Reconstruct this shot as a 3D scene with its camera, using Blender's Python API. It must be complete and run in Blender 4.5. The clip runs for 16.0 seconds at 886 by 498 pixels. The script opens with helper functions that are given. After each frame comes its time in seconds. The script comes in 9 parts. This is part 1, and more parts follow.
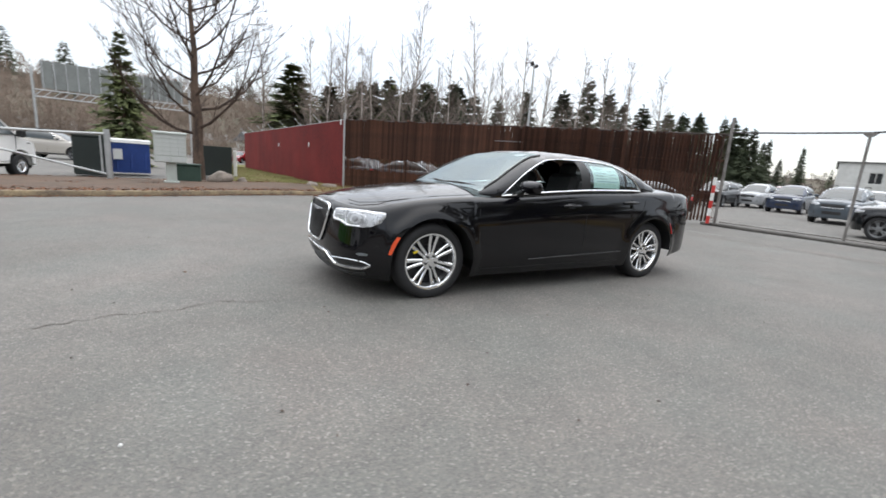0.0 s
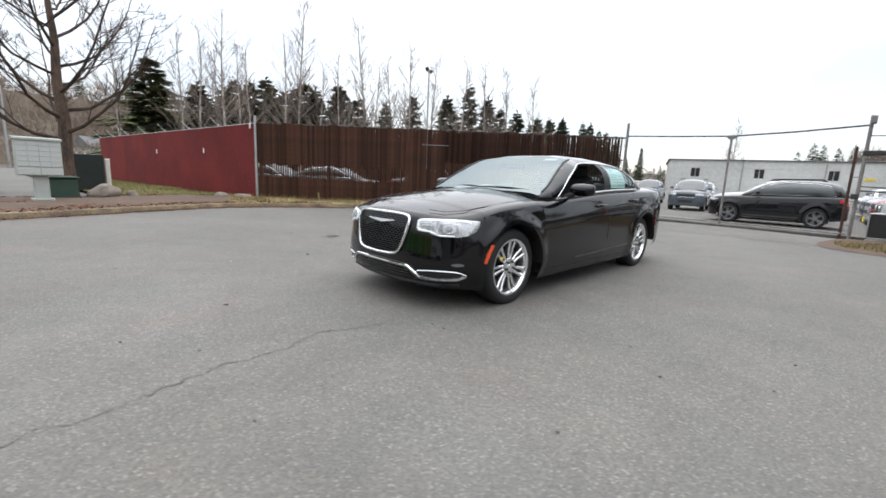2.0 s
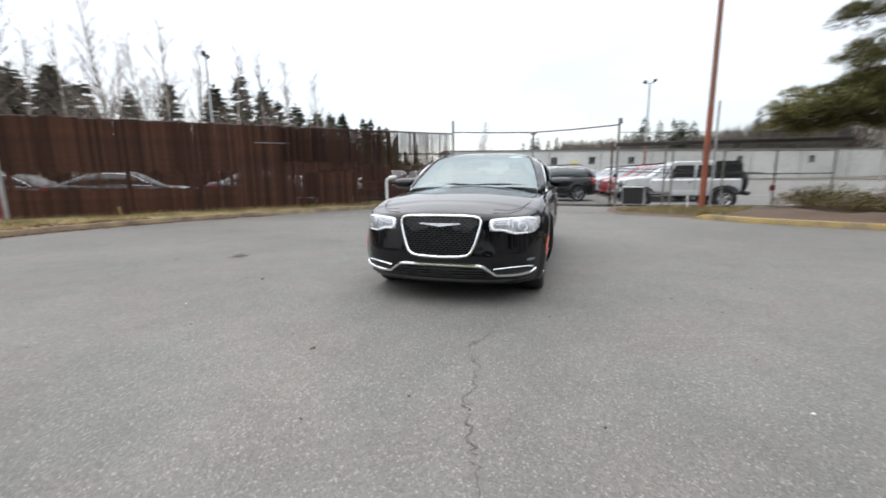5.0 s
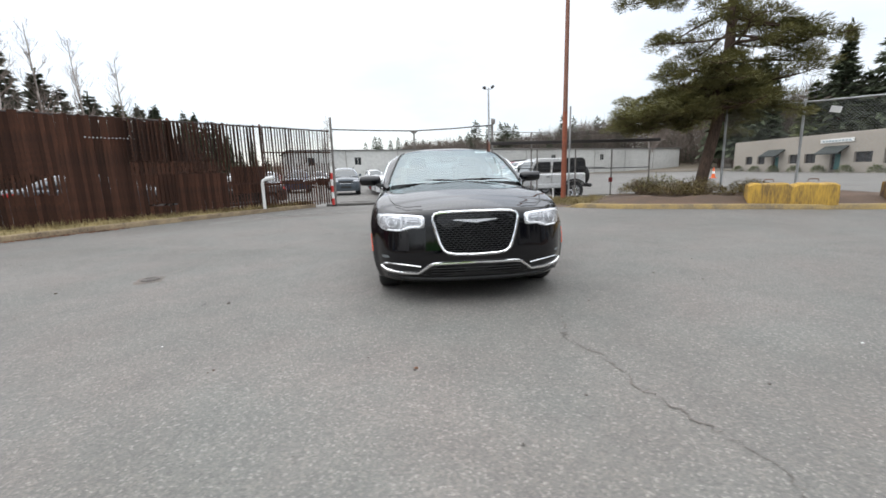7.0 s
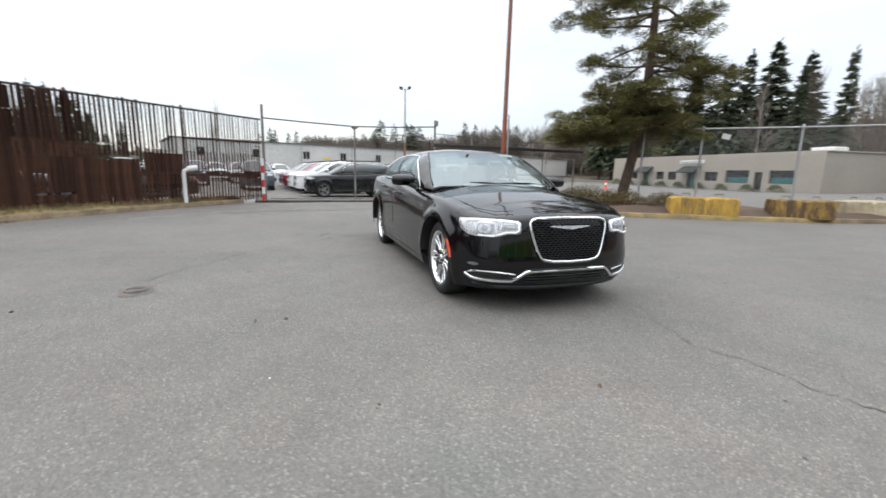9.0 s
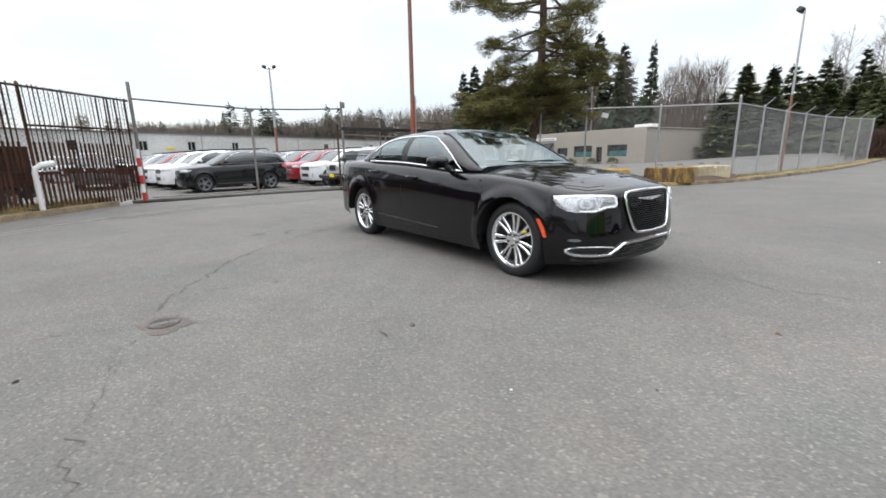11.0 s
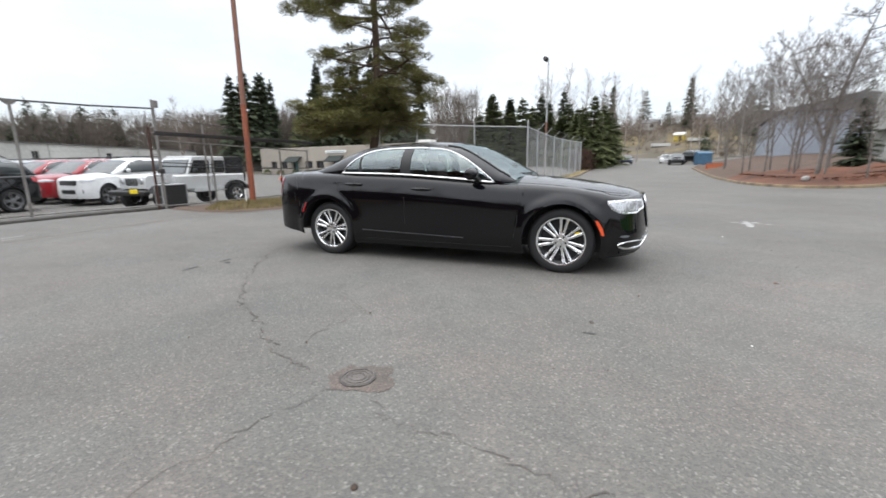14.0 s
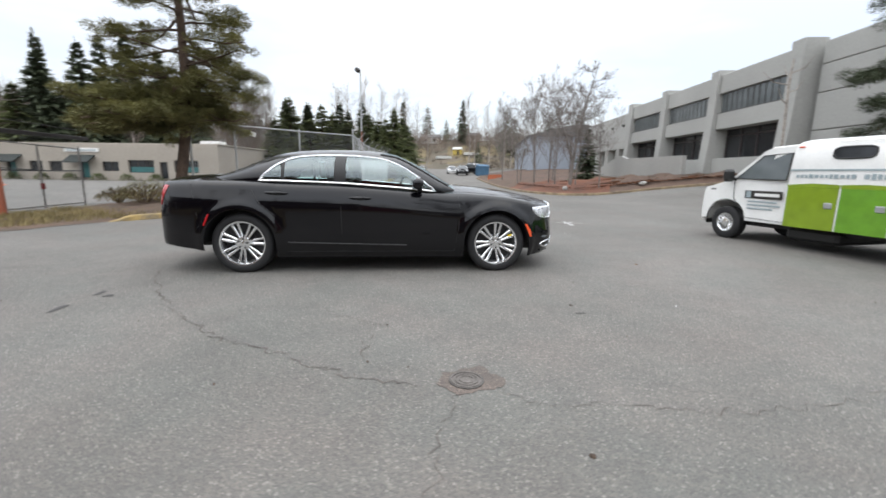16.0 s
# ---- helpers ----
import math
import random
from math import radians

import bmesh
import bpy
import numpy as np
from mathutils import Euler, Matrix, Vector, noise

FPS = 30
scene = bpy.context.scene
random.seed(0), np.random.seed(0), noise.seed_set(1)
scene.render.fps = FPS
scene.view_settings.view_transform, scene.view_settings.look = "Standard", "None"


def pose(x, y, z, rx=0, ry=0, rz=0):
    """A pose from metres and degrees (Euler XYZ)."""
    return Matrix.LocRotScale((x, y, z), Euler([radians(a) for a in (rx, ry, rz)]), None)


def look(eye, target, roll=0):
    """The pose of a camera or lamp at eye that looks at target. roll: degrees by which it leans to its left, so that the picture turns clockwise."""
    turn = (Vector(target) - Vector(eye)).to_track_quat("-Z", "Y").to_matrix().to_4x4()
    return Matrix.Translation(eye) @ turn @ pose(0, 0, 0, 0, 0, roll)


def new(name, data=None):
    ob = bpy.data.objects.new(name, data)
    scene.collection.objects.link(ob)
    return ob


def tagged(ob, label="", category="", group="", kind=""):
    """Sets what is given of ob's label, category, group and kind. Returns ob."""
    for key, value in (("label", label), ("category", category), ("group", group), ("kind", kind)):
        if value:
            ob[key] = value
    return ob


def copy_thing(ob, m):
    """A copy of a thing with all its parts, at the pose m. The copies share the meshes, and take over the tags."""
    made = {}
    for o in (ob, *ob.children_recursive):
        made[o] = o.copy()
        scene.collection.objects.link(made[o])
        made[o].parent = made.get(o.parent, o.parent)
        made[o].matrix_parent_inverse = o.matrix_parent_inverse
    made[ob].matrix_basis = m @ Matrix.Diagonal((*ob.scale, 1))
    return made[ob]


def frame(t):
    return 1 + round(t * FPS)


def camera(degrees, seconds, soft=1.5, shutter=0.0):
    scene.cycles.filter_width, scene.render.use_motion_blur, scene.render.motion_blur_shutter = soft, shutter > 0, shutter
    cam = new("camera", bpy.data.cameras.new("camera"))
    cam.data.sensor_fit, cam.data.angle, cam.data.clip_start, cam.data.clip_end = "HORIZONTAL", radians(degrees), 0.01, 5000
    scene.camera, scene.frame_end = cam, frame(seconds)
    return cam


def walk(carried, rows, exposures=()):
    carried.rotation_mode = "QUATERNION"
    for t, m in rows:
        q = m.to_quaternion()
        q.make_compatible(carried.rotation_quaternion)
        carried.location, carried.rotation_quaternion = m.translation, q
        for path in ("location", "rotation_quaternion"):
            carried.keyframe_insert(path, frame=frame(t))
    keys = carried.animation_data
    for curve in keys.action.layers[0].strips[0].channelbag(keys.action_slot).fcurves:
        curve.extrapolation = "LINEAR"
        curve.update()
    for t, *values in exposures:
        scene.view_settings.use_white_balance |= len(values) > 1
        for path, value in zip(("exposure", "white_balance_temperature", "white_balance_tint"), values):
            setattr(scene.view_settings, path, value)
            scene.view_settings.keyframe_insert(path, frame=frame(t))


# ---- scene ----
cam = camera(93.4, 16.0, 1.6, 0.5)
PATH = [
    (0, (3.278, 4.261, 1.223), (2.324, 2.546, 0.839), 4.0),
    (0.5, (3.625, 4.033, 1.17), (2.559, 2.38, 0.811), 2.8),
    (1, (3.968, 3.789, 1.169), (2.807, 2.201, 0.807), 4.9),
    (1.5, (4.343, 3.515, 1.182), (3.017, 2.064, 0.815), 3.8),
    (2, (4.685, 3.167, 1.16), (3.296, 1.769, 0.82), 2.4),
    (2.5, (5.038, 2.887, 1.169), (3.543, 1.606, 0.817), 3.8),
    (3, (5.322, 2.558, 1.153), (3.789, 1.324, 0.797), 2.1),
    (3.5, (5.551, 2.203, 1.169), (3.958, 1.058, 0.78), 3.2),
    (4, (5.752, 1.862, 1.181), (3.998, 0.981, 0.798), 2.3),
    (4.5, (5.868, 1.463, 1.15), (4.045, 0.738, 0.762), -1.6),
    (5, (5.972, 1.078, 1.189), (4.079, 0.534, 0.84), -0.6),
    (5.2, (6.023, 0.912, 1.186), (4.086, 0.53, 0.864), -0.2),
    (7.3, (5.879, -0.819, 1.171), (3.926, -0.598, 0.801), -0.4),
    (7.5, (5.83, -0.968, 1.19), (3.88, -0.728, 0.82), 1.5),
    (8, (5.72, -1.386, 1.183), (3.799, -0.973, 0.814), 1.5),
    (8.5, (5.547, -1.775, 1.163), (3.651, -1.255, 0.793), 0.5),
    (9, (5.36, -2.167, 1.186), (3.502, -1.521, 0.823), 1.4),
    (9.2, (5.298, -2.363, 1.191), (3.482, -1.611, 0.82), 1.1),
    (11.3, (4.08, -3.934, 1.143), (2.561, -2.705, 0.72), 0.6),
    (11.5, (3.972, -4.05, 1.148), (2.483, -2.774, 0.757), 2.3),
    (12, (3.655, -4.399, 1.167), (2.313, -2.971, 0.771), 1.2),
    (12.5, (3.284, -4.699, 1.168), (2.015, -3.207, 0.766), -2.9),
    (13, (2.938, -5.02, 1.172), (1.873, -3.373, 0.78), -0.9),
    (13.5, (2.502, -5.28, 1.161), (1.582, -3.548, 0.77), -1.9),
    (14, (2.084, -5.494, 1.191), (1.322, -3.688, 0.795), -0.7),
    (14.5, (1.698, -5.717, 1.216), (1.159, -3.831, 0.827), 1.4),
    (15, (1.273, -5.829, 1.188), (0.932, -3.904, 0.767), -1.4),
    (15.5, (0.874, -5.93, 1.205), (0.808, -3.968, 0.823), 1.7),
    (16, (0.431, -5.94, 1.215), (0.599, -3.98, 0.854), 0.7),
]
walk(cam, [(t, look(eye, target, roll)) for t, eye, target, roll in PATH])

# ---- world and light: an even overcast winter sky ----
world = bpy.data.worlds.new("overcast_sky")
scene.world = world
world.use_nodes = True
wn, wl = world.node_tree.nodes, world.node_tree.links
wn.clear()
SUN_EL, SUN_AZ = 52.0, 215.0


def wnode(kind, **values):
    n = wn.new(kind)
    for k, v in values.items():
        n.inputs[k].default_value = v
    return n


sky = wn.new("ShaderNodeTexSky")
sky.sky_type = "NISHITA"
sky.sun_disc = False
sky.sun_elevation, sky.sun_rotation = radians(SUN_EL), radians(SUN_AZ)
tc = wn.new("ShaderNodeTexCoord")
sep = wn.new("ShaderNodeSeparateXYZ")
wl.new(tc.outputs["Generated"], sep.inputs[0])
# brightness of a cloud cover: the zenith is up to three times as bright as the horizon
ramp = wn.new("ShaderNodeMapRange")
ramp.inputs["From Min"].default_value, ramp.inputs["From Max"].default_value = 0.0, 1.0
ramp.inputs["To Min"].default_value, ramp.inputs["To Max"].default_value = 0.83, 3.6
lift = wn.new("ShaderNodeMath")
lift.operation, lift.use_clamp = "MULTIPLY", True
wl.new(sep.outputs["Z"], lift.inputs[0])
lift.inputs[1].default_value = 1.0
climb = wn.new("ShaderNodeMath")
climb.operation = "POWER"
climb.inputs[1].default_value = 2.1
wl.new(lift.outputs[0], climb.inputs[0])
wl.new(climb.outputs[0], ramp.inputs["Value"])
stretch = wnode("ShaderNodeMapping", Scale=(1.0, 1.0, 3.2))
wl.new(tc.outputs["Generated"], stretch.inputs["Vector"])
cloud = wnode("ShaderNodeTexNoise", Scale=2.2, Detail=5.0, Roughness=0.55)
wl.new(stretch.outputs[0], cloud.inputs["Vector"])
tint = wn.new("ShaderNodeValToRGB")
tint.color_ramp.elements[0].position, tint.color_ramp.elements[0].color = 0.36, (0.84, 0.885, 0.95, 1)
tint.color_ramp.elements[1].position, tint.color_ramp.elements[1].color = 0.62, (1.0, 1.0, 1.0, 1)
wl.new(cloud.outputs[0], tint.inputs[0])
grey = wn.new("ShaderNodeVectorMath")
grey.operation = "SCALE"
wl.new(tint.outputs[0], grey.inputs[0])
wl.new(ramp.outputs[0], grey.inputs["Scale"])
bg_cloud, bg_sky, add = wnode("ShaderNodeBackground", Strength=1.0), wnode("ShaderNodeBackground", Strength=0.05), wn.new("ShaderNodeAddShader")
wl.new(grey.outputs[0], bg_cloud.inputs["Color"])
wl.new(sky.outputs[0], bg_sky.inputs["Color"])
wl.new(bg_cloud.outputs[0], add.inputs[0])
wl.new(bg_sky.outputs[0], add.inputs[1])
wout = wn.new("ShaderNodeOutputWorld")
wl.new(add.outputs[0], wout.inputs[0])

sun = bpy.data.lights.new("sun", "SUN")
sun.energy, sun.angle, sun.color = 0.75, radians(110), (1.0, 0.97, 0.93)
sun_lamp = new("sun", sun)
sun_lamp.matrix_world = pose(0, 0, 40, 0, 0, 180 - SUN_AZ) @ pose(0, 0, 0, 90 - SUN_EL, 0, 0)

# ---- geometry helpers ----


def lerp(a, b, t):
    return a + (b - a) * t


def smooth01(t):
    t = min(1.0, max(0.0, t))
    return t * t * (3 - 2 * t)


def table(x, rows):
    """Smooth value at x from rows of (x, value), in rising or falling order."""
    xs, ys = [r[0] for r in rows], [r[1] for r in rows]
    if xs[0] > xs[-1]:
        xs, ys = xs[::-1], ys[::-1]
    return float(np.interp(x, xs, ys))


def curve_points(ctrl, n):
    """n points a span of a Catmull-Rom curve through the rows of ctrl."""
    c = np.array(ctrl, float)
    c = np.vstack([2 * c[0] - c[1], c, 2 * c[-1] - c[-2]])
    out = []
    for i in range(1, len(c) - 2):
        p0, p1, p2, p3 = c[i - 1], c[i], c[i + 1], c[i + 2]
        for k in range(n):
            t = k / n
            out.append(0.5 * (2 * p1 + (p2 - p0) * t + (2 * p0 - 5 * p1 + 4 * p2 - p3) * t * t + (3 * p1 - p0 - 3 * p2 + p3) * t ** 3))
    out.append(c[-2])
    return [tuple(float(q) for q in p) for p in out]


class Geo:
    """Vertices and faces of one mesh."""

    def __init__(self):
        self.v, self.f = [], []

    def add(self, verts, faces, m=None):
        k = len(self.v)
        self.v += [tuple(m @ Vector(p)) if m is not None else tuple(p) for p in verts]
        self.f += [tuple(i + k for i in f) for f in faces]
        return self

    def grid(self, rows, closed=False, flip=False):
        n, m = len(rows), len(rows[0])
        faces = []
        for i in range(n - 1):
            for j in range(m if closed else m - 1):
                q = (i * m + j, i * m + (j + 1) % m, (i + 1) * m + (j + 1) % m, (i + 1) * m + j)
                faces.append(q[::-1] if flip else q)
        return self.add([p for r in rows for p in r], faces)

    def box(self, centre, size, bev=0.0, m=None):
        hx, hy, hz = (s / 2 for s in size)
        b = min(bev, 0.45 * min(size))
        c = Vector(centre)
        if b <= 0:
            vs = [(sx * hx, sy * hy, sz * hz) for sx in (-1, 1) for sy in (-1, 1) for sz in (-1, 1)]
            fs = [(0, 1, 3, 2), (4, 6, 7, 5), (0, 4, 5, 1), (2, 3, 7, 6), (0, 2, 6, 4), (1, 5, 7, 3)]
        else:
            vs, idx = [], {}
            for sx in (-1, 1):
                for sy in (-1, 1):
                    for sz in (-1, 1):
                        for a in range(3):
                            q = [sx * (hx - b), sy * (hy - b), sz * (hz - b)]
                            q[a] = (sx * hx, sy * hy, sz * hz)[a]
                            idx[sx, sy, sz, a] = len(vs)
                            vs.append(tuple(q))
            fs = []
            for a in range(3):
                o = [k for k in range(3) if k != a]
                for s in (-1, 1):
                    loop = []
                    for s1, s2 in ((-1, -1), (1, -1), (1, 1), (-1, 1)):
                        g = [0, 0, 0]
                        g[a], g[o[0]], g[o[1]] = s, s1, s2
                        loop.append(idx[(*g, a)])
                    fs.append(tuple(loop))
                for s1 in (-1, 1):
                    for s2 in (-1, 1):
                        e = []
                        for s in (-1, 1):
                            g = [0, 0, 0]
                            g[a], g[o[0]], g[o[1]] = s, s1, s2
                            pair = [idx[(*g, o[0])], idx[(*g, o[1])]]
                            e += pair if s < 0 else pair[::-1]
                        fs.append(tuple(e))
            for sx in (-1, 1):
                for sy in (-1, 1):
                    for sz in (-1, 1):
                        fs.append(tuple(idx[sx, sy, sz, a] for a in range(3)))
            good = []
            for f in fs:
                p = [Vector(vs[i]) for i in f]
                nrm = (p[1] - p[0]).cross(p[2] - p[0])
                good.append(f if nrm.dot(sum(p, Vector())) > 0 else f[::-1])
            fs = good
        vs = [tuple(Vector(p) + c) for p in vs]
        return self.add(vs, fs, m)

    def tube(self, pts, radius, n=8, caps=True, closed=False):
        pts = [Vector(p) for p in pts]
        rad = radius if isinstance(radius, (list, tuple)) else [radius] * len(pts)
        rows, ref = [], None
        for i, p in enumerate(pts):
            a = pts[i - 1] if i or closed else p
            b = pts[(i + 1) % len(pts)] if i + 1 < len(pts) or closed else p
            d = (b - a).normalized()
            if ref is None:
                ref = d.orthogonal().normalized()
            ref = (ref - d * ref.dot(d)).normalized()
            w = d.cross(ref)
            rows.append([tuple(p + (ref * math.cos(2 * math.pi * k / n) + w * math.sin(2 * math.pi * k / n)) * rad[i]) for k in range(n)])
        if closed:
            rows.append(rows[0])
        k = len(self.v)
        self.grid(rows, closed=True)
        if caps and not closed:
            self.f.append(tuple(k + j for j in range(n))[::-1])
            self.f.append(tuple(k + (len(rows) - 1) * n + j for j in range(n)))
        return self

    def lathe(self, prof, n=32, m=None):
        """prof rows of (radius, along); turns about the y axis."""
        k = len(self.v)
        rows = [[(r * math.cos(2 * math.pi * j / n), a, r * math.sin(2 * math.pi * j / n)) for j in range(n)] for r, a in prof]
        self.grid(rows, closed=True)
        if m is not None:
            self.v[k:] = [tuple(m @ Vector(p)) for p in self.v[k:]]
        return self

    def prism(self, outline, a, b, axis="y"):
        """A polygon of (u, w) pulled from a to b along the axis."""
        def put(u, w, d):
            return {"y": (u, d, w), "x": (d, u, w), "z": (u, w, d)}[axis]
        n = len(outline)
        self.add([put(u, w, a) for u, w in outline] + [put(u, w, b) for u, w in outline],
                 [tuple(range(n))[::-1], tuple(range(n, 2 * n))] + [(i, (i + 1) % n, n + (i + 1) % n, n + i) for i in range(n)])
        return self

    def sweep(self, path, section):
        """A section of (side, up) drawn along a path of (x, y, z); side is to the left."""
        rows = []
        for i, p in enumerate(path):
            a, b = Vector(path[max(0, i - 1)]), Vector(path[min(len(path) - 1, i + 1)])
            d = (b - a)
            d.z = 0
            d.normalize()
            s = Vector((-d.y, d.x, 0))
            rows.append([tuple(Vector(p) + s * u + Vector((0, 0, w))) for u, w in section])
        k, m = len(self.v), len(section)
        self.grid(rows, closed=True)
        self.f.append(tuple(k + j for j in range(m)))
        self.f.append(tuple(k + (len(rows) - 1) * m + j for j in range(m))[::-1])
        return self

    def merge(self, other, m=None):
        return self.add(other.v, other.f, m)


def to_mesh(name, geo, material, sharp=35.0, fix=False):
    me = bpy.data.meshes.new(name)
    me.from_pydata(geo.v, [], geo.f)
    if fix:
        bm = bmesh.new()
        bm.from_mesh(me)
        bmesh.ops.recalc_face_normals(bm, faces=bm.faces)
        bm.to_mesh(me)
        bm.free()
    if sharp:
        me.polygons.foreach_set("use_smooth", [True] * len(me.polygons))
        me.set_sharp_from_angle(angle=radians(sharp))
    me.materials.append(material)
    me.update()
    return me


def part(name, geo, material, parent, label="", sharp=35.0, fix=False, m=None):
    ob = new(name, to_mesh(name, geo, material, sharp, fix))
    ob.parent = parent
    if m is not None:
        ob.matrix_basis = m
    if label:
        tagged(ob, label)
    return ob


def piece(name, me, parent, m):
    """One more object on a shared mesh."""
    ob = new(name, me)
    ob.parent = parent
    ob.matrix_basis = m
    return ob


def thing(name, label, category, m=None, group="", kind=""):
    ob = new(name)
    ob.empty_display_size = 0.2
    if m is not None:
        ob.matrix_basis = m
    return tagged(ob, label, category, group, kind)


def setting(name, geo, material, label, category="", sharp=35.0, fix=False):
    ob = new(name, to_mesh(name, geo, material, sharp, fix))
    return tagged(ob, label, category or name.split("_")[0], kind="structure")


# ---- materials ----


def shade(name, color, rough=0.6, metal=0.0, var=0.18, scale=1.5, fine=25.0, bump=0.15, coat=0.0, color2=None, spot=0.5,
          spec=0.5, tinted=False, random_var=0.0, emit=0.0, stretch=(1, 1, 1), rough_var=0.1):
    """A surface with stains at one scale and grain at a finer one."""
    m = bpy.data.materials.new(name)
    m.use_nodes = True
    n, l = m.node_tree.nodes, m.node_tree.links
    b = n["Principled BSDF"]
    co = n.new("ShaderNodeTexCoord")
    mp = n.new("ShaderNodeMapping")
    mp.inputs["Scale"].default_value = stretch
    l.new(co.outputs["Object"], mp.inputs["Vector"])
    big, small = n.new("ShaderNodeTexNoise"), n.new("ShaderNodeTexNoise")
    big.inputs["Scale"].default_value, big.inputs["Detail"].default_value = scale, 4
    small.inputs["Scale"].default_value, small.inputs["Detail"].default_value = fine, 3
    l.new(mp.outputs[0], big.inputs["Vector"])
    l.new(mp.outputs[0], small.inputs["Vector"])
    mixn = n.new("ShaderNodeMix")
    mixn.data_type = "FLOAT"
    mixn.inputs[0].default_value = 0.4
    l.new(big.outputs[0], mixn.inputs[2])
    l.new(small.outputs[0], mixn.inputs[3])
    rampn = n.new("ShaderNodeValToRGB")
    c2 = color2 or tuple(c * (1 - var) for c in color)
    c1 = tuple(min(1, c * (1 + var)) for c in color)
    rampn.color_ramp.elements[0].position, rampn.color_ramp.elements[0].color = spot - 0.14, (*c2, 1)
    rampn.color_ramp.elements[1].position, rampn.color_ramp.elements[1].color = spot + 0.14, (*c1, 1)
    l.new(mixn.outputs[0], rampn.inputs[0])
    out = rampn.outputs[0]
    if tinted or random_var:
        info = n.new("ShaderNodeObjectInfo")
        mul = n.new("ShaderNodeMix")
        mul.data_type, mul.blend_type = "RGBA", "MULTIPLY"
        mul.inputs[0].default_value = 1.0
        l.new(out, mul.inputs[6])
        if tinted:
            l.new(info.outputs["Color"], mul.inputs[7])
        else:
            rr = n.new("ShaderNodeMapRange")
            rr.inputs["To Min"].default_value, rr.inputs["To Max"].default_value = 1 - random_var, 1 + random_var
            l.new(info.outputs["Random"], rr.inputs["Value"])
            l.new(rr.outputs[0], mul.inputs[7])
        out = mul.outputs[2]
    l.new(out, b.inputs["Base Color"])
    b.inputs["Metallic"].default_value = metal
    b.inputs["Coat Weight"].default_value = coat
    b.inputs["Coat Roughness"].default_value = 0.03
    b.inputs["Specular IOR Level"].default_value = spec
    rg = n.new("ShaderNodeMapRange")
    rg.inputs["To Min"].default_value, rg.inputs["To Max"].default_value = max(0.0, rough - rough_var), min(1.0, rough + rough_var)
    l.new(mixn.outputs[0], rg.inputs["Value"])
    l.new(rg.outputs[0], b.inputs["Roughness"])
    if bump:
        bp = n.new("ShaderNodeBump")
        bp.inputs["Strength"].default_value, bp.inputs["Distance"].default_value = bump, 0.01
        l.new(small.outputs[0], bp.inputs["Height"])
        l.new(bp.outputs[0], b.inputs["Normal"])
    if emit:
        l.new(out, b.inputs["Emission Color"])
        b.inputs["Emission Strength"].default_value = emit
    return m


def thin_glass(name, tint_color, f0=0.08, gloss=0.02):
    m = bpy.data.materials.new(name)
    m.use_nodes = True
    n, l = m.node_tree.nodes, m.node_tree.links
    n.remove(n["Principled BSDF"])
    tr, gl, lw, mx = n.new("ShaderNodeBsdfTransparent"), n.new("ShaderNodeBsdfGlossy"), n.new("ShaderNodeLayerWeight"), n.new("ShaderNodeMixShader")
    # both faces of the pane reflect: more and more towards a grazing view
    pw, fr = n.new("ShaderNodeMath"), n.new("ShaderNodeMapRange")
    pw.operation = "POWER"
    pw.inputs[1].default_value = 3.5
    lw.inputs["Blend"].default_value = 0.5
    l.new(lw.outputs["Facing"], pw.inputs[0])
    l.new(pw.outputs[0], fr.inputs["Value"])
    fr.inputs["To Min"].default_value, fr.inputs["To Max"].default_value = f0, 0.55
    tr.inputs["Color"].default_value = (*tint_color, 1)
    gl.inputs["Roughness"].default_value = gloss
    gl.inputs["Color"].default_value = (0.80, 0.90, 0.92, 1)
    l.new(fr.outputs[0], mx.inputs[0])
    l.new(tr.outputs[0], mx.inputs[1])
    l.new(gl.outputs[0], mx.inputs[2])
    l.new(mx.outputs[0], n["Material Output"].inputs[0])
    return m


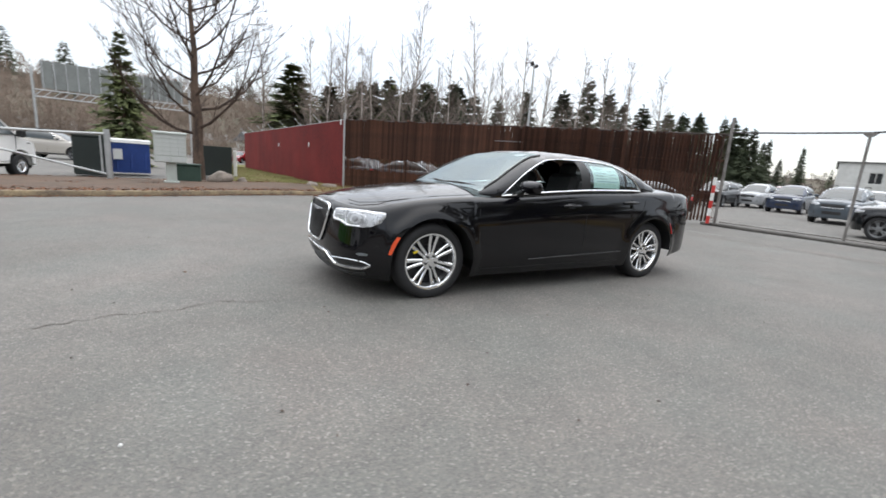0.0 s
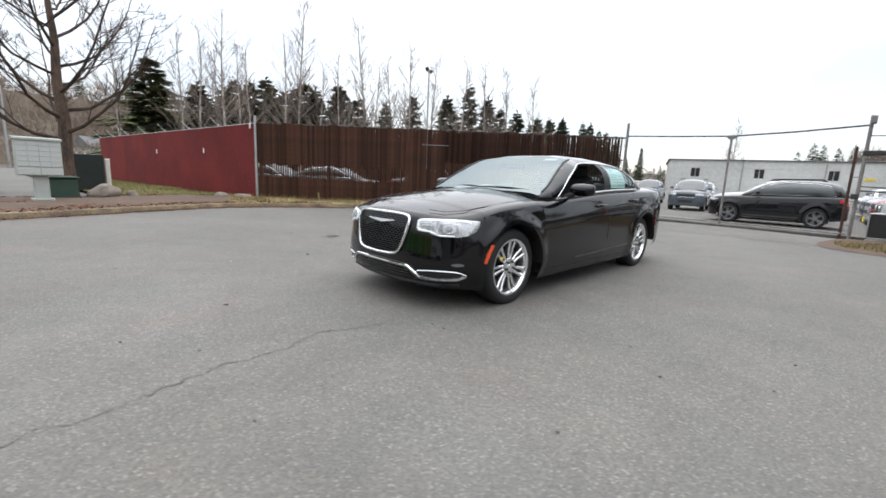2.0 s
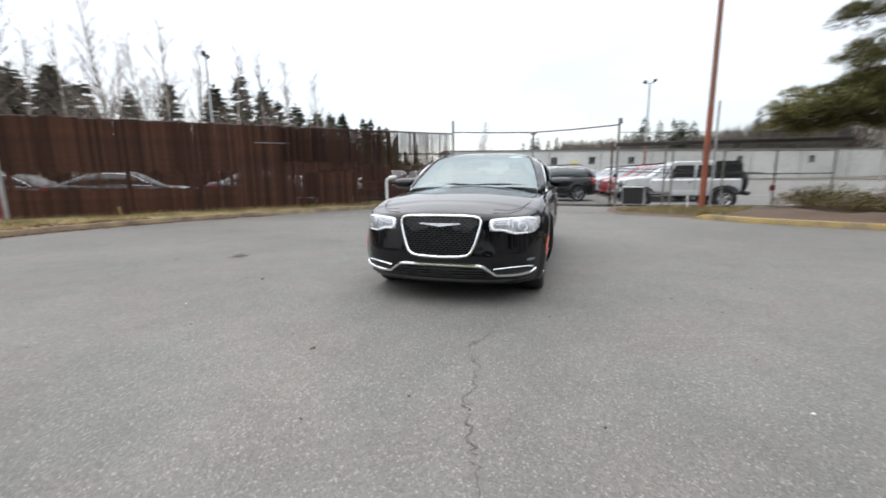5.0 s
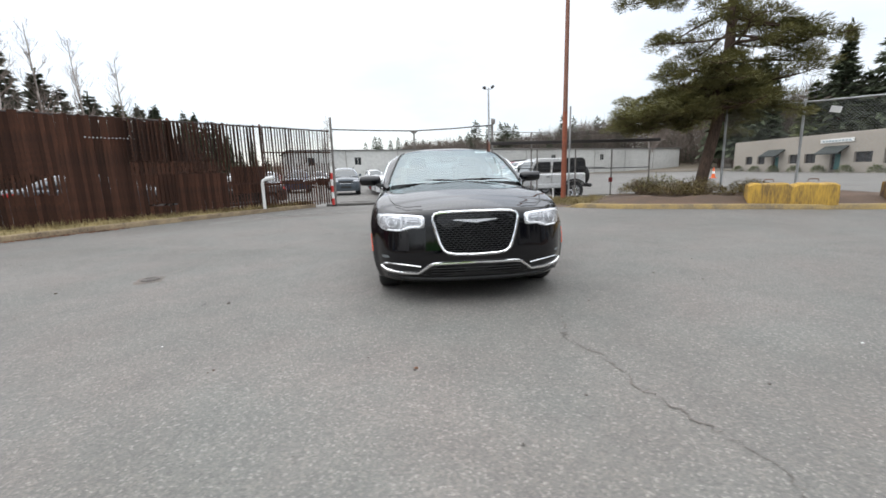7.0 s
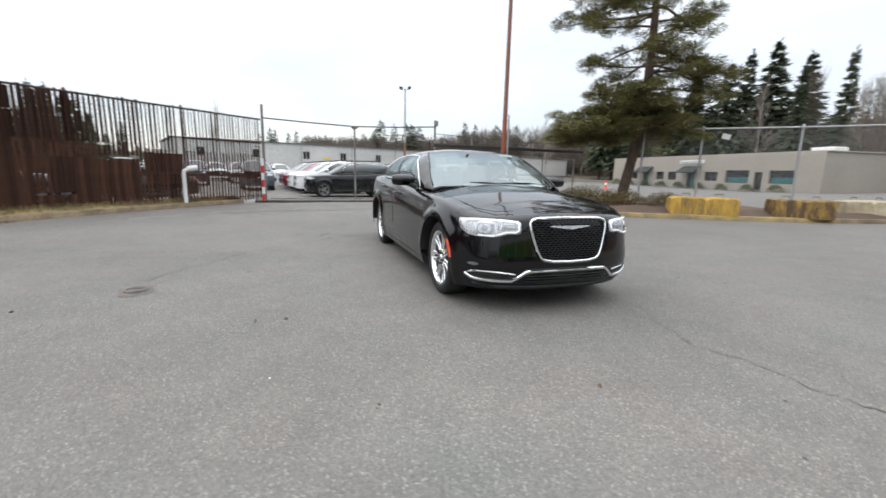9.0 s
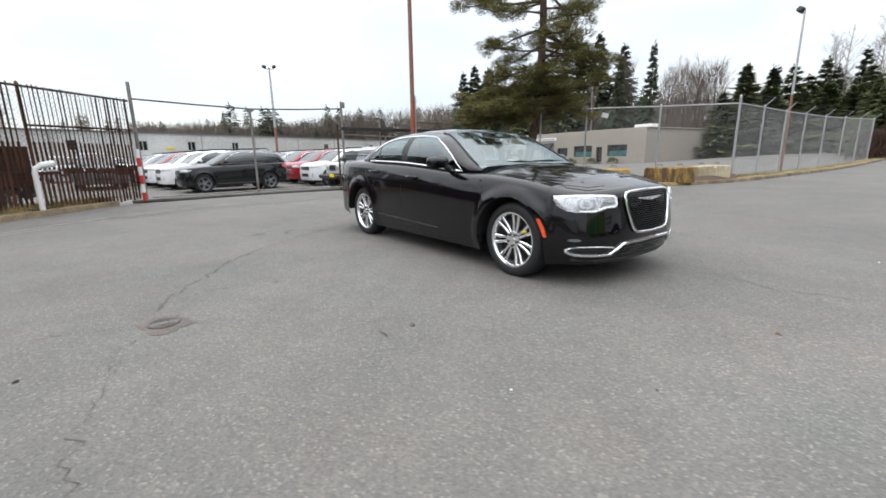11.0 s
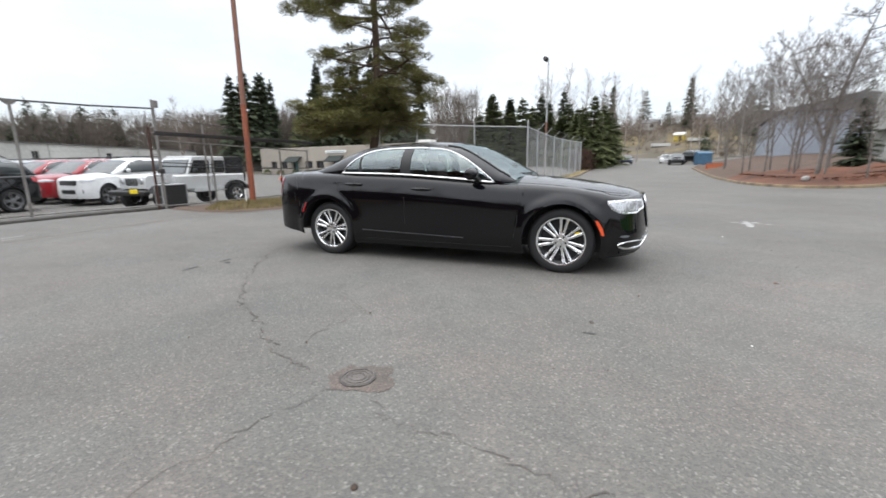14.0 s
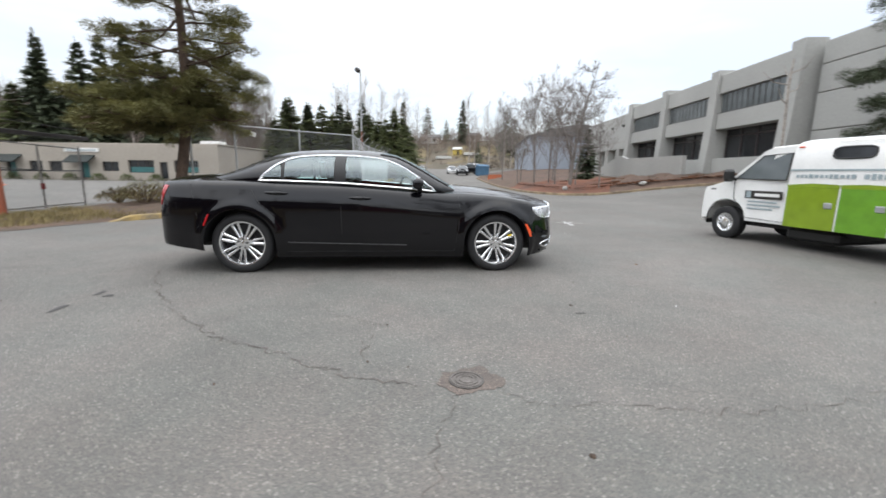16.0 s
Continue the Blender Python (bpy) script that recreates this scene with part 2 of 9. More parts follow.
def asphalt(name, light, dark):
    m = bpy.data.materials.new(name)
    m.use_nodes = True
    n, l = m.node_tree.nodes, m.node_tree.links
    b = n["Principled BSDF"]
    co = n.new("ShaderNodeTexCoord")
    def noise_at(scale, detail=4, rough=0.55):
        q = n.new("ShaderNodeTexNoise")
        q.inputs["Scale"].default_value, q.inputs["Detail"].default_value, q.inputs["Roughness"].default_value = scale, detail, rough
        l.new(co.outputs["Object"], q.inputs["Vector"])
        return q
    def ramp_of(src, p0, c0, p1, c1):
        r = n.new("ShaderNodeValToRGB")
        r.color_ramp.elements[0].position, r.color_ramp.elements[0].color = p0, (*c0, 1)
        r.color_ramp.elements[1].position, r.color_ramp.elements[1].color = p1, (*c1, 1)
        l.new(src, r.inputs[0])
        return r.outputs[0]
    def multiply(a, c, fac=1.0):
        q = n.new("ShaderNodeMix")
        q.data_type, q.blend_type = "RGBA", "MULTIPLY"
        q.inputs[0].default_value = fac
        l.new(a, q.inputs[6])
        l.new(c, q.inputs[7])
        return q.outputs[2]
    base = ramp_of(noise_at(0.35, 5).outputs[0], 0.32, dark, 0.68, light)
    mid = ramp_of(noise_at(2.6, 5, 0.65).outputs[0], 0.35, (0.92, 0.925, 0.92), 0.66, (1.06, 1.06, 1.045))
    # aggregate: stone chips about a centimetre across, pale and brown among the binder
    chips = n.new("ShaderNodeTexVoronoi")
    chips.inputs["Scale"].default_value = 95.0
    l.new(co.outputs["Object"], chips.inputs["Vector"])
    bw = n.new("ShaderNodeSeparateColor")
    l.new(chips.outputs["Color"], bw.inputs[0])
    chip = n.new("ShaderNodeValToRGB")
    cr = chip.color_ramp
    cr.elements[0].position, cr.elements[0].color = 0.0, (0.66, 0.65, 0.64, 1)
    cr.elements[1].position, cr.elements[1].color = 1.0, (1.9, 1.87, 1.8, 1)
    for pos, c in ((0.35, (0.86, 0.85, 0.84)), (0.62, (1.0, 0.98, 0.96)), (0.88, (1.16, 1.1, 1.04)), (0.95, (1.45, 1.42, 1.36))):
        e = cr.elements.new(pos)
        e.color = (*c, 1)
    l.new(bw.outputs[0], chip.inputs[0])
    grit = ramp_of(noise_at(220, 2).outputs[0], 0.35, (0.75, 0.75, 0.75), 0.65, (1.2, 1.2, 1.2))
    # worn patches lean to a rusty pink, others to a cool grey
    hue = ramp_of(noise_at(0.8, 5, 0.6).outputs[0], 0.38, (0.98, 1.0, 0.99), 0.66, (1.05, 1.0, 0.985))
    col = multiply(multiply(multiply(multiply(base, mid), hue), chip.outputs[0], 0.72), grit, 0.6)
    l.new(col, b.inputs["Base Color"])
    b.inputs["Roughness"].default_value = 0.82
    b.inputs["Specular IOR Level"].default_value = 0.35
    bp = n.new("ShaderNodeBump")
    bp.inputs["Strength"].default_value, bp.inputs["Distance"].default_value = 0.6, 0.006
    l.new(chips.outputs["Distance"], bp.inputs["Height"])
    l.new(bp.outputs[0], b.inputs["Normal"])
    return m


M = {
    "asphalt": asphalt("asphalt", (0.163, 0.159, 0.152), (0.126, 0.123, 0.117)),
    "crack": shade("crack_tar", (0.096, 0.084, 0.075), 0.9, var=0.4, scale=6, fine=60),
    "tar": shade("damp_stain", (0.055, 0.052, 0.05), 0.8, var=0.4, scale=3, fine=40),
    "iron": shade("cast_iron", (0.085, 0.078, 0.072), 0.75, 0.1, var=0.4, scale=8, fine=60, bump=0.3),
    "rust_patch": asphalt("reddish_patch", (0.146, 0.122, 0.110), (0.108, 0.096, 0.088)),
    "worn_iron": shade("worn_iron_cover", (0.135, 0.122, 0.112), 0.7, 0.1, var=0.3, scale=9, fine=70, bump=0.3, color2=(0.10, 0.09, 0.082)),
    "faded_line": shade("faded_line", (0.215, 0.190, 0.165), 0.85, var=0.15, scale=4, fine=40, color2=(0.145, 0.136, 0.126), spot=0.5),
    "white_line": shade("worn_road_paint", (0.36, 0.355, 0.34), 0.7, var=0.3, scale=6, fine=50, color2=(0.16, 0.155, 0.15), spot=0.5),
    "concrete": shade("concrete", (0.33, 0.32, 0.30), 0.85, var=0.2, scale=1.2, fine=30),
    "pale_concrete": shade("pale_concrete_panel", (0.37, 0.37, 0.35), 0.8, var=0.08, scale=0.3, fine=9, color2=(0.325, 0.325, 0.308), bump=0.06),
    "kerb": shade("kerb_concrete", (0.220, 0.168, 0.100), 0.9, var=0.3, scale=2.2, fine=30, color2=(0.085, 0.062, 0.045)),
    "kerb_yellow": shade("kerb_faded_yellow", (0.31, 0.22, 0.080), 0.85, var=0.2, scale=2.5, fine=25, color2=(0.15, 0.12, 0.085), spot=0.5),
    "block_yellow": shade("barrier_yellow", (0.44, 0.27, 0.045), 0.85, var=0.16, scale=1.1, fine=7, color2=(0.105, 0.070, 0.038), spot=0.47, stretch=(4.5, 4.5, 0.9)),
    "block_worn": shade("barrier_yellow_worn", (0.40, 0.245, 0.045), 0.85, var=0.2, scale=1.6, fine=9, color2=(0.085, 0.052, 0.030), spot=0.58, stretch=(3.5, 3.5, 1.0)),
    "block_pale": shade("worn_pale_block", (0.44, 0.38, 0.26), 0.9, var=0.2, scale=1.3, fine=9, color2=(0.28, 0.23, 0.15), spot=0.5),
    "grass": shade("winter_grass", (0.108, 0.122, 0.036), 0.95, spec=0.12, var=0.3, scale=1.2, fine=60, color2=(0.145, 0.105, 0.055), bump=0.8),
    "dry_grass": shade("dry_grass", (0.25, 0.20, 0.10), 0.95, spec=0.12, var=0.3, scale=2, fine=60, color2=(0.12, 0.10, 0.045), bump=0.8),
    "earth": shade("leafy_earth", (0.088, 0.054, 0.036), 0.95, var=0.35, scale=2, fine=40, color2=(0.07, 0.05, 0.035), bump=0.8),
    "mulch": shade("bark_mulch", (0.128, 0.046, 0.022), 0.95, var=0.4, scale=0.5, fine=30, color2=(0.062, 0.034, 0.024), bump=0.9),
    "red_earth": shade("dark_red_earth", (0.090, 0.055, 0.038), 0.95, var=0.35, scale=1.1, fine=30, color2=(0.055, 0.036, 0.027), bump=0.9),
    "hill_grass": shade("tan_hill_grass", (0.150, 0.122, 0.070), 0.95, spec=0.1, var=0.35, scale=0.35, fine=4.0, color2=(0.085, 0.068, 0.045), bump=0.6),
    "litter": shade("fallen_leaves", (0.155, 0.075, 0.044), 0.9, spec=0.12, var=0.5, scale=4, fine=20, color2=(0.08, 0.045, 0.03)),
    "scrap": shade("dark_leaf_scraps", (0.075, 0.055, 0.042), 0.9, spec=0.12, var=0.3, scale=4, fine=20, color2=(0.045, 0.036, 0.03)),
    "field": shade("rough_ground", (0.092, 0.070, 0.050), 0.95, var=0.3, scale=0.08, fine=2.0, color2=(0.062, 0.056, 0.034)),
    "galv": shade("galvanised_steel", (0.42, 0.43, 0.43), 0.5, 0.6, var=0.15, scale=4, fine=40, bump=0.05),
    "old_galv": shade("old_galvanised_steel", (0.235, 0.225, 0.215), 0.6, 0.4, var=0.25, scale=4, fine=30, color2=(0.15, 0.135, 0.12), bump=0.1),
    "wire": shade("fence_wire", (0.13, 0.13, 0.128), 0.55, 0.5, var=0.15, bump=0),
    "dark_wire": shade("dark_wire", (0.06, 0.055, 0.05), 0.6, 0.3, bump=0),
    "slat": shade("brown_slat", (0.056, 0.023, 0.013), 0.8, spec=0.2, var=0.35, scale=0.8, fine=14, color2=(0.028, 0.015, 0.011), random_var=0.42, stretch=(1, 1, 0.3)),
    "red_screen": shade("red_privacy_screen", (0.165, 0.028, 0.027), 0.85, spec=0.15, var=0.16, scale=0.5, fine=10, color2=(0.115, 0.022, 0.022)),
    "rust_steel": shade("rusted_steel", (0.13, 0.055, 0.032), 0.8, 0.1, var=0.4, scale=3, fine=30, color2=(0.065, 0.032, 0.022)),
    "brown_sheet": shade("brown_sheet", (0.060, 0.026, 0.018), 0.8, var=0.3, scale=1.5, fine=20),
    "pole_orange": shade("rusty_pole_paint", (0.30, 0.085, 0.04), 0.7, var=0.2, scale=2, fine=25, color2=(0.19, 0.065, 0.04), stretch=(1, 1, 0.4)),
    "pole_brown": shade("weathered_pole", (0.235, 0.112, 0.078), 0.7, var=0.2, scale=2, fine=25, stretch=(1, 1, 0.4)),
    "dark_steel": shade("dark_steel", (0.045, 0.04, 0.038), 0.55, 0.4, var=0.3, scale=3, fine=30),
    "white_paint": shade("white_paint", (0.74, 0.74, 0.72), 0.5, var=0.06, scale=2, fine=30, bump=0.03),
    "red_paint": shade("red_paint", (0.50, 0.035, 0.03), 0.5, var=0.1, scale=3, fine=30, bump=0.03),
    "black_plastic": shade("black_plastic", (0.012, 0.012, 0.012), 0.5, var=0.2, bump=0.05),
    "rubber": shade("tyre_rubber", (0.012, 0.012, 0.013), 0.7, var=0.2, scale=4, fine=50, bump=0.1),
    "paint_black": shade("black_car_paint", (0.0012, 0.0012, 0.0024), 0.40, 0.0, var=0.1, bump=0, coat=1.0, spec=0.03, rough_var=0.04),
    "paint": shade("car_paint", (1, 1, 1), 0.3, 0.0, var=0.02, bump=0, coat=1.0, spec=0.1, tinted=True, rough_var=0.03),
    "chrome": shade("chrome", (0.86, 0.87, 0.88), 0.08, 1.0, var=0.02, bump=0, rough_var=0.04),
    "alloy": shade("polished_alloy", (0.90, 0.91, 0.92), 0.17, 0.95, var=0.05, bump=0, rough_var=0.06),
    "grey_alloy": shade("grey_alloy_wheel", (0.26, 0.265, 0.27), 0.4, 0.7, var=0.1, bump=0),
    "sill_dark": shade("dirty_sill_concrete", (0.085, 0.080, 0.072), 0.9, var=0.3, scale=2.2, fine=30, color2=(0.05, 0.046, 0.042)),
    "pale_seam": shade("pale_seam", (0.27, 0.265, 0.25), 0.9, var=0.4, scale=3, fine=40, color2=(0.17, 0.166, 0.158), bump=0.2),
    "stem_grey": shade("grey_brown_stem", (0.185, 0.165, 0.150), 0.9, var=0.3, scale=4, fine=30, color2=(0.11, 0.096, 0.086)),
    "bin_blue": shade("blue_plastic", (0.05, 0.12, 0.20), 0.6, var=0.15, scale=2, fine=20),
    "amber_plastic": shade("orange_plastic", (0.42, 0.12, 0.05), 0.6, var=0.15, scale=2, fine=20),
    "wire_pale": shade("galvanised_mesh", (0.34, 0.345, 0.345), 0.5, 0.4, var=0.15, bump=0),
    "dark_alloy": shade("dark_wheel_well", (0.02, 0.02, 0.021), 0.5, 0.4, var=0.1, bump=0),
    "mesh_dark": shade("grille_black", (0.020, 0.020, 0.021), 0.35, 0.2, var=0.1, bump=0),
    "grille_back": shade("grille_void", (0.004, 0.004, 0.004), 0.9, spec=0.05, var=0.1, bump=0),
    "grille_bar": shade("dark_grille_bar", (0.055, 0.055, 0.058), 0.35, 0.6, var=0.1, bump=0),
    "glass": thin_glass("window_glass", (0.70, 0.83, 0.82), 0.16),
    "shield": thin_glass("windshield_glass", (0.46, 0.54, 0.535), 0.19),
    "dark_glass": thin_glass("privacy_glass", (0.10, 0.115, 0.12), 0.08),
    "lamp_lens": thin_glass("lamp_lens", (0.95, 0.96, 0.97), 0.06),
    "reflector": shade("lamp_reflector", (0.60, 0.61, 0.63), 0.28, 0.6, var=0.12, scale=18, fine=70, bump=0),
    "lamp_inner": shade("lamp_inner_housing", (0.38, 0.385, 0.40), 0.3, 0.5, var=0.25, scale=22, fine=80, bump=0),
    "dull_chrome": shade("dull_trim", (0.16, 0.16, 0.165), 0.4, 0.7, var=0.1, bump=0),
    "running_light": shade("running_light", (0.90, 0.92, 0.95), 0.3, var=0.0, bump=0, emit=0.25),
    "amber": shade("amber_lens", (0.75, 0.085, 0.02), 0.25, var=0.08, bump=0, coat=0.6),
    "tail_red": shade("red_lens", (0.42, 0.012, 0.016), 0.2, var=0.1, bump=0, coat=0.8),
    "interior": shade("black_interior", (0.010, 0.010, 0.010), 0.8, var=0.2, fine=80, bump=0.1),
    "seat": shade("dark_seat", (0.018, 0.017, 0.017), 0.7, var=0.2, fine=60, bump=0.1),
    "paper": shade("printed_paper", (0.62, 0.74, 0.68), 0.6, var=0.05, bump=0),
    "ink": shade("grey_print", (0.28, 0.36, 0.36), 0.7, var=0.05, bump=0),
    "sticker": shade("white_sticker", (0.8, 0.82, 0.8), 0.5, var=0.05, bump=0),
    "yellow": shade("yellow_paint", (0.80, 0.60, 0.02), 0.5, var=0.08, bump=0),
    "yellow_wall": shade("faded_yellow_boards", (0.48, 0.36, 0.07), 0.7, var=0.2, scale=1.2, fine=10, color2=(0.30, 0.23, 0.07)),
    "bark": shade("bark", (0.115, 0.080, 0.060), 0.9, spec=0.12, var=0.35, scale=3, fine=25, color2=(0.055, 0.042, 0.035), bump=0.8, stretch=(1, 1, 0.35)),
    "dark_bark": shade("dark_bark", (0.070, 0.050, 0.040), 0.9, spec=0.12, var=0.35, scale=3, fine=25, color2=(0.035, 0.027, 0.023), bump=0.6, stretch=(1, 1, 0.35)),
    "birch": shade("birch_bark", (0.40, 0.36, 0.32), 0.85, var=0.25, scale=2, fine=18, color2=(0.17, 0.15, 0.135), bump=0.3),
    "twig": shade("bare_twigs", (0.21, 0.175, 0.15), 0.9, spec=0.12, var=0.3, scale=0.3, fine=4, color2=(0.12, 0.095, 0.082), bump=0),
    "needle": shade("pine_needles", (0.215, 0.205, 0.088), 0.8, spec=0.12, var=0.3, scale=1.1, fine=6, color2=(0.115, 0.112, 0.052), bump=0),
    "fir": shade("fir_needles", (0.084, 0.099, 0.060), 0.8, spec=0.12, var=0.3, scale=0.5, fine=4, color2=(0.050, 0.062, 0.040), bump=0),
    "cedar": shade("cedar_foliage", (0.135, 0.150, 0.062), 0.8, spec=0.12, var=0.3, scale=0.6, fine=4, color2=(0.070, 0.086, 0.048), bump=0),
    "shrub": shade("brown_shrub", (0.125, 0.092, 0.042), 0.9, spec=0.12, var=0.4, scale=1.2, fine=9, color2=(0.06, 0.055, 0.025), bump=0),
    "far_brush": shade("far_brush", (0.150, 0.124, 0.104), 0.95, spec=0.12, var=0.3, scale=0.05, fine=0.6, color2=(0.095, 0.080, 0.068), bump=0),
    "thicket": shade("brown_thicket", (0.070, 0.042, 0.032), 0.95, spec=0.12, var=0.3, scale=0.3, fine=3, color2=(0.042, 0.028, 0.022), bump=0),
    # far brush made lighter, with distance haze put into its colour
    "pale_brush": shade("pale_far_brush", (0.235, 0.185, 0.150), 0.95, spec=0.12, var=0.3, scale=0.05, fine=0.6, color2=(0.155, 0.122, 0.098), bump=0),
    "stone": shade("boulder_stone", (0.19, 0.16, 0.135), 0.9, var=0.35, scale=3, fine=25, bump=0.7),
    "warehouse": shade("pale_metal_wall", (0.55, 0.55, 0.525), 0.7, var=0.1, scale=0.15, fine=2, color2=(0.43, 0.43, 0.41)),
    "tan_wall": shade("tan_block_wall", (0.34, 0.305, 0.26), 0.85, var=0.1, scale=0.2, fine=3),
    "window_dark": shade("dark_window", (0.022, 0.024, 0.027), 0.12, var=0.2, scale=1, fine=4, bump=0, spec=0.7),
    "window_grey": shade("tinted_grey_window", (0.115, 0.130, 0.135), 0.10, var=0.15, scale=1, fine=4, bump=0, spec=0.8),
    "car_glass": shade("car_window_glass", (0.040, 0.048, 0.050), 0.06, var=0.15, scale=1, fine=4, bump=0, spec=0.8),
    "bronze": shade("bronze_panel", (0.055, 0.042, 0.04), 0.5, 0.3, var=0.2, scale=1, fine=10),
    "grey_roof": shade("grey_roofing", (0.13, 0.13, 0.13), 0.8, var=0.2, scale=0.4, fine=5),
    "box_grey": shade("grey_green_enamel", (0.40, 0.43, 0.40), 0.5, var=0.08, scale=2, fine=20, bump=0.03),
    "door_grey": shade("pale_grey_door", (0.47, 0.49, 0.47), 0.5, var=0.05, scale=2, fine=20, bump=0.03),
    "box_green": shade("dark_green_enamel", (0.030, 0.060, 0.045), 0.5, var=0.2, scale=2, fine=20),
    "dumpster_blue": shade("blue_steel", (0.025, 0.065, 0.26), 0.5, var=0.2, scale=1.5, fine=20),
    "dark_screen": shade("dark_green_screen", (0.016, 0.022, 0.020), 0.8, var=0.2, scale=1.5, fine=20),
    "sign_back": shade("aluminium_sign_back", (0.21, 0.22, 0.21), 0.7, 0.2, var=0.2, scale=0.4, fine=5),
    "lime": shade("lime_green_wrap", (0.20, 0.30, 0.012), 0.35, var=0.12, scale=0.9, fine=6, bump=0, coat=0.5),
    "green": shade("bright_green_wrap", (0.075, 0.30, 0.025), 0.35, var=0.2, scale=0.9, fine=6, bump=0, coat=0.5),
    "mid_green": shade("fresh_green_wrap", (0.13, 0.31, 0.018), 0.35, var=0.16, scale=0.9, fine=6, bump=0, coat=0.5),
    "teal": shade("teal_awning", (0.035, 0.13, 0.13), 0.7, var=0.15, scale=2, fine=20),
    "blue_wall": shade("blue_grey_wall", (0.30, 0.335, 0.385), 0.7, var=0.08, scale=0.3, fine=4),
    "bar_grey": shade("grey_lettering", (0.30, 0.36, 0.38), 0.5, var=0.1, bump=0),
    "orange": shade("orange_cone", (0.72, 0.12, 0.02), 0.5, var=0.1, bump=0.03),
    "snow_white": shade("plastic_white", (0.6, 0.6, 0.58), 0.6, var=0.15, scale=6, fine=30),
}
M["paint_black"].node_tree.nodes["Principled BSDF"].inputs["Coat IOR"].default_value = 1.49
M["paint_black"].node_tree.nodes["Principled BSDF"].inputs["Coat Roughness"].default_value = 0.06
for k in ("glass", "shield", "dark_glass", "lamp_lens"):
    M[k].use_backface_culling = False

# ---- ground ----


def height(x, y):
    """The lie of the land: flat yard, a rise to the office block, wooded hills round it."""
    r, a = math.hypot(x, y), math.atan2(y, x)
    z = 1.05 * smooth01((x - 10.5) / 11) * smooth01((y - 2) / 14) + 0.95 * smooth01((y - 26) / 40) * smooth01((x + 30) / 20)
    z += (5 + 10 * math.sin(a) ** 2) * smooth01((r - 95) / 110)
    z += 8 * smooth01((r - 72) / 62) * smooth01((-math.sin(a) - 0.78) / 0.16)
    z -= 0.2 * smooth01((-x - 10.9) / 1.5) * (1 - smooth01((r - 60) / 20))
    return z


rings = [0.0] + [1.5 * k for k in range(1, 41)] + [66, 74, 84, 96, 110, 125, 140, 158, 178, 205, 240, 300, 420, 700, 1400]
g = Geo()
g.grid([[(r * math.cos(2 * math.pi * k / 120), r * math.sin(2 * math.pi * k / 120),
          height(r * math.cos(2 * math.pi * k / 120), r * math.sin(2 * math.pi * k / 120))) for k in range(120)] for r in rings], closed=True)
ground = setting("ground", g, M["asphalt"], "worn grey asphalt yard with pale stone chips", "ground", sharp=60)


def ribbon(path, width, z=0.004, wobble=0.0, seed=1):
    rnd = random.Random(seed)
    rows = []
    for i, p in enumerate(path):
        a, b = path[max(0, i - 1)], path[min(len(path) - 1, i + 1)]
        d = Vector((b[0] - a[0], b[1] - a[1], 0)).normalized()
        s = Vector((-d.y, d.x, 0))
        w = width * (1 + wobble * (rnd.random() - 0.5)) / 2
        o = wobble * (rnd.random() - 0.5) * 0.05
        c = Vector((p[0], p[1], height(p[0], p[1]) + z)) + s * o
        rows.append([tuple(c + s * w), tuple(c - s * w)])
    return Geo().grid(rows, flip=True)


CRACKS = [
    [(2.75, 0.62), (2.96, 0.6), (3.2, 0.5), (3.4, 0.56), (3.68, 0.61), (3.95, 0.63), (4.1, 0.65), (4.34, 0.73), (4.55, 0.79), (4.76, 0.79), (4.95, 0.83), (5.4, 0.9)],
    [(-2.6, -0.7), (-2.23, -1.41), (-1.88, -1.93), (-1.59, -2.3), (-1.39, -2.5), (-1.17, -2.72), (-0.89, -2.96), (-0.64, -3.1), (-0.38, -3.27), (-0.14, -3.43), (0.01, -3.52), (0.22, -3.62), (0.48, -3.72)],
    [(-0.45, -2.1), (-0.41, -2.17), (-0.15, -2.49), (0.01, -2.59), (0.1, -2.76), (0.13, -2.99), (0.15, -3.37)],
    [(0.93, -3.78), (1.09, -3.92), (1.22, -3.95), (1.56, -4.0), (1.95, -4.07), (2.23, -4.08), (2.66, -4.04), (3.15, -3.96), (3.6, -3.85)],
    [(0.70, -3.80), (0.59, -4.13), (0.5, -4.6), (0.52, -5.2)],
    [(0.01, -2.59), (0.15, -2.68), (0.29, -2.77)],
]
for i, c in enumerate(CRACKS):
    rq = random.Random(70 + i)
    pts = [(x + rq.gauss(0, 0.005), y + rq.gauss(0, 0.005)) for x, y in curve_points(c, 7)]
    cg, run = Geo(), []
    for j, p in enumerate(pts):
        run.append(p)
        if len(run) > 3 and (rq.random() < 0.16 or j == len(pts) - 1):
            cg.merge(ribbon(run, rq.uniform(0.005, 0.009) * (1.1 if i == 0 else 1.5 if i == 1 else 0.55 if i == 4 else 0.75), 0.004, 1.6, j))
            run = [] if rq.random() < 0.6 else [p]
    part("crack", cg, M["crack"], ground, "thin dark crack in the asphalt")
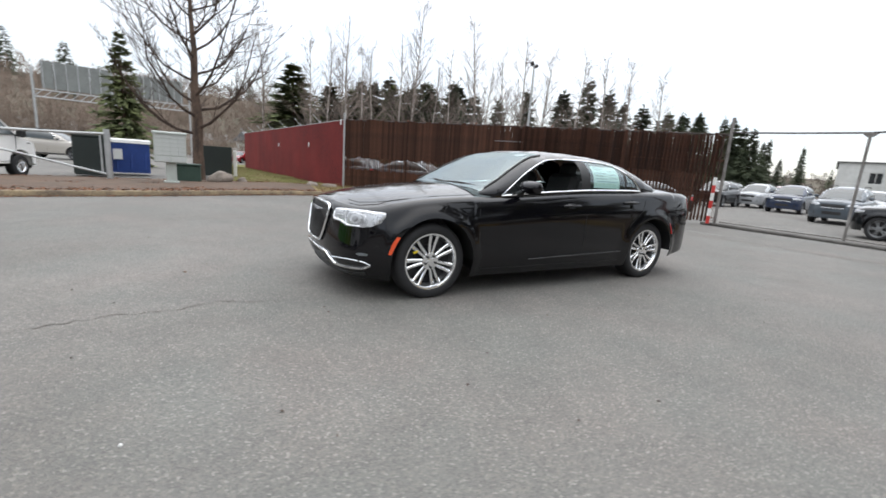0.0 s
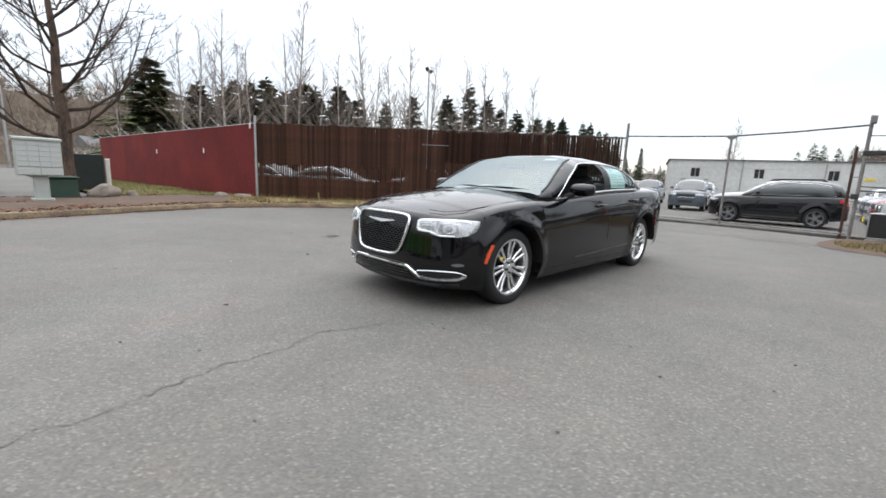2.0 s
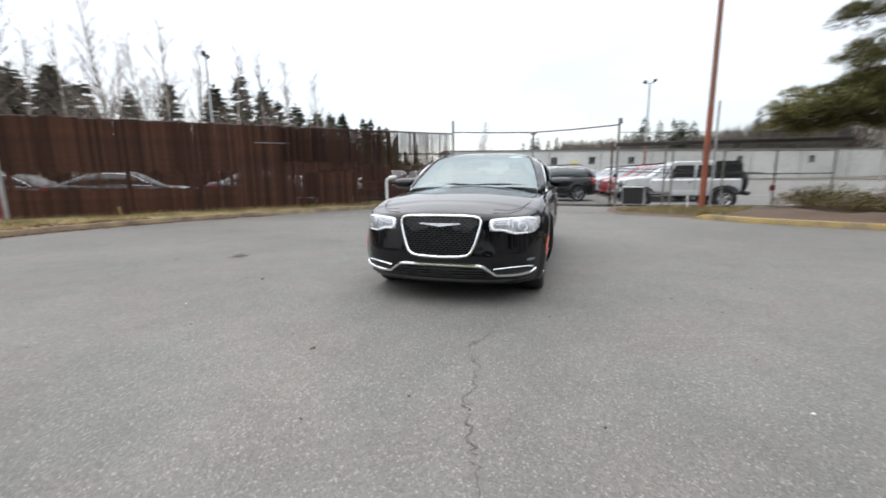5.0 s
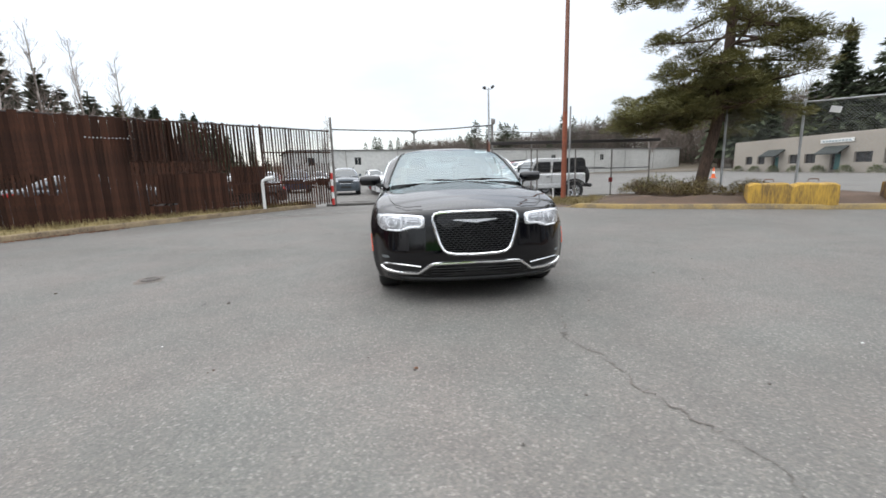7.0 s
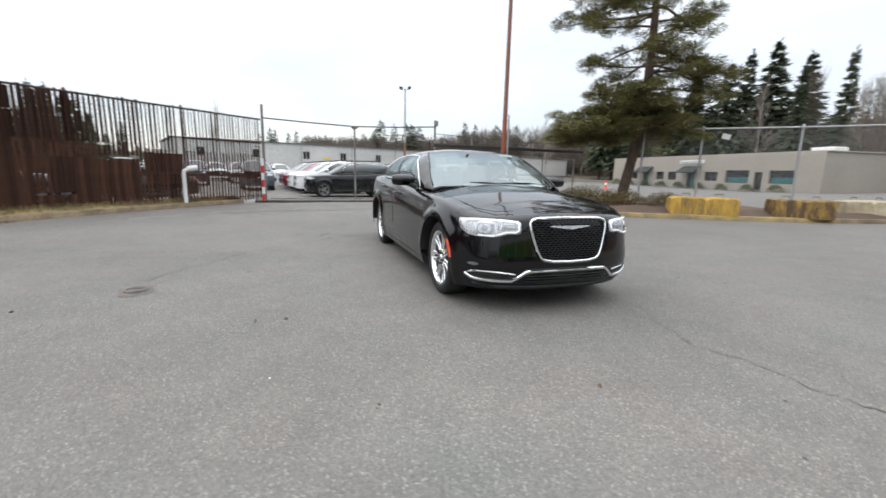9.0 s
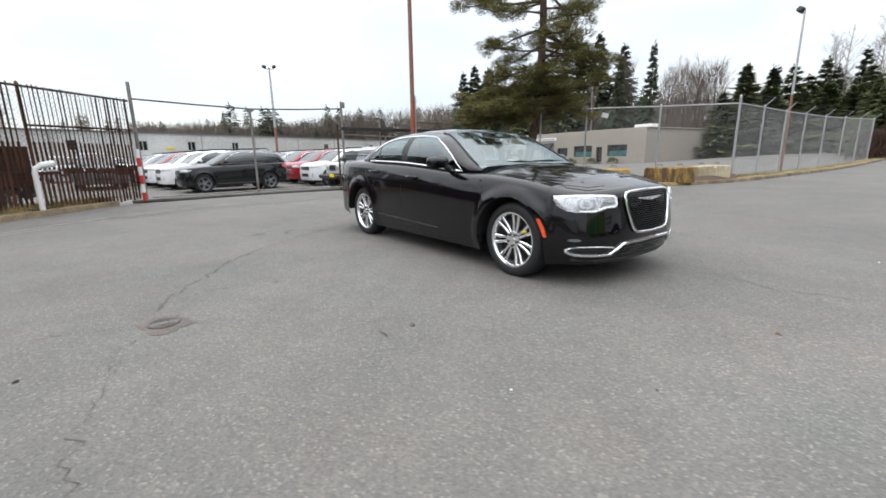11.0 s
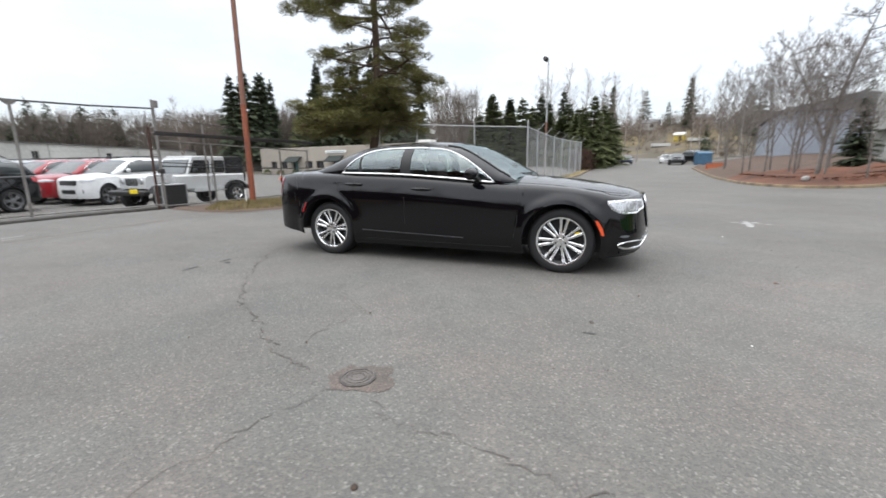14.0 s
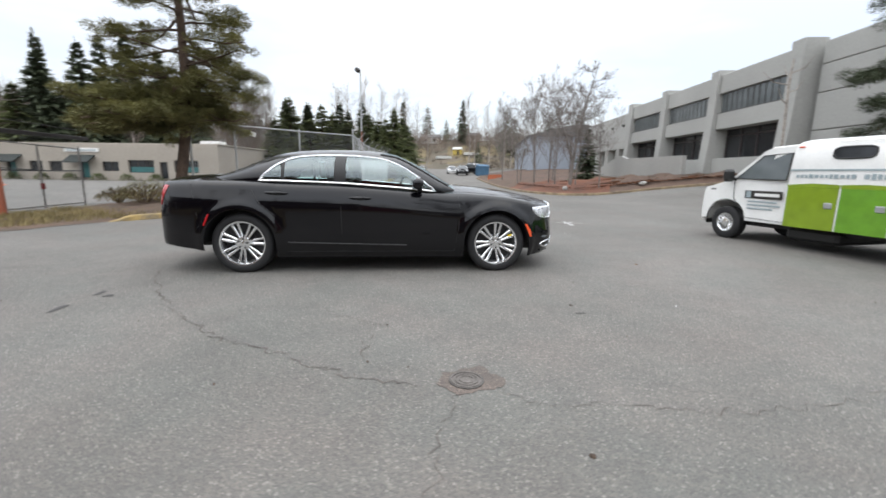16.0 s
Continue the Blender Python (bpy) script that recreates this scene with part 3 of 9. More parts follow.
# pale worn edge of an older strip of paving before the gate
for off, wd_, sd in ((0.0, 0.06, 61), (0.28, 0.035, 62)):
    path = [(x + off, y + off * 0.3) for x, y, _ in curve_points([(-5.6, -5.75, 0), (-6.1, -5.2, 0), (-6.75, -4.4, 0), (-7.2, -3.85, 0), (-7.6, -3.2, 0), (-7.85, -2.4, 0), (-7.95, -1.5, 0)], 4)]
    part("pale_seam", ribbon(path, wd_, 0.004, 0.02, sd), M["pale_seam"], ground, "pale worn seam in the asphalt")
for i, (x, y, rx, ry) in enumerate([(-2.62, -2.18, 0.028, 0.15), (-2.60, -1.70, 0.025, 0.11), (-2.46, -1.79, 0.04, 0.05), (1.95, -2.52, 0.05, 0.012)]):
    pts = [(x + rx * math.cos(a) * (1 + 0.3 * math.sin(3 * a + i)), y + ry * math.sin(a) * (1 + 0.3 * math.cos(2 * a)), 0.004) for a in [k * math.pi / 9 for k in range(18)]]
    part("stain", Geo().add(pts, [tuple(range(18))]), M["tar"], ground, "dark stain on the asphalt", sharp=0)
for i, off in enumerate((0.0, 0.28)):
    part("painted_line", ribbon(curve_points([(-5.6 - off, -6.6), (-6.5 - off, -4.9), (-7.05 - off, -2.4), (-7.45 - off, 0.6), (-7.6 - off, 3.6)], 8), 0.05, 0.004, 0.5, i),
         M["faded_line"], ground, "faint worn line on the asphalt")
for k, (p, q, w) in enumerate((((4.16, 4.28), (4.80, 4.15), 0.055), ((4.46, 4.52), (4.36, 3.66), 0.10), ((4.30, 4.05), (4.62, 4.40), 0.06))):
    line = [(lerp(p[0], q[0], t), lerp(p[1], q[1], t)) for t in (0, 0.2, 0.4, 0.6, 0.8, 1)]
    part("road_mark", ribbon(line, w, 0.004 + 0.001 * k, 0.8, k + 3), M["white_line"], ground, "worn white road marking", sharp=0)

# manhole: iron ring and cover in a reddish patch
mh = thing("manhole_cover", "round rusty iron manhole cover set in the asphalt", "manhole", pose(0.775, -3.665, 0) @ Matrix.Diagonal((0.84, 0.84, 1, 1)))
rq = random.Random(9)
pts = []
for k in range(48):
    a = 2 * math.pi * k / 48
    q = 1 + 0.35 * noise.noise(Vector((1.3 * math.cos(a), 1.3 * math.sin(a), 4))) + 0.16 * noise.noise(Vector((4 * math.cos(a), 4 * math.sin(a), 1))) + rq.uniform(-0.05, 0.05)
    pts.append((0.22 * math.cos(a) * q + 0.02, 0.19 * math.sin(a) * q, 0.003))
part("patch", Geo().add(pts, [tuple(range(48))]), M["rust_patch"], mh, "faint reddish asphalt patch", sharp=0)
g = Geo().lathe([(0.125, 0.004), (0.125, 0.009), (0.107, 0.009), (0.107, 0.004)], 32, pose(0, 0, 0, 90))
part("ring", g, M["iron"], mh)
g = Geo().lathe([(0.102, 0.003), (0.102, 0.007), (0.001, 0.007)], 28, pose(0, 0, 0, 90))
for k in range(5):
    for j in range(5):
        u, v = (k - 2) * 0.036, (j - 2) * 0.036
        if u * u + v * v < 0.0085:
            g.box((u, v, 0.0075), (0.020, 0.020, 0.003), 0.001)
for rr_ in (0.05, 0.08, 0.108):
    g.tube([(rr_ * math.cos(a), rr_ * math.sin(a), 0.010) for a in [2 * math.pi * k / 28 for k in range(28)]], 0.005, 6, closed=True)
part("cover", g, M["worn_iron"], mh)

# small debris on the asphalt
rnd = random.Random(11)
deb = Geo()
for k in range(240):
    x, y = rnd.uniform(-9, 9), rnd.uniform(-8, 9)
    s = rnd.uniform(0.004, 0.013)
    a = rnd.uniform(0, 6.28)
    deb.add([(x + s * math.cos(a + q) * rnd.uniform(0.6, 1.2), y + s * math.sin(a + q) * rnd.uniform(0.6, 1.2), 0.003 + rnd.uniform(0, 0.010)) for q in (0, 1.5, 3.1, 4.7)], [(0, 1, 2, 3)])
tagged(new("leaf_debris", to_mesh("leaf_debris", deb, M["scrap"], 0)), "small dark leaf scraps scattered on the asphalt", "debris", kind="stuff")
for i, (x, y, s, mat, lab) in enumerate([(1.95, -2.30, 0.018, "crack", "dark round clod on the asphalt"), (1.24, -4.37, 0.016, "scrap", "brown crumpled leaf on the asphalt"),
                                         (3.65, 2.31, 0.010, "snow_white", "white paper scrap on the asphalt"), (1.09, 2.98, 0.010, "crack", "dark pebble on the asphalt"),
                                         (4.00, 0.31, 0.009, "crack", "dark pebble on the asphalt"), (4.03, 1.31, 0.008, "crack", "dark pebble on the asphalt"),
                                         (3.58, -0.58, 0.009, "crack", "dark pebble on the asphalt"), (3.56, -0.57, 0.012, "litter", "brown leaf on the asphalt"),
                                         (2.95, -2.36, 0.007, "snow_white", "white pebble on the asphalt")]):
    g = Geo()
    bm = bmesh.new()
    bmesh.ops.create_icosphere(bm, subdivisions=2, radius=s)
    for v in bm.verts:
        v.co += v.co * noise.noise(v.co * 40 + Vector((i, 0, 0))) * 0.8
        v.co.z = max(-0.3 * s, v.co.z * 0.7)
    g.add([tuple(v.co) for v in bm.verts], [tuple(v.index for v in f.verts) for f in bm.faces])
    bm.free()
    o = new("pebble", to_mesh("pebble", g, M[mat], 60))
    o.matrix_basis = pose(x, y, 0.3 * s)
    tagged(o, lab, "debris")

# ---- kerbs and verges ----
KERB_L = [(14, -5.0), (9, -7.0), (7.2, -7.75), (4.3, -8.8), (2.2, -9.75), (0.2, -10.2), (-2.5, -9.35), (-5.2, -7.7), (-7.6, -5.95), (-8.9, -4.95), (-10.1, -3.95)]
BACK_L = [(15, -12), (10, -13), (7.8, -13.4), (4.9, -13.9), (2.6, -14.6), (-0.2, -14.6), (-3.4, -11.6), (-6.1, -8.9), (-8.3, -6.6), (-9.5, -5.3), (-10.4, -4.3)]
KERB_R = [(-6.45, 4.25), (-6.1, 4.62), (-5.8, 4.95), (-5.35, 5.5), (-4.62, 7.0), (-3.2, 10.0), (-2.3, 12.6), (-1.8, 15.0), (-1.62, 18.5), (-1.45, 30), (-1.1, 44)]
BACK_R = [(-9.7, 6.6), (-9.5, 6.85), (-9.3, 7.1), (-8.9, 7.6), (-7.7, 9.2), (-5.6, 12.2), (-3.6, 14.6), (-2.5, 15.9), (-2.45, 19), (-2.3, 31), (-2.0, 45)]


# foot of the bank by the gate, level with the yard
DIRT_F = [(-10.15, 2.75), (-8.4, 2.45), (-7.3, 2.65), (-6.9, 3.5), (-6.45, 4.25)]
DIRT_B = [(-10.35, 3.6), (-10.35, 4.6), (-10.3, 5.5), (-10.1, 6.2), (-9.7, 6.6)]


def kerb(name, ctrl, mat, label, dive=0.0):
    path = [(x, y, height(x, y) - dive * (1 - smooth01(i / 6))) for i, (x, y) in enumerate(curve_points(ctrl, 6))]
    sec = [(-0.085, -0.05), (-0.075, 0.10), (-0.055, 0.125), (0.075, 0.13), (0.085, 0.11), (0.085, -0.05)]
    return setting(name, Geo().sweep(path, sec), M[mat], label, "kerb", fix=True)


def verge(name, ctrl, back, lo, hi, mat, label, amp=0.05, cols=10, ramp=0.0, base=0.112):
    a, b = curve_points(ctrl, 6)[lo * 6:hi * 6 + 1], curve_points(back, 6)[lo * 6:hi * 6 + 1]
    rows = []
    for j, (p, q) in enumerate(zip(a, b)):
        row = []
        rise = smooth01((j + 1) / ramp) if ramp else 1
        for k in range(cols + 1):
            t = k / cols
            x, y = lerp(p[0], q[0], t), lerp(p[1], q[1], t)
            z = height(x, y) + base * rise + 0.006 * (1 - rise) + rise * amp * (smooth01(t * 4) * (1 + noise.noise(Vector((x * 0.9, y * 0.9, 3))))) * (1 - smooth01((t - 0.8) * 5)) - ((0.02 + base) if t > 0.99 else 0)
            row.append((x, y, z))
        rows.append(row)
    return setting(name, Geo().grid(rows), M[mat], label, "verge", sharp=80, fix=True)


kerb("kerb_1", KERB_L, "kerb", "low worn concrete kerb with faded yellow paint")
kerb("kerb_2", KERB_R[:7], "kerb_yellow", "concrete kerb painted faded yellow", 0.125)
kerb("kerb_4", KERB_R[6:], "kerb", "low worn concrete kerb along the road fence")
verge("verge_1", KERB_L, BACK_L, 0, 5, "earth", "verge of bare earth under brown leaves")
verge("verge_2", KERB_L, BACK_L, 5, 10, "dry_grass", "strip of dry grass below the slatted fence", 0.035)
verge("verge_3", KERB_R, BACK_R, 0, 7, "earth", "planted bank of brown earth behind the yellow kerb", 0.17, 10, 26)
verge("verge_8", DIRT_F, DIRT_B, 0, 4, "earth", "bare dirt with dry weeds at the end of the gate", 0.015, 10, 0, 0.008)
verge("verge_4", KERB_R, BACK_R, 7, 10, "dry_grass", "narrow grass strip along the road fence", 0.03)
rows = [[(x + 0.07 * -(y + 13), y, 0.10 + 0.05 * noise.noise(Vector((x * 0.5, y * 0.5, 7)))) for x in [-1.6 + 0.5 * k for k in range(10)]] for y in [-13 - 1.5 * k for k in range(20)]]
setting("lawn", Geo().grid(rows), M["grass"], "mown winter grass strip beside the red fence", "lawn", sharp=80, fix=True)


def blades(name, where, n, mat, label, tall=(0.05, 0.16), seed=3):
    r = random.Random(seed)
    g = Geo()
    for _ in range(n):
        x, y, z = where(r)
        a, h, w, t = r.uniform(0, 6.28), r.uniform(*tall), r.uniform(0.004, 0.011), r.uniform(0.1, 0.8)
        dx, dy = math.cos(a), math.sin(a)
        g.add([(x - dy * w, y + dx * w, z), (x + dy * w, y - dx * w, z), (x + dx * h * t, y + dy * h * t, z + h)], [(0, 1, 2)])
    return tagged(new(name, to_mesh(name, g, M[mat], 0)), label, "grass", kind="stuff")


def along(ctrl, back, lo, hi, t0, t1, lift=0.11):
    a, b = curve_points(ctrl, 6), curve_points(back, 6)
    def at(r):
        i = r.randrange(lo * 6, hi * 6)
        f, t = r.random(), r.uniform(t0, t1)
        p = [lerp(lerp(a[i][k], a[i + 1][k], f), lerp(b[i][k], b[i + 1][k], f), t) for k in (0, 1)]
        return p[0], p[1], height(*p) + lift
    return at


blades("grass_tufts", along(KERB_L, BACK_L, 5, 10, 0.08, 0.9), 9000, "dry_grass", "tufts of dry yellow grass along the fence", (0.05, 0.2))
blades("weed_tufts", along(DIRT_F, DIRT_B, 1, 4, 0.12, 0.95, 0.01), 5200, "dry_grass", "dry weeds at the foot of the pole", (0.03, 0.14), 4)
blades("bank_weeds", along(KERB_R, BACK_R, 0, 4, 0.03, 0.95, 0.05), 3000, "dry_grass", "dry weeds behind the yellow kerb", (0.04, 0.18), 9)
blades("lawn_grass", lambda r: (lambda x, y: (x + 0.07 * -(y + 13), y, 0.10))(r.uniform(-1.4, 2.8), r.uniform(-34, -12.5)), 9000, "grass", "short winter grass blades", (0.04, 0.10), 5)
blades("road_grass", along(KERB_R, BACK_R, 7, 10, 0.1, 0.95), 1500, "dry_grass", "dry grass along the road fence", (0.05, 0.2), 6)


def leaves(name, where, n, mat, label, size=(0.02, 0.05), seed=3):
    r = random.Random(seed)
    g = Geo()
    for _ in range(n):
        x, y, z = where(r)
        s = r.uniform(*size)
        e = Euler((r.uniform(-0.6, 0.6), r.uniform(-0.6, 0.6), r.uniform(0, 6.28))).to_matrix()
        g.add([tuple(e @ Vector(p) + Vector((x, y, z + 0.02))) for p in ((-s, 0, 0), (0, -s * 0.6, 0.2 * s), (s, 0, 0), (0, s * 0.6, 0.2 * s))], [(0, 1, 2, 3)])
    return tagged(new(name, to_mesh(name, g, M[mat], 0)), label, "leaves", kind="stuff")


leaves("leaf_litter", along(KERB_L, BACK_L, 0, 6, 0.0, 0.95), 10000, "litter", "brown fallen leaves on the verge", (0.025, 0.06))
leaves("gutter_leaves", along([(x + 0.1, y + 0.45) for x, y in KERB_L], KERB_L, 0, 7, 0.3, 1.0), 3200, "litter", "brown leaves blown along the gutter", (0.015, 0.04), 8)
for o in (bpy.data.objects["gutter_leaves"],):
    o.location.z = -0.115

# ---- chain-link and fence helpers ----


def chain_link(g, p0, p1, z0, z1, pitch=0.085, r=0.0014):
    a, b = Vector((p0[0], p0[1], 0)), Vector((p1[0], p1[1], 0))
    length = (b - a).length
    d = (b - a) / length
    nrm = Vector((-d.y, d.x, 0))
    hgt = z1 - z0
    for s in (1, -1):
        c = -hgt
        while c < length:
            u0, u1 = max(0.0, c), min(length, c + hgt)
            if u1 > u0:
                w0, w1 = u0 - c, u1 - c
                if s < 0:
                    w0, w1 = hgt - w0, hgt - w1
                q0 = a + d * u0 + Vector((0, 0, z0 + w0))
                q1 = a + d * u1 + Vector((0, 0, z0 + w1))
                t = (q1 - q0).normalized()
                e1, e2 = nrm * r, t.cross(nrm) * r
                ring = [e1, -0.5 * e1 + 0.87 * e2, -0.5 * e1 - 0.87 * e2]
                g.add([tuple(q0 + e) for e in ring] + [tuple(q1 + e) for e in ring], [(0, 1, 4, 3), (1, 2, 5, 4), (2, 0, 3, 5)])
            c += pitch
    return g


def post_mesh(hgt, r, mat, name="post"):
    g = Geo().tube([(0, 0, -0.2), (0, 0, hgt)], r, 10)
    g.lathe([(r * 1.15, 0.0), (r * 1.15, 0.03), (r * 0.7, 0.06), (0.001, 0.075)], 10, pose(0, 0, hgt, 90))
    return to_mesh(name, g, M[mat], fix=True)


def outrigger(lean=0.32):
    g = Geo().tube([(0, 0, 0), (lean, 0, lean * 1.05)], 0.016, 6)
    return to_mesh("outrigger", g, M["galv"])


def strands(g, path, side, n=3, rise=0.1, up=0.1, r=0.004, sag=0.03):
    """Barbed strands along a path of tops, stepping out to the side."""
    for k in range(n):
        pts = []
        for i, p in enumerate(path):
            a, b = Vector(path[max(0, i - 1)]), Vector(path[min(len(path) - 1, i + 1)])
            d = (b - a).normalized()
            s = Vector((-d.y, d.x, 0)) * side
            pts.append(Vector(p) + s * (rise * (k + 1)) + Vector((0, 0, up * (k + 1))))
        fine = []
        for i in range(len(pts) - 1):
            for j in range(4):
                t = j / 4
                q = pts[i].lerp(pts[i + 1], t)
                q.z -= sag * 4 * t * (1 - t)
                fine.append(q)
        fine.append(pts[-1])
        g.tube(fine, r, 4)
        for i in range(len(pts) - 1):
            n_b = max(1, int((pts[i + 1] - pts[i]).length / 0.35))
            for j in range(n_b):
                q = pts[i].lerp(pts[i + 1], (j + 0.5) / n_b)
                g.box(tuple(q), (0.008, 0.008, 0.045))
    return g


# brown slatted fence
FA, FB = Vector((-1.39, -12.91, 0)), Vector((-10.73, -3.30, 0))
fd = (FB - FA).normalized()
flen = (FB - FA).length
fang = math.degrees(math.atan2(fd.y, fd.x))
sf = thing("slat_fence", "tall chain-link fence woven with weathered brown slats", "fence", pose(FA.x, FA.y, 0, 0, 0, fang))
me = post_mesh(2.78, 0.034, "rust_steel")
for k in range(1, 5):
    piece("post", me, sf, pose(flen * k / 5, 0.07, 0.05))
part("corner_post", Geo().tube([(0, 0, -0.2), (0, 0, 3.06)], 0.045, 12), M["galv"], sf, "grey galvanised corner post")
part("top_rail", Geo().tube([(0, 0.035, 2.80), (flen, 0.035, 2.80)], 0.026, 8), M["dark_steel"], sf)
part("mid_rail", Geo().tube([(0, 0.035, 0.22), (flen, 0.035, 0.22)], 0.012, 6), M["rust_steel"], sf)
part("wire_mesh", chain_link(Geo(), (0, 0.012), (flen, 0.012), 0.10, 2.86, 0.10, 0.003), M["rust_steel"], sf, sharp=0)
g = strands(Geo(), [(flen * k / 5, -0.05, 2.9) for k in range(3)], -1, 3, 0.07, 0.09)
part("barbed_wire", g, M["dark_wire"], sf, sharp=0)
me = to_mesh("slat", Geo().box((0, 0, 1.36), (0.094, 0.012, 2.72), 0.004), M["slat"], 0)
rnd = random.Random(5)
n_slats = int(flen / 0.086)

def slat(u, wide, z0, z1, tilt=0.55, turn=0.0):
    piece("slat", me, sf, pose(u + rnd.uniform(-0.006, 0.006), rnd.uniform(-0.012, 0.004), z0, rnd.uniform(-0.4, 0.4), rnd.uniform(-tilt, tilt), turn + rnd.uniform(-3, 3))
          @ Matrix.Diagonal((wide, 1, (z1 - z0) / 2.72, 1)))


for k in range(n_slats):
    u = 0.06 + k * 0.086
    top = 2.80 + rnd.uniform(-0.03, 0.05)
    if u > 7.0:
        break
    # band at bumper height of narrower slats, made to let the cars behind show
    lo, hi = 0.90 + rnd.uniform(-0.04, 0.04), 1.36 + rnd.uniform(-0.06, 0.05)
    if u < 5.5:
        slat(u, rnd.uniform(0.95, 1.0), 0.09, lo, 0.2)
        slat(u, rnd.uniform(0.95, 1.0), hi, top, 0.2)
        slat(u, rnd.uniform(0.42, 0.66) if rnd.random() < 0.85 else 0.95, lo - 0.02, hi + 0.02, 0.3)
    else:
        slat(u, rnd.uniform(0.94, 1.0), 0.09 + rnd.uniform(-0.02, 0.03), top, 0.25)
# towards the gate the upper slats stand turned in the mesh like louvres: shut from one side, open from the other
STEP, TURN = 0.104, 50.0
u = 7.02
while u < flen - 0.05:
    top = 2.80 + rnd.uniform(-0.05, 0.06)
    if u < 9.5:
        slat(u, 2.1, 1.70, top, 0.3, TURN + rnd.uniform(-6, 6))
        slat(u, rnd.uniform(1.02, 1.12), 0.09, 0.45 if 7.3 < u < 8.0 else 1.33, 0.2)
        if 7.3 < u < 8.0:
            slat(u, rnd.uniform(0.85, 1.05), 0.50, 1.33, 0.2)
        slat(u, rnd.uniform(0.55, 0.80), (1.40 if u > 8.1 else 1.33) + rnd.uniform(-0.02, 0.02), (1.65 if u < 8.8 else 1.72) + rnd.uniform(-0.02, 0.02), 0.3)
    elif rnd.random() > 0.03:
        slat(u, 2.05, 1.60 + rnd.uniform(-0.04, 0.04), top, 0.35, TURN + rnd.uniform(-6, 6))
        slat(u, rnd.uniform(0.50, 0.70), 1.0, 1.62, 0.4)
        slat(u, rnd.uniform(0.54, 0.72), 0.09 + rnd.uniform(-0.02, 0.03), 0.95, 0.6)
    u += STEP
for i, (u, w, z0, z1) in enumerate([(8.5, 1.9, 0.5, 1.28), (10.15, 1.05, 0.66, 1.52), (13.0, 0.5, 0.80, 1.02)]):
    part("backing_sheet", Geo().box((u, 0.10, (z0 + z1) / 2), (w, 0.02, z1 - z0), 0.004), M["brown_sheet"], sf, "dark brown sheet behind the slats")
u = 9.5
while u < flen - 0.3:  # broken ends of boards caught behind the mesh
    w = rnd.uniform(0.25, 0.7)
    part("broken_board", Geo().box((u + w / 2, 0.05, 0.96 + rnd.uniform(-0.04, 0.05)), (w, 0.018, rnd.uniform(0.07, 0.15)), 0.004), M["brown_sheet"], sf, "broken brown board behind the slats")
    u += w + rnd.uniform(0.0, 0.06)
part("upper_rail", Geo().tube([(10.72, 0.05, 1.98), (flen, 0.05, 2.02)], 0.024, 6), M["rust_steel"], sf)
# pale bits put on for small gaps where bright sky shows through
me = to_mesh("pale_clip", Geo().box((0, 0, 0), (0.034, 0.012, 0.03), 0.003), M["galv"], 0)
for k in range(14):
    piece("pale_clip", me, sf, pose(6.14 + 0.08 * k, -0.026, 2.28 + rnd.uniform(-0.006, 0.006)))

# red screened fence
RA, RB = Vector((-1.39, -12.95, 0)), Vector((0.95, -34.0, 0))
rd = (RB - RA).normalized()
rlen = (RB - RA).length
rang = math.degrees(math.atan2(rd.y, rd.x))
rf = thing("red_fence", "long chain-link fence covered with a dark red privacy screen", "fence", pose(RA.x, RA.y, 0, 0, 0, rang))
n_pan = 7
me = post_mesh(2.82, 0.03, "galv")
mo = outrigger(0.3)
for k in range(n_pan):
    u0, u1 = rlen * k / n_pan, rlen * (k + 1) / n_pan
    rows = [[(lerp(u0, u1, i / 16), 0.03 + 0.018 * noise.noise(Vector((lerp(u0, u1, i / 16) * 1.3, z * 0.8, 2))), z) for z in [0.07 + 2.72 * j / 8 for j in range(9)]] for i in range(17)]
    rows2 = [[(x, y - 0.006, z) for x, y, z in r] for r in rows]
    pg = Geo().grid(rows).grid(rows2, flip=True)
    part("screen_panel", pg, M["red_screen"], rf, sharp=80)
    piece("post", me, rf, pose(u1, -0.03, 0.02))
    piece("outrigger", mo, rf, pose(u1, 0.0, 2.84, 0, 0, 90))
part("top_rail", Geo().tube([(0, -0.01, 2.80), (rlen, -0.01, 2.80)], 0.022, 8), M["galv"], rf)
part("barbed_wire", strands(Geo(), [(rlen * k / n_pan, 0, 2.86) for k in range(n_pan + 1)], 1, 3, 0.1, 0.1), M["dark_wire"], rf, sharp=0)
for u, z in ((4.42, 1.86), (10.2, 1.86), (0.25, 2.72)):
    part("tag", Geo().box((u, 0.055, z), (0.13, 0.008, 0.2), 0.003), M["white_paint"], rf, "small white tag")

# sliding gate and its posts
gate = thing("yard_gate", "wide chain-link yard gate with a thin sagging top pipe", "gate", pose(0, 0, 0))
GX = [(-10.73, -3.22), (-10.88, -0.11), (-10.5, 2.9)]
gg = Geo()
gg.tube([(-10.73, -3.22, 2.86), (-10.8, -1.7, 2.80), (-10.88, -0.11, 2.76), (-10.7, 1.4, 2.80), (-10.5, 2.9, 2.88)], 0.022, 8)
part("top_pipe", gg, M["dark_steel"], gate)
part("bottom_pipe", Geo().tube([(-10.73, -3.1, 0.12), (-10.88, -0.11, 0.12), (-10.5, 2.85, 0.12)], 0.02, 8), M["old_galv"], gate)
part("wire_mesh", chain_link(chain_link(Geo(), GX[0], GX[1], 0.12, 1.3, 0.085, 0.0007), GX[1], GX[2], 0.12, 1.3, 0.085, 0.0007), M["dark_wire"], gate, sharp=0)
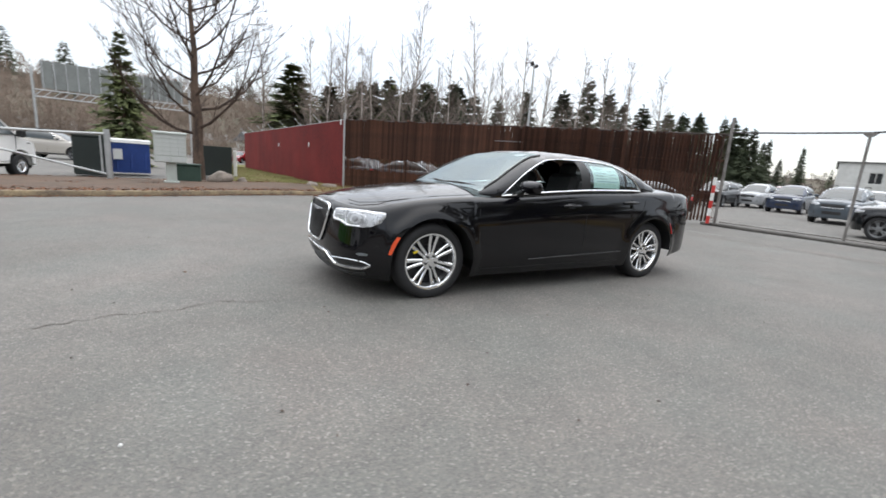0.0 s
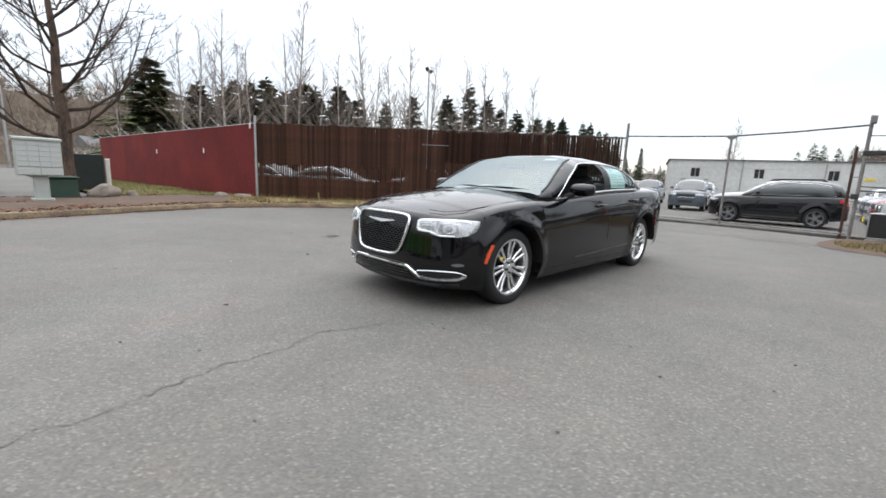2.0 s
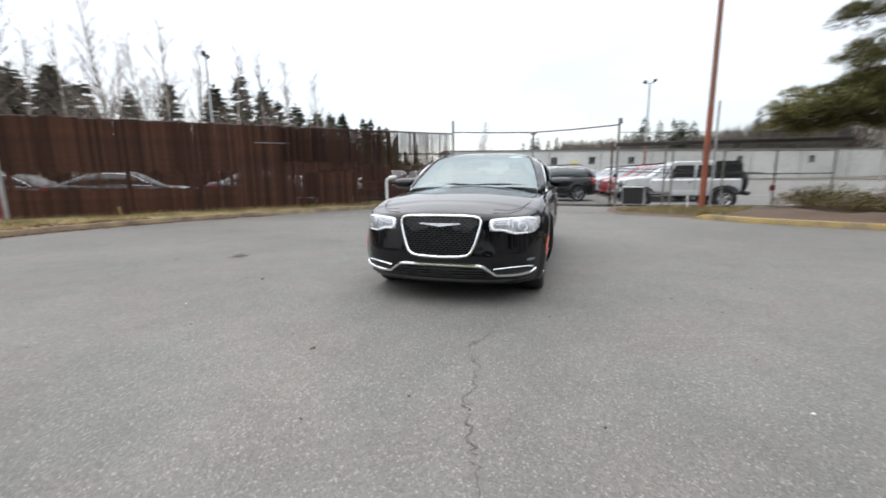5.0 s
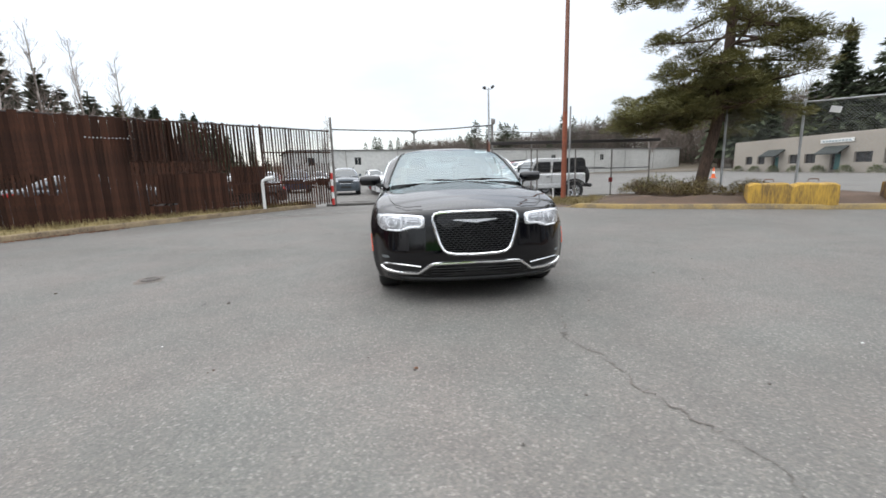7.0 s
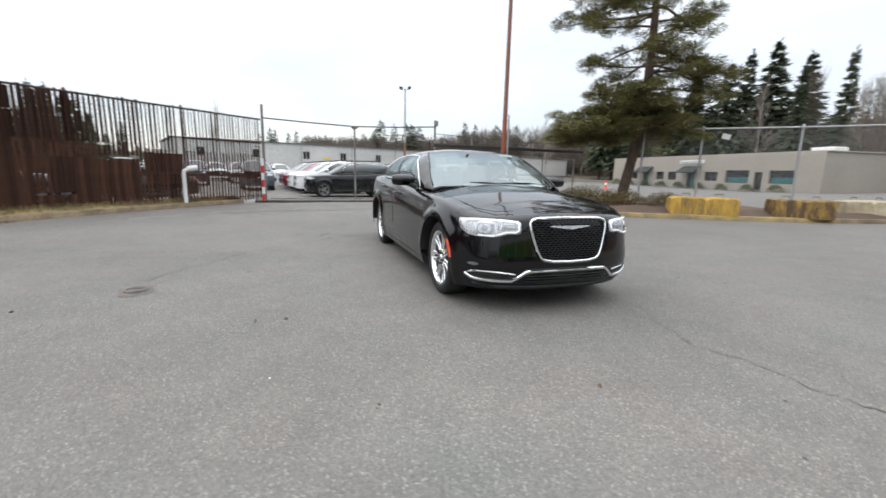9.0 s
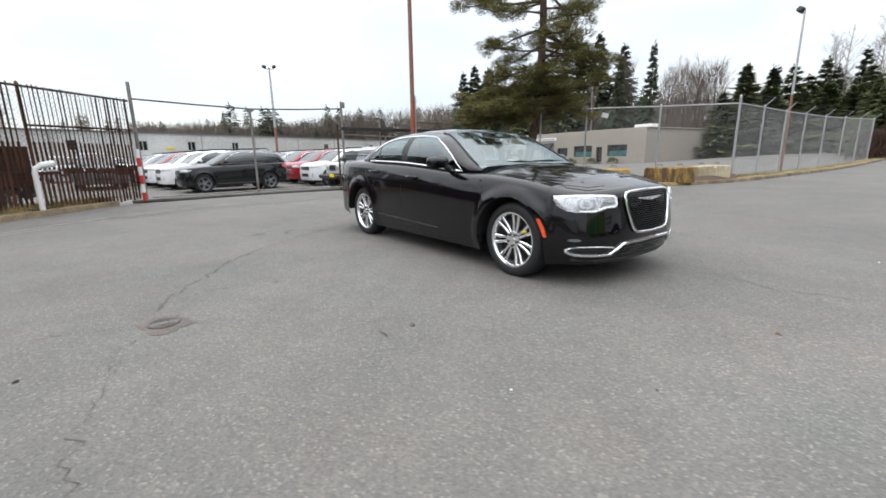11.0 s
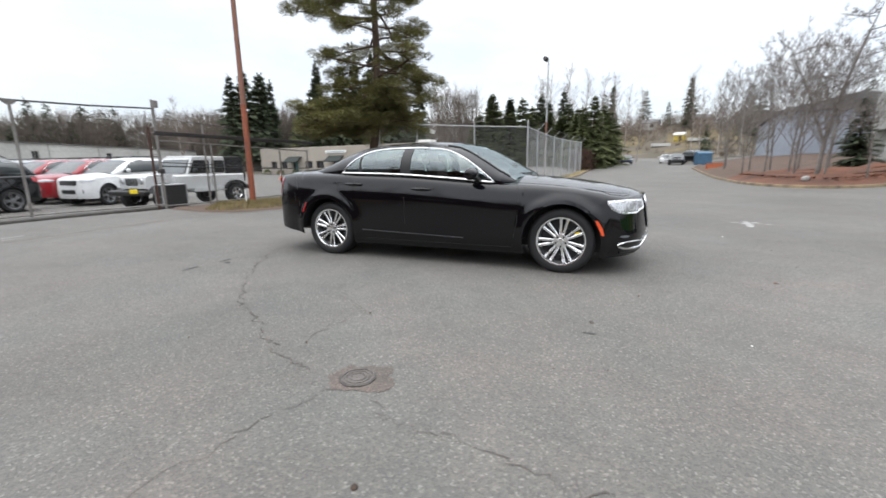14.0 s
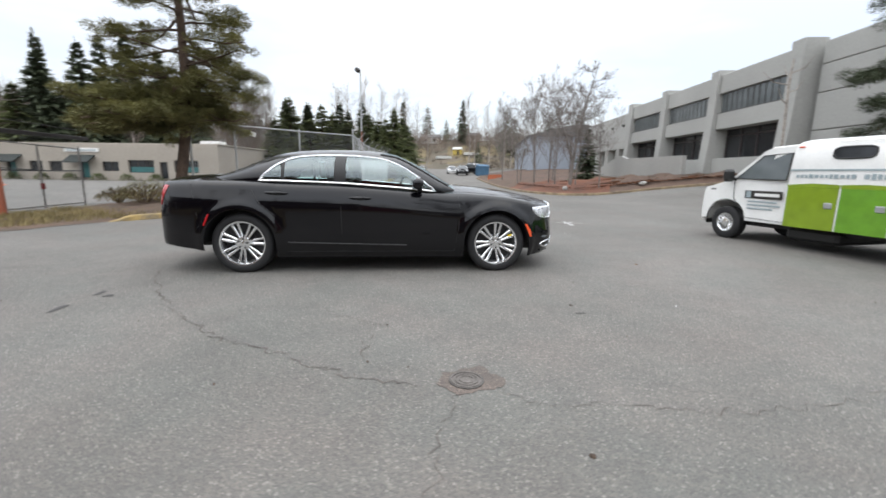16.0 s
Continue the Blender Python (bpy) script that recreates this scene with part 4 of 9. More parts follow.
part("gate_post", Geo().tube([(-10.73, -3.25, -0.1), (-10.73, -3.25, 3.30)], 0.045, 10), M["old_galv"], gate, "weathered grey gate post")
g = Geo().tube([(-10.88, -0.11, -0.1), (-10.88, -0.11, 2.7)], 0.032, 10)
g.prism([(-0.19, 0.10), (0.19, 0.10), (0.05, -0.02), (-0.05, -0.02)], -0.03, 0.03, "x")
g.v[-8:] = [(x - 10.88, y - 0.11, z + 2.68) for x, y, z in g.v[-8:]]
part("roller_post", g, M["old_galv"], gate, "slim grey post with a flared roller head", fix=True)
g = Geo().tube([(-10.5, 2.9, -0.1), (-10.5, 2.9, 3.12)], 0.04, 10)
g.box((-10.44, 2.93, 3.0), (0.16, 0.12, 0.2), 0.02)
part("gate_post", g, M["old_galv"], gate)
part("gate_post", Geo().tube([(-10.55, 2.72, -0.1), (-10.55, 2.72, 2.35)], 0.034, 10), M["brown_sheet"], gate, "rusty brown steel post")
for k in range(4):
    part("rung", Geo().tube([(-10.55, 2.72, 0.35 + 0.62 * k), (-10.5, 2.9, 0.35 + 0.62 * k)], 0.012, 6), M["old_galv"], gate)
part("bracket", Geo().box((-10.42, 2.86, 1.1), (0.10, 0.16, 0.14), 0.02), M["dark_steel"], gate, "dark steel latch bracket")
part("beam", Geo().box((-10.5, 6.3, 2.19), (0.1, 6.9, 0.12), 0.01, pose(0, 0, 0)), M["dark_steel"], gate, "dark steel track beam")
part("upper_wire", Geo().tube([(-10.5, 2.9, 2.62), (-10.5, 6.0, 2.52), (-10.5, 9.6, 2.44)], 0.012, 6), M["dark_steel"], gate)
for y, z in ((4.48, 2.6), (4.72, 1.95), (6.29, 1.93), (7.8, 1.9), (9.4, 1.9)):
    part("fence_post", Geo().tube([(-10.58, y, -0.1), (-10.58, y, z)], 0.03, 10), M["old_galv"], gate)
part("rail", Geo().tube([(-10.55, 2.9, 1.99), (-10.58, 9.4, 1.84)], 0.02, 8), M["old_galv"], gate)
part("cable", Geo().tube([(-10.52, 2.9, 1.25), (-10.55, 5.0, 1.17), (-10.55, 7.5, 1.12), (-10.58, 9.4, 1.12)], 0.018, 6), M["black_plastic"], gate, "black cable")
part("cable", Geo().tube([(-10.52, 2.9, 1.36), (-10.55, 5.0, 1.27), (-10.55, 7.5, 1.15)], 0.013, 6), M["black_plastic"], gate, "black cable")
part("rail", Geo().tube([(-10.55, 2.9, 0.06), (-10.58, 9.4, 0.06)], 0.022, 8), M["old_galv"], gate)
part("red_tag", Geo().box((-10.53, 7.76, 0.66), (0.012, 0.16, 0.18), 0.004), M["red_screen"], gate, "small faded red tag")
ap = new("steel_post", to_mesh("steel_post", Geo().tube([(0, 0, -0.1), (0, 0, 3.45)], 0.034, 10), M["galv"], 40))
ap.matrix_basis = pose(-10.12, 5.85, 0.02)
tagged(ap, "slim galvanised post standing close behind the orange pole", "post")
sb = new("stub_post", to_mesh("stub_post", Geo().tube([(0, 0, -0.05), (0, 0, 0.42)], 0.028, 8), M["white_paint"], 40))
sb.matrix_basis = pose(-9.6, 5.05, 0.02, 4, 3)
tagged(sb, "short white pipe stub in the weeds by the gate", "post")
part("wire_mesh", chain_link(Geo(), (-10.58, 2.95), (-10.6, 9.6), 0.1, 2.2), M["wire"], gate, sharp=0)
setting("gate_sill", Geo().box((-10.75, -0.2, 0.02), (0.40, 6.8, 0.09), 0.02), M["sill_dark"], "low dirty concrete sill under the gate", "sill")

# striped warning post at the gate
sp = thing("striped_post", "round post banded in red and white at the gate", "post", pose(-10.42, -3.3, 0))
for k in range(6):
    part("band", Geo().tube([(0, 0, 0.05 + 0.24 * k), (0, 0, 0.05 + 0.24 * (k + 1))], 0.05, 14), M["red_paint" if k % 2 == 0 else "white_paint"], sp, "red band" if k % 2 == 0 else "white band")
# bent white pipe before the slatted fence
bp = thing("vent_pipe", "white standing pipe with a bent head", "pipe", pose(-8.55, -5.25, 0))
part("pipe", Geo().tube([(0, 0, -0.1), (0, 0, 0.95), (0.0, 0.02, 1.04), (-0.03, 0.12, 1.1)], 0.052, 14), M["white_paint"], bp)
part("outlet", Geo().tube([(-0.03, 0.1, 1.1), (-0.10, 0.34, 1.14)], 0.072, 14), M["white_paint"], bp)

# tall enclosure fence with arms for barbed wire
ENC = [(-7.2, 9.9), (-6.4, 11.8), (-4.4, 13.85), (-2.25, 15.65), (-2.27, 18.5), (-2.37, 21.9), (-2.3, 24.9), (-2.2, 28.4), (-2.0, 31.9), (-1.85, 35.4), (-1.7, 38.9)]
ef = thing("enclosure_fence", "tall galvanised chain-link fence with angled barbed-wire arms", "fence")
me = post_mesh(2.98, 0.036, "galv")
mo = outrigger(0.34)
for i, (x, y) in enumerate(ENC):
    piece("post", me, ef, pose(x, y, height(x, y)) @ Matrix.Diagonal((1.2 if i in (3, 10) else 1, 1.2 if i in (3, 10) else 1, 1.07 if i == 3 else 1, 1)))
    if i > 3:
        piece("outrigger", mo, ef, pose(x, y, height(x, y) + 2.98))
for (x0, y0), (x1, y1) in zip(ENC, ENC[1:]):
    part("top_rail", Geo().tube([(x0, y0, height(x0, y0) + 2.95), (x1, y1, height(x1, y1) + 2.95)], 0.024, 8), M["galv"], ef)
g = Geo()
for p, q in zip(ENC, ENC[1:]):
    chain_link(g, p, q, 0.08 + height(*q), 2.95 + height(*q), 0.085, 0.0021)
part("wire_mesh", g, M["wire_pale"], ef, sharp=0)
part("barbed_wire", strands(Geo(), [(x, y, height(x, y) + 2.98) for x, y in ENC[3:]], -1, 3, 0.1, 0.11), M["dark_wire"], ef, sharp=0)
part("barbed_wire", strands(Geo(), [(x, y, 3.0) for x, y in ENC[:4]], -1, 3, 0.02, 0.13), M["dark_wire"], ef, sharp=0)
part("red_tag", Geo().box((0, 0, 0), (0.26, 0.02, 0.18), 0.005, pose(-5.88, 12.3, 2.66, 0, 14, 46)), M["white_paint"], ef, "small white and red notice")

# yellow concrete blocks behind the kerb
def barrier(x, y, rz, seed, lab, long=1.0, mat="block_yellow"):
    t = thing("barrier_block", lab, "barrier", pose(x, y, 0.10, 0, 0, rz) @ Matrix.Diagonal((long, 1, 1, 1)), "blocks along the kerb")
    r = random.Random(seed)
    rows = []
    for i in range(17):
        u = -1 + i / 8
        hump = 0.53 - 0.05 * (abs(u) < 0.12) + r.uniform(-0.02, 0.02)
        wid = 0.33 + 0.02 * math.sin(3 * u)
        if i in (0, 16):
            wid, hump = wid - 0.03, hump - 0.03
        rows.append([(u, -wid, 0), (u, -wid + 0.01, hump * 0.6), (u, -wid + 0.03, hump - 0.03), (u, -wid + 0.07, hump), (u, wid - 0.07, hump), (u, wid - 0.03, hump - 0.03), (u, wid - 0.01, hump * 0.6), (u, wid, 0)])
    gg = Geo().grid(rows)
    gg.f += [tuple(range(8)), tuple(range(128, 136))[::-1]]
    part("block", gg, M[mat], t, fix=True)
    for s in (-0.5, 0.5):
        part("lifting_loop", Geo().tube([(s - 0.12, 0, 0.57), (s - 0.1, 0, 0.63), (s + 0.1, 0, 0.63), (s + 0.12, 0, 0.57)], 0.012, 6), M["rust_steel"], t)
    return t


barrier(-3.95, 9.2, 58, 1, "long yellow-painted concrete block, paint stained and chipped", 0.9)
barrier(-2.86, 11.75, 60, 2, "yellow concrete block, paint worn through to brown stains", 0.78, "block_worn")
barrier(-2.5, 14.1, 66, 3, "short concrete block, its yellow paint worn pale", 0.72, "block_pale")

# ---- light poles ----


def light_pole(x, y, top, mat, low, label, heads=1, rz=0, r=0.09):
    t = thing("lamp_post", label, "lamp post", pose(x, y, height(x, y), 0, 0, rz))
    part("lower_pole", Geo().tube([(0, 0, -0.1), (0, 0, top * low)], [r, r * 0.9], 12), M[mat[0]], t)
    part("upper_pole", Geo().tube([(0, 0, top * low), (0, 0, top)], [r * 0.86, r * 0.6], 12), M[mat[1]], t)
    for k in range(heads):
        s = 1 if k == 0 else -1
        out = 0.22 if heads == 1 else 0.42
        part("arm", Geo().tube([(0, 0, top - 0.12), (s * out * 0.9, 0, top - 0.08)], 0.035, 8), M[mat[1]], t)
        part("lamp_head", Geo().box((0, 0, 0), (0.32, 0.28, 0.24), 0.05, pose(s * out, 0, top + 0.08, 25, -30 * s, 0)), M["dark_steel"], t, "dark floodlight head")
    return t


light_pole(-18.1, -22.1, 9.3, ("galv", "galv"), 0.5, "tall thin pole with floodlight heads behind the fence", 2, 30, 0.10)
light_pole(-2.62, 23.3, 7.65, ("pole_brown", "galv"), 0.5, "slim light pole with a rusty lower half inside the fence", 1, 150, 0.062)
light_pole(-36.6, 8.1, 9.3, ("pole_brown", "galv"), 0.45, "slim light pole among the parked cars", 2, 60, 0.12)
op = thing("utility_pole", "tall pole painted rusty orange at its foot", "pole", pose(-9.8, 5.52, 0.05))
part("lower_pole", Geo().tube([(0, 0, -0.1), (0, 0, 3.2)], [0.100, 0.088], 14), M["pole_orange"], op)
part("upper_pole", Geo().tube([(0, 0, 3.2), (0.02, 0, 13.5)], [0.085, 0.055], 14), M["pole_brown"], op)

# ---- cars: a body lofted along its outline in plan, and a glasshouse on it ----


class CarShape:
    """Surfaces of a car. ctrl rows: x, half width, shoulder height, height on the centre line, lower edge."""

    def __init__(self, ctrl, roof, belt, axles, arch, wheel_z, step=10):
        self.c = np.array(curve_points(ctrl, step))
        self.s = np.linspace(0, 1, len(self.c))
        d = np.gradient(self.c[:, :2], axis=0)
        d /= np.linalg.norm(d, axis=1)[:, None] + 1e-9
        self.n = np.stack([-d[:, 1], d[:, 0]], 1) * -1
        # outward: away from the centre line
        for i, (p, q) in enumerate(zip(self.c, self.n)):
            if q[0] * p[0] * 0.2 + q[1] * max(p[1], 1e-3) < 0:
                self.n[i] = -q
        self.roof, self.belt = roof, belt
        self.axles, self.arch, self.wz = axles, arch, wheel_z

    def at(self, s):
        return [float(np.interp(s, self.s, self.c[:, k])) for k in range(5)], [float(np.interp(s, self.s, self.n[:, k])) for k in range(2)]

    def s_of_x(self, x):
        return float(np.interp(-x, -self.c[:, 0], self.s))

    def s_of_y(self, y):
        k = int(np.argmax(self.c[:, 1] > self.c[:, 1].max() - 0.02))
        return float(np.interp(y, self.c[:k, 1], self.s[:k]))

    def inset(self, p, nv, z):
        d = p[2] - z
        side = table(d, [(0, 0.105), (0.012, 0.072), (0.035, 0.05), (0.08, 0.034), (0.15, 0.019), (0.20, 0.006), (0.24, 0.0), (9, 0.0)])
        side += table(z, [(0.15, 0.07), (0.22, 0.045), (0.32, 0.012), (0.42, 0.0), (9, 0)])
        face = table(d, [(0, 0.10), (0.012, 0.072), (0.03, 0.055), (0.10, 0.035), (0.25, 0.015), (0.36, 0.0), (9, 0)])
        face += table(z, [(0.15, 0.12), (0.25, 0.05), (0.33, 0.01), (0.40, 0.0), (9, 0)])
        w = smooth01((abs(nv[0]) - 0.25) / 0.5)
        e = lerp(side, face, w)
        for xa in self.axles:
            r = math.hypot(p[0] - xa, z - self.wz)
            e -= 0.022 * smooth01((self.arch + 0.13 - r) / 0.10) * (1 - w)
        return e

    def surf(self, s, z, side=1, lift=0.0):
        p, nv = self.at(s)
        e = self.inset(p, nv, z) - lift
        y = max(0.0, p[1] - nv[1] * e) if p[1] > 0 else 0.0
        return (p[0] - nv[0] * e, y * side, z)

    def glasshouse(self, x):
        return table(x, self.belt[0]), table(x, self.belt[1]), table(x, self.roof)

    def cabin_y(self, x, z):
        yb, zb, zc = self.glasshouse(x)
        f = min(1.0, max(0.0, (z - zb) / max(0.01, zc - zb)))
        a, b = self.roundness(x)
        return yb * (1 - f ** b) ** (1 / a)

    def roundness(self, x):
        """Powers of the cross-section: flatter across the windshield."""
        k = smooth01((x - 0.05) / 0.35)
        return 3 + 1.5 * k, 2.8 + 0.3 * k

    def body(self, cabin, levels=15, tops=10):
        """Geometry of the painted lower body, with wheel arches; open under the cabin (x0, x1)."""
        ss = []
        for s in self.s:
            x, y = float(np.interp(s, self.s, self.c[:, 0])), float(np.interp(s, self.s, self.c[:, 1]))
            if not any(abs(x - xa) < self.arch + 0.015 and y > 0.7 for xa in self.axles):
                ss.append((s, None))
        for xa in self.axles:
            for k in range(25):
                a = math.pi * k / 24
                ss.append((self.s_of_x(xa + self.arch * math.cos(a)), self.wz + self.arch * math.sin(a)))
            for e in (1, -1):
                ss.append((self.s_of_x(xa + e * (self.arch + 0.0005)), None))
        ss.sort(key=lambda q: q[0])
        g = Geo()
        for side in (1, -1):
            rows, tops_rows = [], []
            for s, low in ss:
                p, nv = self.at(s)
                zb = low if low is not None else p[4]
                row = []
                for k in range(levels + 1):
                    t = k / levels
                    t = 1 - (1 - t) ** 1.35
                    row.append(self.surf(s, lerp(zb, p[2], t), side))
                rows.append(row)
                sh = row[-1]
                top = []
                for k in range(tops + 1):
                    t = k / tops
                    y = abs(sh[1]) * (1 - t)
                    f = 1 - (1 - t) ** 2.2
                    top.append((sh[0], y * side, lerp(p[2], p[3], f)))
                tops_rows.append(top)
            g.grid(rows, flip=side < 0)
            k0 = len(g.v)
            n, m = len(tops_rows), tops + 1
            g.v += [p for r in tops_rows for p in r]
            for i in range(n - 1):
                for j in range(tops):
                    xm = (tops_rows[i][j][0] + tops_rows[i + 1][j][0]) / 2
                    if cabin[0] < xm < cabin[1] and j >= 1:
                        continue
                    q = (k0 + i * m + j, k0 + i * m + j + 1, k0 + (i + 1) * m + j + 1, k0 + (i + 1) * m + j)
                    g.f.append(q[::-1] if side < 0 else q)
        return g

    def wells(self, depth=0.34):
        out = []
        for xa in self.axles:
            for side in (1, -1):
                g = Geo()
                out.append(g)
                rows = []
                for k in range(21):
                    a = math.pi * k / 20
                    x, z = xa + (self.arch + 0.004) * math.cos(a), self.wz + (self.arch + 0.004) * math.sin(a)
                    y = self.surf(self.s_of_x(x), z)[1]
                    rows.append([(x, (y - 0.004) * side, z), (x, (y - depth) * side, z)])
                g.grid(rows, flip=side < 0)
                g.add([r[1] for r in rows] + [(xa + self.arch, (0.6) * side, 0.2), (xa - self.arch, 0.6 * side, 0.2)], [tuple(range(len(rows))) + (len(rows) + 1, len(rows))])
        return out

    def cabin(self, x0, x1, n=110, m=44):
        """Rows of points over the glasshouse, from the left belt to the right belt."""
        rows = []
        for i in range(n + 1):
            x = lerp(x0, x1, i / n)
            yb, zb, zc = self.glasshouse(x)
            row = []
            for k in range(m + 1):
                a = math.pi * k / m
                c, s = math.cos(a), math.sin(a)
                q, (pa, pb) = 1.0, self.roundness(x)
                for _ in range(8):
                    u, w = (q * abs(c)) ** pa, (q * abs(s)) ** pb
                    q -= (u + w - 1) * q / (pa * u + pb * w)
                y, z = abs(c) * q, abs(s) * q
                row.append((x, math.copysign(min(1, y), c) * yb, zb + min(1, z) * (zc - zb)))
            rows.append(row)
        return rows

    def patch(self, outline, side=1, lift=0.006, rings=5):
        """A filled patch on the body; outline rows ('x' or 'y', place, z)."""
        pts = [((self.s_of_x(v) if k == "x" else self.s_of_y(v)), z) for k, v, z in outline]
        cs, cz = sum(p[0] for p in pts) / len(pts), sum(p[1] for p in pts) / len(pts)
        g = Geo()
        rows = [[self.surf(lerp(cs, s, t), lerp(cz, z, t), side, lift * (1 if t < 0.99 else -0.6)) for s, z in pts] for t in [1e-3] + [k / rings for k in range(1, rings)] + [0.97, 1.0]]
        return g.grid(rows, closed=True, flip=side > 0)

    def line(self, pts, side=1, lift=0.006):
        return [self.surf(self.s_of_x(v) if k == "x" else self.s_of_y(v), z, side, lift) for k, v, z in pts]


def inside(x, z, poly):
    hit = False
    for (x0, z0), (x1, z1) in zip(poly, poly[1:] + poly[:1]):
        if (z0 > z) != (z1 > z) and x < (x1 - x0) * (z - z0) / (z1 - z0) + x0:
            hit = not hit
    return hit


def split_rows(rows, sort_of):
    """Faces of a grid, parted by what sort_of says of each face's middle."""
    out = {}
    m = len(rows[0])
    for i in range(len(rows) - 1):
        for j in range(m - 1):
            q = [rows[i][j], rows[i + 1][j], rows[i + 1][j + 1], rows[i][j + 1]]
            c = [sum(p[k] for p in q) / 4 for k in range(3)]
            key = sort_of(*c)
            if key is None:
                continue
            g, idx = out.setdefault(key, (Geo(), {}))
            f = []
            for a, b in ((i, j), (i + 1, j), (i + 1, j + 1), (i, j + 1)):
                if (a, b) not in idx:
                    idx[a, b] = len(g.v)
                    g.v.append(rows[a][b])
                f.append(idx[a, b])
            g.f.append(tuple(f))
    return {k: v[0] for k, v in out.items()}


def wheel(parent, x, y, r, side, rim_r, pairs=7, width=0.235, rz=0.0, mats=("rubber", "alloy"), detail=True):
    w = new("wheel")
    w.parent = parent
    w.matrix_basis = pose(x, y, r - 0.008, 0, 0, 0 if side > 0 else 180) @ pose(0, 0, 0, 0, rz, 0)
    h = width / 2
    prof = [(rim_r - 0.012, -h * 0.8), (rim_r + 0.012, -h * 0.95), (r * 0.86, -h), (r * 0.965, -h * 0.86), (r, -h * 0.62), (r, h * 0.62), (r * 0.965, h * 0.86),
            (r * 0.90, h * 0.99), (rim_r + 0.03, h), (rim_r + 0.010, h * 0.96), (rim_r - 0.004, h * 0.84)]
    g = Geo().lathe(prof, 48 if detail else 24)
    part("tyre", g, M[mats[0]], w, "black rubber tyre")
    g = Geo().lathe([(rim_r - 0.006, h * 0.84), (rim_r + 0.004, h * 0.92), (rim_r - 0.010, h * 0.90), (rim_r - 0.022, h * 0.76), (rim_r - 0.026, h * 0.55)], 48 if detail else 20)
    part("rim", g, M[mats[1]], w, "bright alloy rim")
    g = Geo().lathe([(rim_r - 0.026, h * 0.55), (rim_r - 0.03, 0.0), (rim_r - 0.03, -h * 0.8)], 40 if detail else 20)
    part("barrel", g, M["grey_alloy"], w, "dull grey inner barrel")
    g = Geo().lathe([(rim_r - 0.035, h * 0.15), (0.001, h * 0.15)], 32)
    g.lathe([(0.15, h * 0.25), (0.15, h * 0.15)], 24)
    part("brake_disc", g, M["dark_alloy"], w)
    g = Geo()
    hub = 0.072
    for k in range(pairs):
        for e in (-1, 1):
            a0 = 2 * math.pi * k / pairs + 0.25
            rows = []
            for i in range(7):
                t = i / 6
                rr = lerp(hub * 0.7, rim_r - 0.012, t)
                off = e * lerp(0.012, 0.037, t) * (r / 0.36)
                wdt = lerp(0.0125, 0.0165, t) * (r / 0.36)
                yy = lerp(h * 0.70, h * 0.80, t) - 0.012 * math.sin(math.pi * t)
                row = []
                for u, d in ((-1, -0.03), (-1, -0.006), (-0.5, 0), (0.5, 0), (1, -0.006), (1, -0.03)):
                    q = off + u * wdt
                    ca, sa = math.cos(a0), math.sin(a0)
                    row.append((rr * ca - q * sa, yy + d, rr * sa + q * ca))
                rows.append(row)
            g.grid(rows, flip=True)
    part("spokes", g, M[mats[1]], w, "twin-spoke polished alloy", fix=False)
    g = Geo().lathe([(hub + 0.012, h * 0.60), (hub + 0.008, h * 0.74), (0.034, h * 0.76), (0.030, h * 0.82), (0.001, h * 0.84)], 24)
    part("hub_cap", g, M[mats[1]], w)
    if detail:
        g = Geo()
        for k in range(5):
            a = 2 * math.pi * k / 5
            g.lathe([(0.011, 0.0), (0.011, 0.02), (0.004, 0.024), (0.001, 0.024)], 8, pose(0.056 * math.cos(a), h * 0.72, 0.056 * math.sin(a)))
        part("nut_ring", g, M["dark_alloy"], w)
    return w


